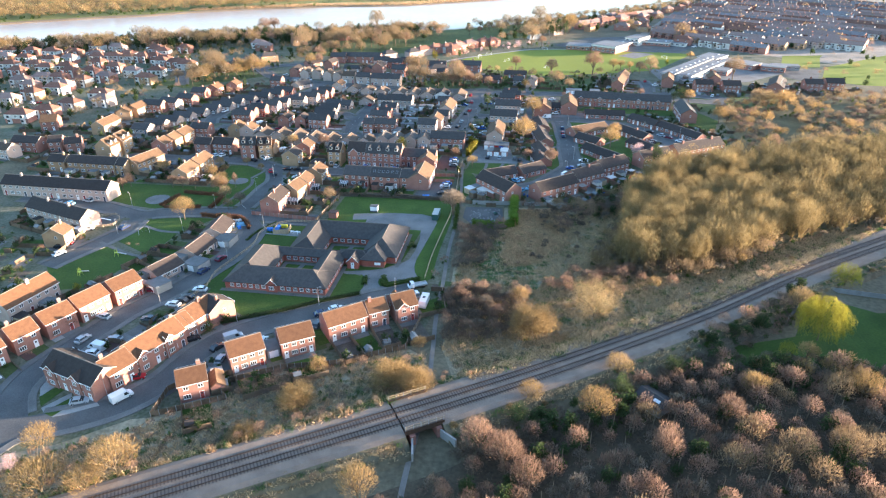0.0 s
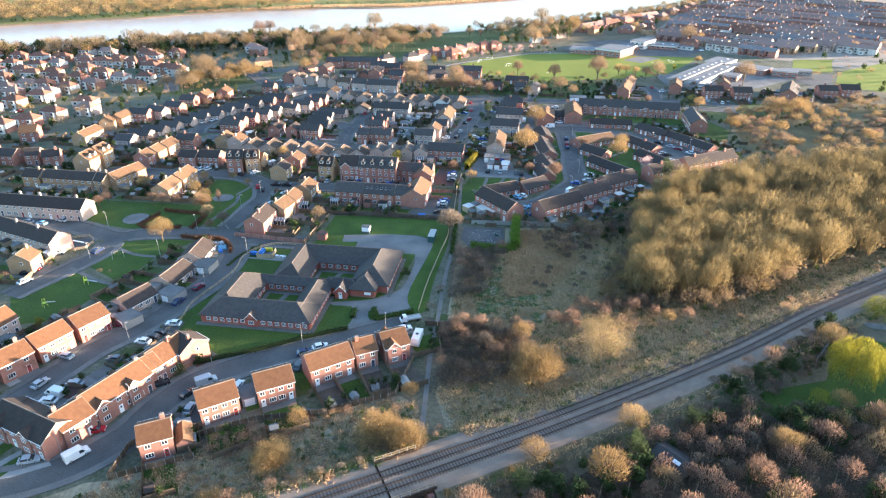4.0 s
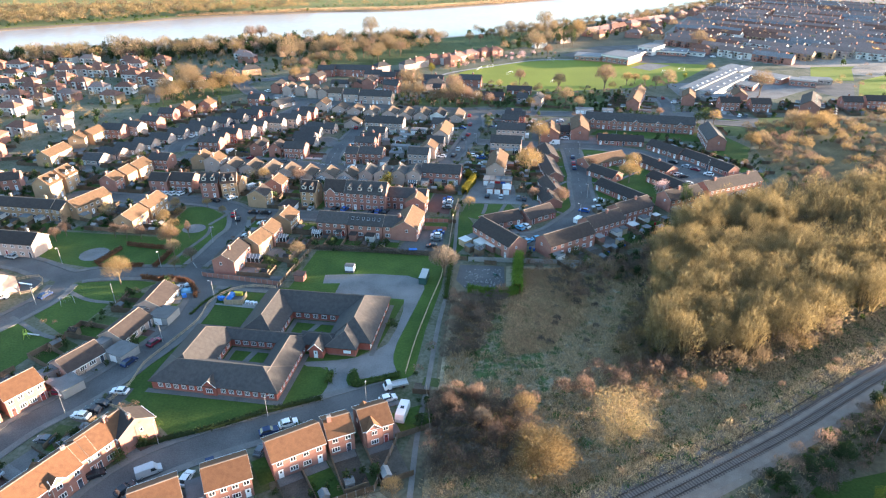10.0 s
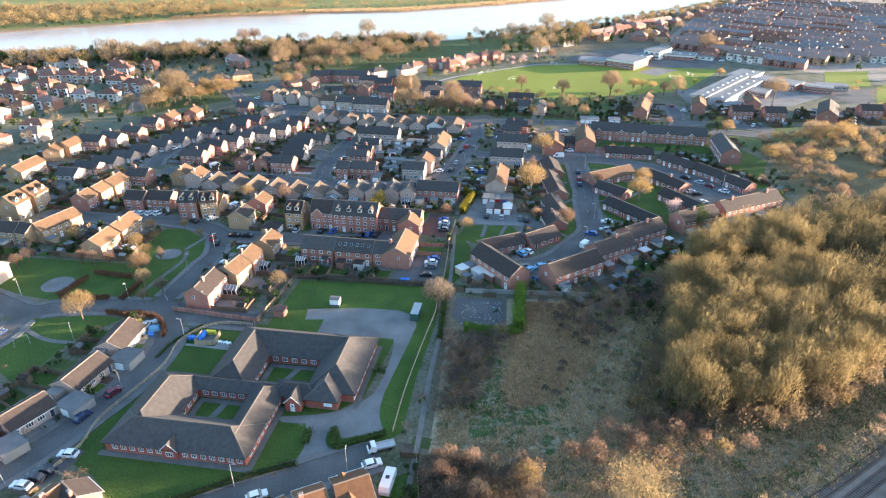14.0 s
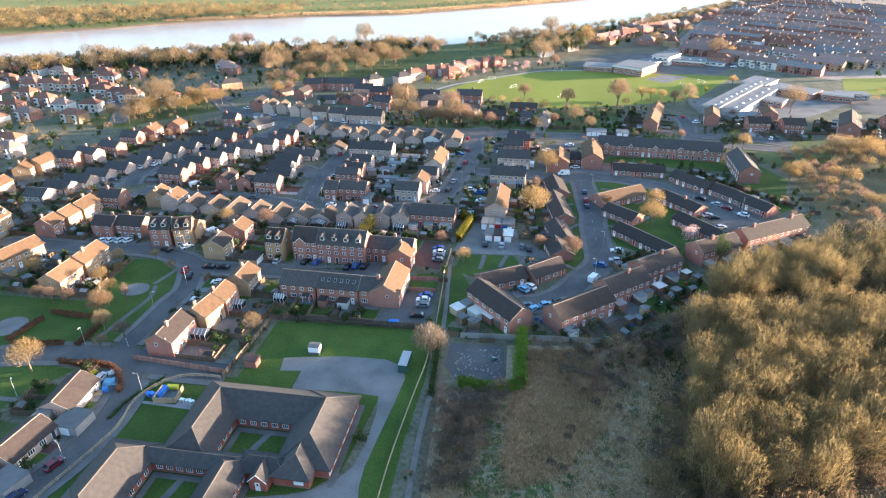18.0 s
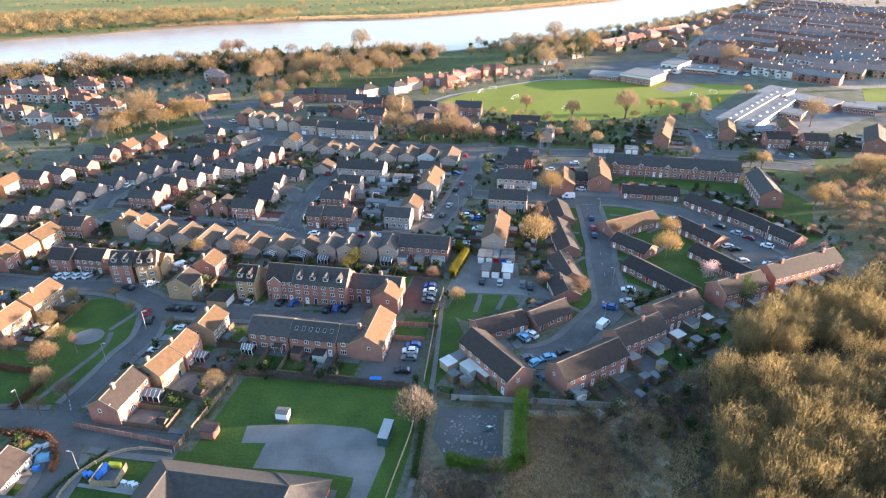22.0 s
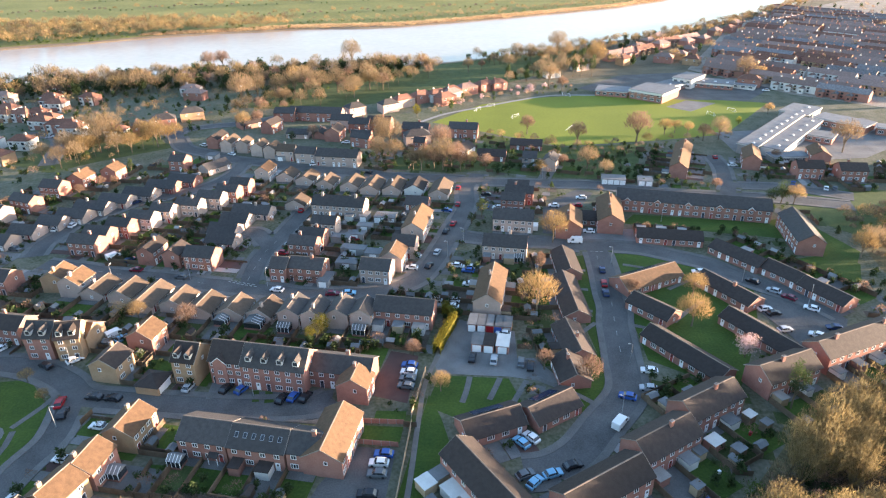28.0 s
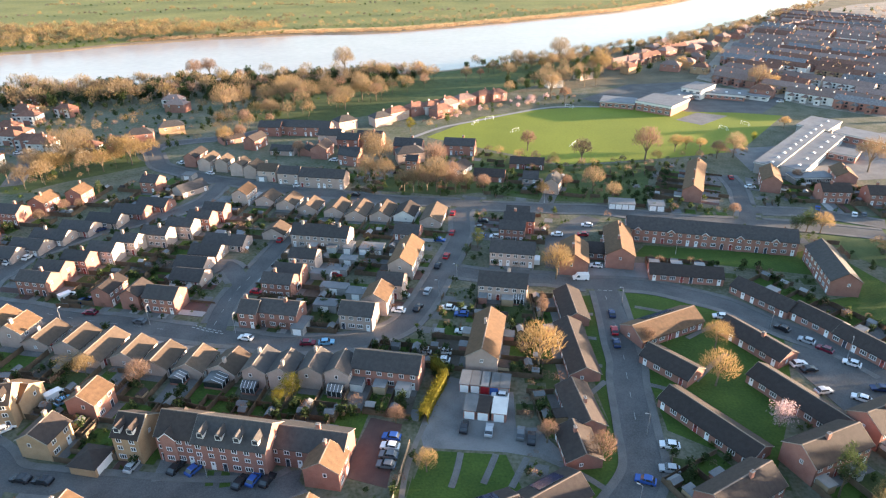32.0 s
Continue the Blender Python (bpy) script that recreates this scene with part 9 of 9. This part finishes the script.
# pickup truck and caravan beside the path
pk = thing("pickup_truck", pose(-5.5, 166.5, 0.05, 0, 0, 18), "white flatbed pickup truck", "truck")
part("cab", Shape(PAINTS[0]).prism([(-3, 0.4), (-1.2, 0.4), (-1.2, 2.0), (-2.2, 2.05), (-2.7, 1.2), (-3.05, 1.0)], -0.95, 0.95, "y"), pk)
part("windscreen", Shape(glass).prism([(-2.3, 1.95), (-2.72, 1.25), (-2.78, 1.25), (-2.36, 1.97)], -0.8, 0.8, "y"), pk)
part("bed", Shape(metal_grey).box(-1.1, 3.0, -1.0, 1.0, 0.75, 0.9).box(-1.1, 3.0, -1.0, -0.95, 0.9, 1.25).box(-1.1, 3.0, 0.95, 1.0, 0.9, 1.25), pk)
part("chassis", Shape(tyre_mat).box(-2.9, 2.9, -0.5, 0.5, 0.35, 0.75), pk)
for wx in (-2.2, 1.7):
    for wy in (-0.9, 0.9):
        part("wheel", kept("wheel", wheel_mesh), pk, pose(wx, wy, 0.31))
cv = thing("caravan", pose(-3.4, 156.5, 0.06, 0, 0, 78), "white touring caravan beside the path", "caravan")
part("body", Shape(PAINTS[0]).prism([(-2.9, 0.5), (2.9, 0.5), (3.0, 1.4), (2.7, 2.5), (-2.6, 2.55), (-3.0, 1.5)], -1.05, 1.05, "y"), cv)
part("window", Shape(glass).box(-1.5, -0.2, 1.04, 1.07, 1.4, 2.0).box(0.5, 1.5, 1.04, 1.07, 1.4, 2.0), cv)
part("roof_hatch", Shape(glass).box(-0.4, 0.4, -0.4, 0.4, 2.54, 2.62), cv)
for wy in (-0.95, 0.95):
    part("wheel", kept("wheel", wheel_mesh), cv, pose(0, wy, 0.31))

# ---- the lawn's cabin, container, and brick store ----
cb = thing("cabin", pose(-23.4, 223.4, 0.05, 0, 0, -8), "white and green site cabin", "cabin")
part("body", Shape(white_paint).box(-1.4, 1.4, -1.1, 1.1, 0.1, 2.3), cb)
part("base_band", Shape(PAINTS[5]).box(-1.42, 1.42, -1.12, 1.12, 0.0, 0.7), cb)
part("roof", Shape(felt).prism([(-1.2, 2.3), (1.2, 2.3), (1.2, 2.4), (0, 2.6), (-1.2, 2.4)], -1.5, 1.5), cb)
ct = thing("container", pose(0.4, 217.6, 0.05, 0, 0, 80), "dark green steel storage container", "container")
green_steel = surface("green painted steel", (0.03, 0.08, 0.07), (0.05, 0.11, 0.095), 1, 0.5)
cs = Shape(green_steel)
cs.box(-3, 3, -1.1, 1.1, 0, 2.3)
for k in range(24):
    cs.box(-2.95 + k * 0.25, -2.83 + k * 0.25, -1.14, 1.14, 0.1, 2.2)
part("body", cs, ct)
part("roof", Shape(metal_grey).box(-3.02, 3.02, -1.12, 1.12, 2.3, 2.36), ct)
bs = thing("brick_store", pose(-38.4, 218.4, 0, 0, 0, -10), "small square red brick store", "shed")
part("wall", Shape(brick_red).box(-1.5, 1.5, -1.4, 1.4, -0.2, 2.2), bs)
part("roof", Shape(block_red).box(-1.65, 1.65, -1.55, 1.55, 2.2, 2.35), bs)

# ---- bin store beside the care home ----
PEN = [(-58.0, 204.1), (-52.7, 204.1), (-52.6, 209.0), (-57.5, 209.0)]
st = thing("bin_enclosure", Matrix.Identity(4), "pale timber bin enclosure open towards the lawn", "enclosure")
for (ax, ay), (bx, by) in ((PEN[0], PEN[1]), (PEN[0], PEN[3]), (PEN[1], PEN[2])):
    run = math.hypot(bx - ax, by - ay)
    turn = math.degrees(math.atan2(by - ay, bx - ax))
    n = int(run / 0.36)
    for k in range(n):
        part("board", kept("pen_board", lambda: Shape(timber_pale).box(0.01, 0.35, -0.03, 0.03, 0.05, 1.6).mesh("board")), st, pose(ax + (bx - ax) * k / n, ay + (by - ay) * k / n, 0, 0, 0, turn))
    part("capping", Shape(timber_pale).box(0, run, -0.06, 0.06, 1.6, 1.66), st, pose(ax, ay, 0, 0, 0, turn))
ground_patch("bin_store_floor", PEN, 0.06, asphalt_light, "pale concrete floor of the bin store", "yard")
ground_patch("garden_path", [(-61.0, 204.2), (-48.6, 201.9), (-48.8, 202.9), (-61.2, 205.1)], 0.065, concrete, "pale flagged path across the lawn", "path")
ground_patch("patio", [(-52.7, 203.6), (-48.6, 202.9), (-48.4, 205.0), (-52.2, 205.6)], 0.07, concrete, "pale flagged patio by the care home", "patio")
yellow_plastic = surface("yellow plastic", (0.6, 0.47, 0.03), (0.68, 0.54, 0.05), 1, 0.5)
blue_plastic = surface("blue plastic", (0.03, 0.16, 0.5), (0.05, 0.2, 0.58), 1, 0.5)


def wheeled_bin(x, y, turn, m, label):
    """A four-wheeled refuse bin with a lid, handle bar and castors."""
    b = thing("wheeled_bin", pose(x, y, 0.06, 0, 0, turn), label, "bin", "bins")
    part("body", Shape(m).prism([(-0.36, 0.15), (0.36, 0.15), (0.46, 1.15), (-0.46, 1.15)], -0.6, 0.6), b)
    part("lid", Shape(m).prism([(-0.52, 1.15), (0.52, 1.15), (0.34, 1.32), (-0.44, 1.28)], -0.63, 0.63), b)
    part("handle", Shape(metal_grey).tube((-0.5, -0.54, 1.0), (0.5, -0.54, 1.0), 0.025, 0.025, 6), b)
    for u in (-0.45, 0.45):
        for v in (-0.25, 0.25):
            part("castor", kept("castor", lambda: Shape(tyre_mat).tube((0, -0.03, 0.08), (0, 0.03, 0.08), 0.08, 0.08, 8).mesh("castor")), b, pose(u, v, 0))


for x, y in [(-59.9, 206.5), (-59.0, 206.5), (-57.5, 206.1), (-57.2, 207.0), (-57.0, 207.9), (-56.8, 208.7)]:
    wheeled_bin(x, y, -30, blue_plastic, "large blue wheeled refuse bin")
for x, y in [(-55.8, 209.1), (-54.5, 209.0)]:
    wheeled_bin(x, y, -8, yellow_plastic, "large yellow wheeled refuse bin")
for dx, dy, tall in ((-0.9, 0.4, 0.8), (0.6, 0.2, 0.75), (1.6, -0.3, 0.8)):
    tb = thing("garden_table", pose(-50.475 + dx, 204.275 + dy, 0.07, 0, 0, 20 * dx), "white plastic garden table on the patio", "table", "garden tables")
    part("tabletop", Shape(white_paint).box(-0.6, 0.6, -0.4, 0.4, tall - 0.05, tall), tb)
    for u in (-0.5, 0.5):
        for v in (-0.3, 0.3):
            part("leg", Shape(white_paint).box(u - 0.04, u + 0.04, v - 0.04, v + 0.04, 0, tall - 0.05), tb)

# ---- junk heaped at the end of the last bungalow ----
tarp_blue = surface("faded blue tarpaulin", (0.14, 0.3, 0.42), (0.22, 0.42, 0.55), 1.2, 0.6, 0.02)


def heap(name, x, y, turn, w, d, h, m, label, category):
    """A low crumpled heap under a sheet, or a stack of oddments."""
    rng = random.Random(round(x * 31 + y))
    s = Shape(m)
    n = 7
    top = [[(-w / 2 + w * i / n, -d / 2 + d * k / n, (0.02 if i in (0, n) or k in (0, n) else h * rng.uniform(0.6, 1.0))) for i in range(n + 1)] for k in range(n + 1)]
    s.add([p for row in top for p in row], [(k * (n + 1) + i, k * (n + 1) + i + 1, (k + 1) * (n + 1) + i + 1, (k + 1) * (n + 1) + i) for k in range(n) for i in range(n)])
    ob = tagged(new(name, s.mesh(name, False)), label, category)
    ob.matrix_world = pose(x, y, 0.05, 0, 0, turn)


heap("tarpaulin", -71.7, 211.6, 20, 3.4, 2.6, 1.1, tarp_blue, "faded blue tarpaulin over a garden heap", "tarpaulin")
heap("board_stack", -73.0, 215.3, 35, 2.0, 1.3, 0.8, white_paint, "pile of pale sheets beside the hedge", "pile")
heap("timber_pile", -77.6, 215.7, 60, 1.6, 1.0, 0.8, yellow_plastic, "yellow digger bucket among garden junk", "junk")
heap("timber_pile", -72.9, 207.7, 10, 2.4, 1.6, 0.7, timber_pale, "heap of orange-brown timber offcuts", "pile")
for x in (-4.6, -3.7, -2.8):
    wheeled_bin(x, 236, 84, blue_plastic, "blue wheeled bin at the edge of the parking court")
wheeled_bin(-71.1, 208.2, 15, blue_plastic, "blue wheeled bin among garden junk")

# ---- play equipment ----
lime_paint = surface("lime painted steel", (0.35, 0.45, 0.05), (0.42, 0.52, 0.08), 1, 0.5)
sw = thing("swing", pose(-104.6, 205.6, 0, 0, 0, 30), "grey steel play swing on the green", "swing")
for sg in (-1, 1):
    for k in (-1, 1):
        part("leg", Shape(metal_grey).tube((sg * 1.8, k * 0.9, 0), (sg * 1.6, 0, 2.3), 0.05, 0.05, 6), sw)
part("crossbar", Shape(metal_grey).tube((-1.7, 0, 2.3), (1.7, 0, 2.3), 0.05, 0.05, 6), sw)
for x in (-0.7, 0.7):
    part("seat", Shape(tyre_mat).box(x - 0.25, x + 0.25, -0.1, 0.1, 0.5, 0.55), sw)
    for k in (-0.22, 0.22):
        part("chain", Shape(metal_grey).tube((x + k, 0, 0.55), (x + k, 0, 2.3), 0.015, 0.015, 4), sw)
for x, y, a in ((-106.7, 188.2, 20), (-112.4, 175.3, 60)):
    sd = thing("play_slide", pose(x, y, 0, 0, 0, a), "lime green climbing frame with a grey slide", "slide")
    for sx in (-0.5, 0.5):
        for sy in (-0.5, 0.5):
            part("post", Shape(lime_paint).tube((sx * 1.2, sy * 1.2, 0), (sx * 0.5, sy * 0.5, 2.6), 0.05, 0.05, 6), sd)
    part("platform", Shape(lime_paint).box(-0.5, 0.5, -0.5, 0.5, 1.3, 1.4), sd)
    part("chute", Shape(metal_grey).prism([(0.5, 1.38), (3.0, 0.25), (3.0, 0.15), (0.5, 1.28)], -0.3, 0.3, "y"), sd)
ks = thing("play_slide", pose(-122.5, 215.5, 0.05, 0, 0, 25), "white slide in the fenced playground", "slide")
part("chute", Shape(white_paint).prism([(-1.5, 1.8), (1.6, 0.3), (1.6, 0.2), (-1.5, 1.7)], -0.35, 0.35, "y"), ks)
part("ladder", Shape(PAINTS[4]).tube((-1.6, -0.3, 0), (-1.5, -0.3, 1.8), 0.05, 0.05, 6).tube((-1.6, 0.3, 0), (-1.5, 0.3, 1.8), 0.05, 0.05, 6), ks)
rail_fence([(-128.4, 213), (-128, 218.6), (-121.5, 221.2), (-118, 216.4), (-118.4, 212), (-125, 210.4), (-128.4, 213)], 0.9)

# ---- goals on the sports field ----
goal = thing("football_goal", pose(57.8, 510.8, 0, 0, 0, 40), "white steel football goal", "goal", "goals")
for sg in (-1, 1):
    part("post", Shape(white_paint).tube((sg * 2.5, 0, 0), (sg * 2.5, 0, 2.1), 0.06, 0.06, 6), goal)
    part("back_stay", Shape(white_paint).tube((sg * 2.5, 0, 2.1), (sg * 2.5, 1.8, 0), 0.04, 0.04, 6), goal)
part("crossbar", Shape(white_paint).tube((-2.5, 0, 2.1), (2.5, 0, 2.1), 0.06, 0.06, 6), goal)
part("ground_bar", Shape(white_paint).tube((-2.5, 1.8, 0.05), (2.5, 1.8, 0.05), 0.04, 0.04, 6), goal)
for x, y, a in ((85, 486, 60), (37, 527, 60), (45, 535, 20), (95, 560, -30), (185, 520, -60), (170, 512, -60)):
    copy_thing(goal, pose(x, y, 0, 0, 0, a))

# ---- ash patch: rubble and a tipped skip ----
sk = thing("tipped_bin", pose(23, 219.5, 0.1, 0, 35, 60), "grey-green plastic crate tipped on the ash", "bin")
part("body", Shape(green_steel, white_paint).box(-1.2, 1.2, -0.5, 0.5, 0, 0.7).box(-1.2, 1.2, -0.45, 0.45, 0.7, 0.75, 1), sk)
rb = Shape(concrete)
rr = random.Random(5)
for _ in range(120):
    x, y, r = rr.uniform(13, 25), rr.uniform(212.5, 224), rr.uniform(0.08, 0.4)
    rb.tube((x, y, 0), (x + rr.uniform(-r, r), y + rr.uniform(-r, r), r), r, r * 0.4, 5)
tagged(new("rubble", rb.mesh("rubble")), "scattered pale rubble on burnt ash", "rubble", kind="stuff")

# ---- hut and wall behind the railway ----
hut = thing("hut", pose(50, 112.4, 0, 0, 0, -52), "low dark hut with a felt roof among the trees", "hut")
part("wall", gable_body(7.0, 5.5, 2.2, 1.2, concrete), hut)
part("roof", roof_mesh(7.0, 5.5, 2.2, 1.2, roof_slate), hut)
part("roof_light", Shape(white_paint).box(-0.8, 0.8, -0.4, 0.4, 0, 0.08), hut, pose(1.5, -1.2, 3.05, 24, 0, 0))
fence_run("wall_fence", "pale concrete panel wall across the garden", (98, 146), (112, 160), 1.6, concrete)
fence_run("wall_fence", "pale concrete panel wall across the garden", (118, 162), (150, 152), 1.6, concrete)
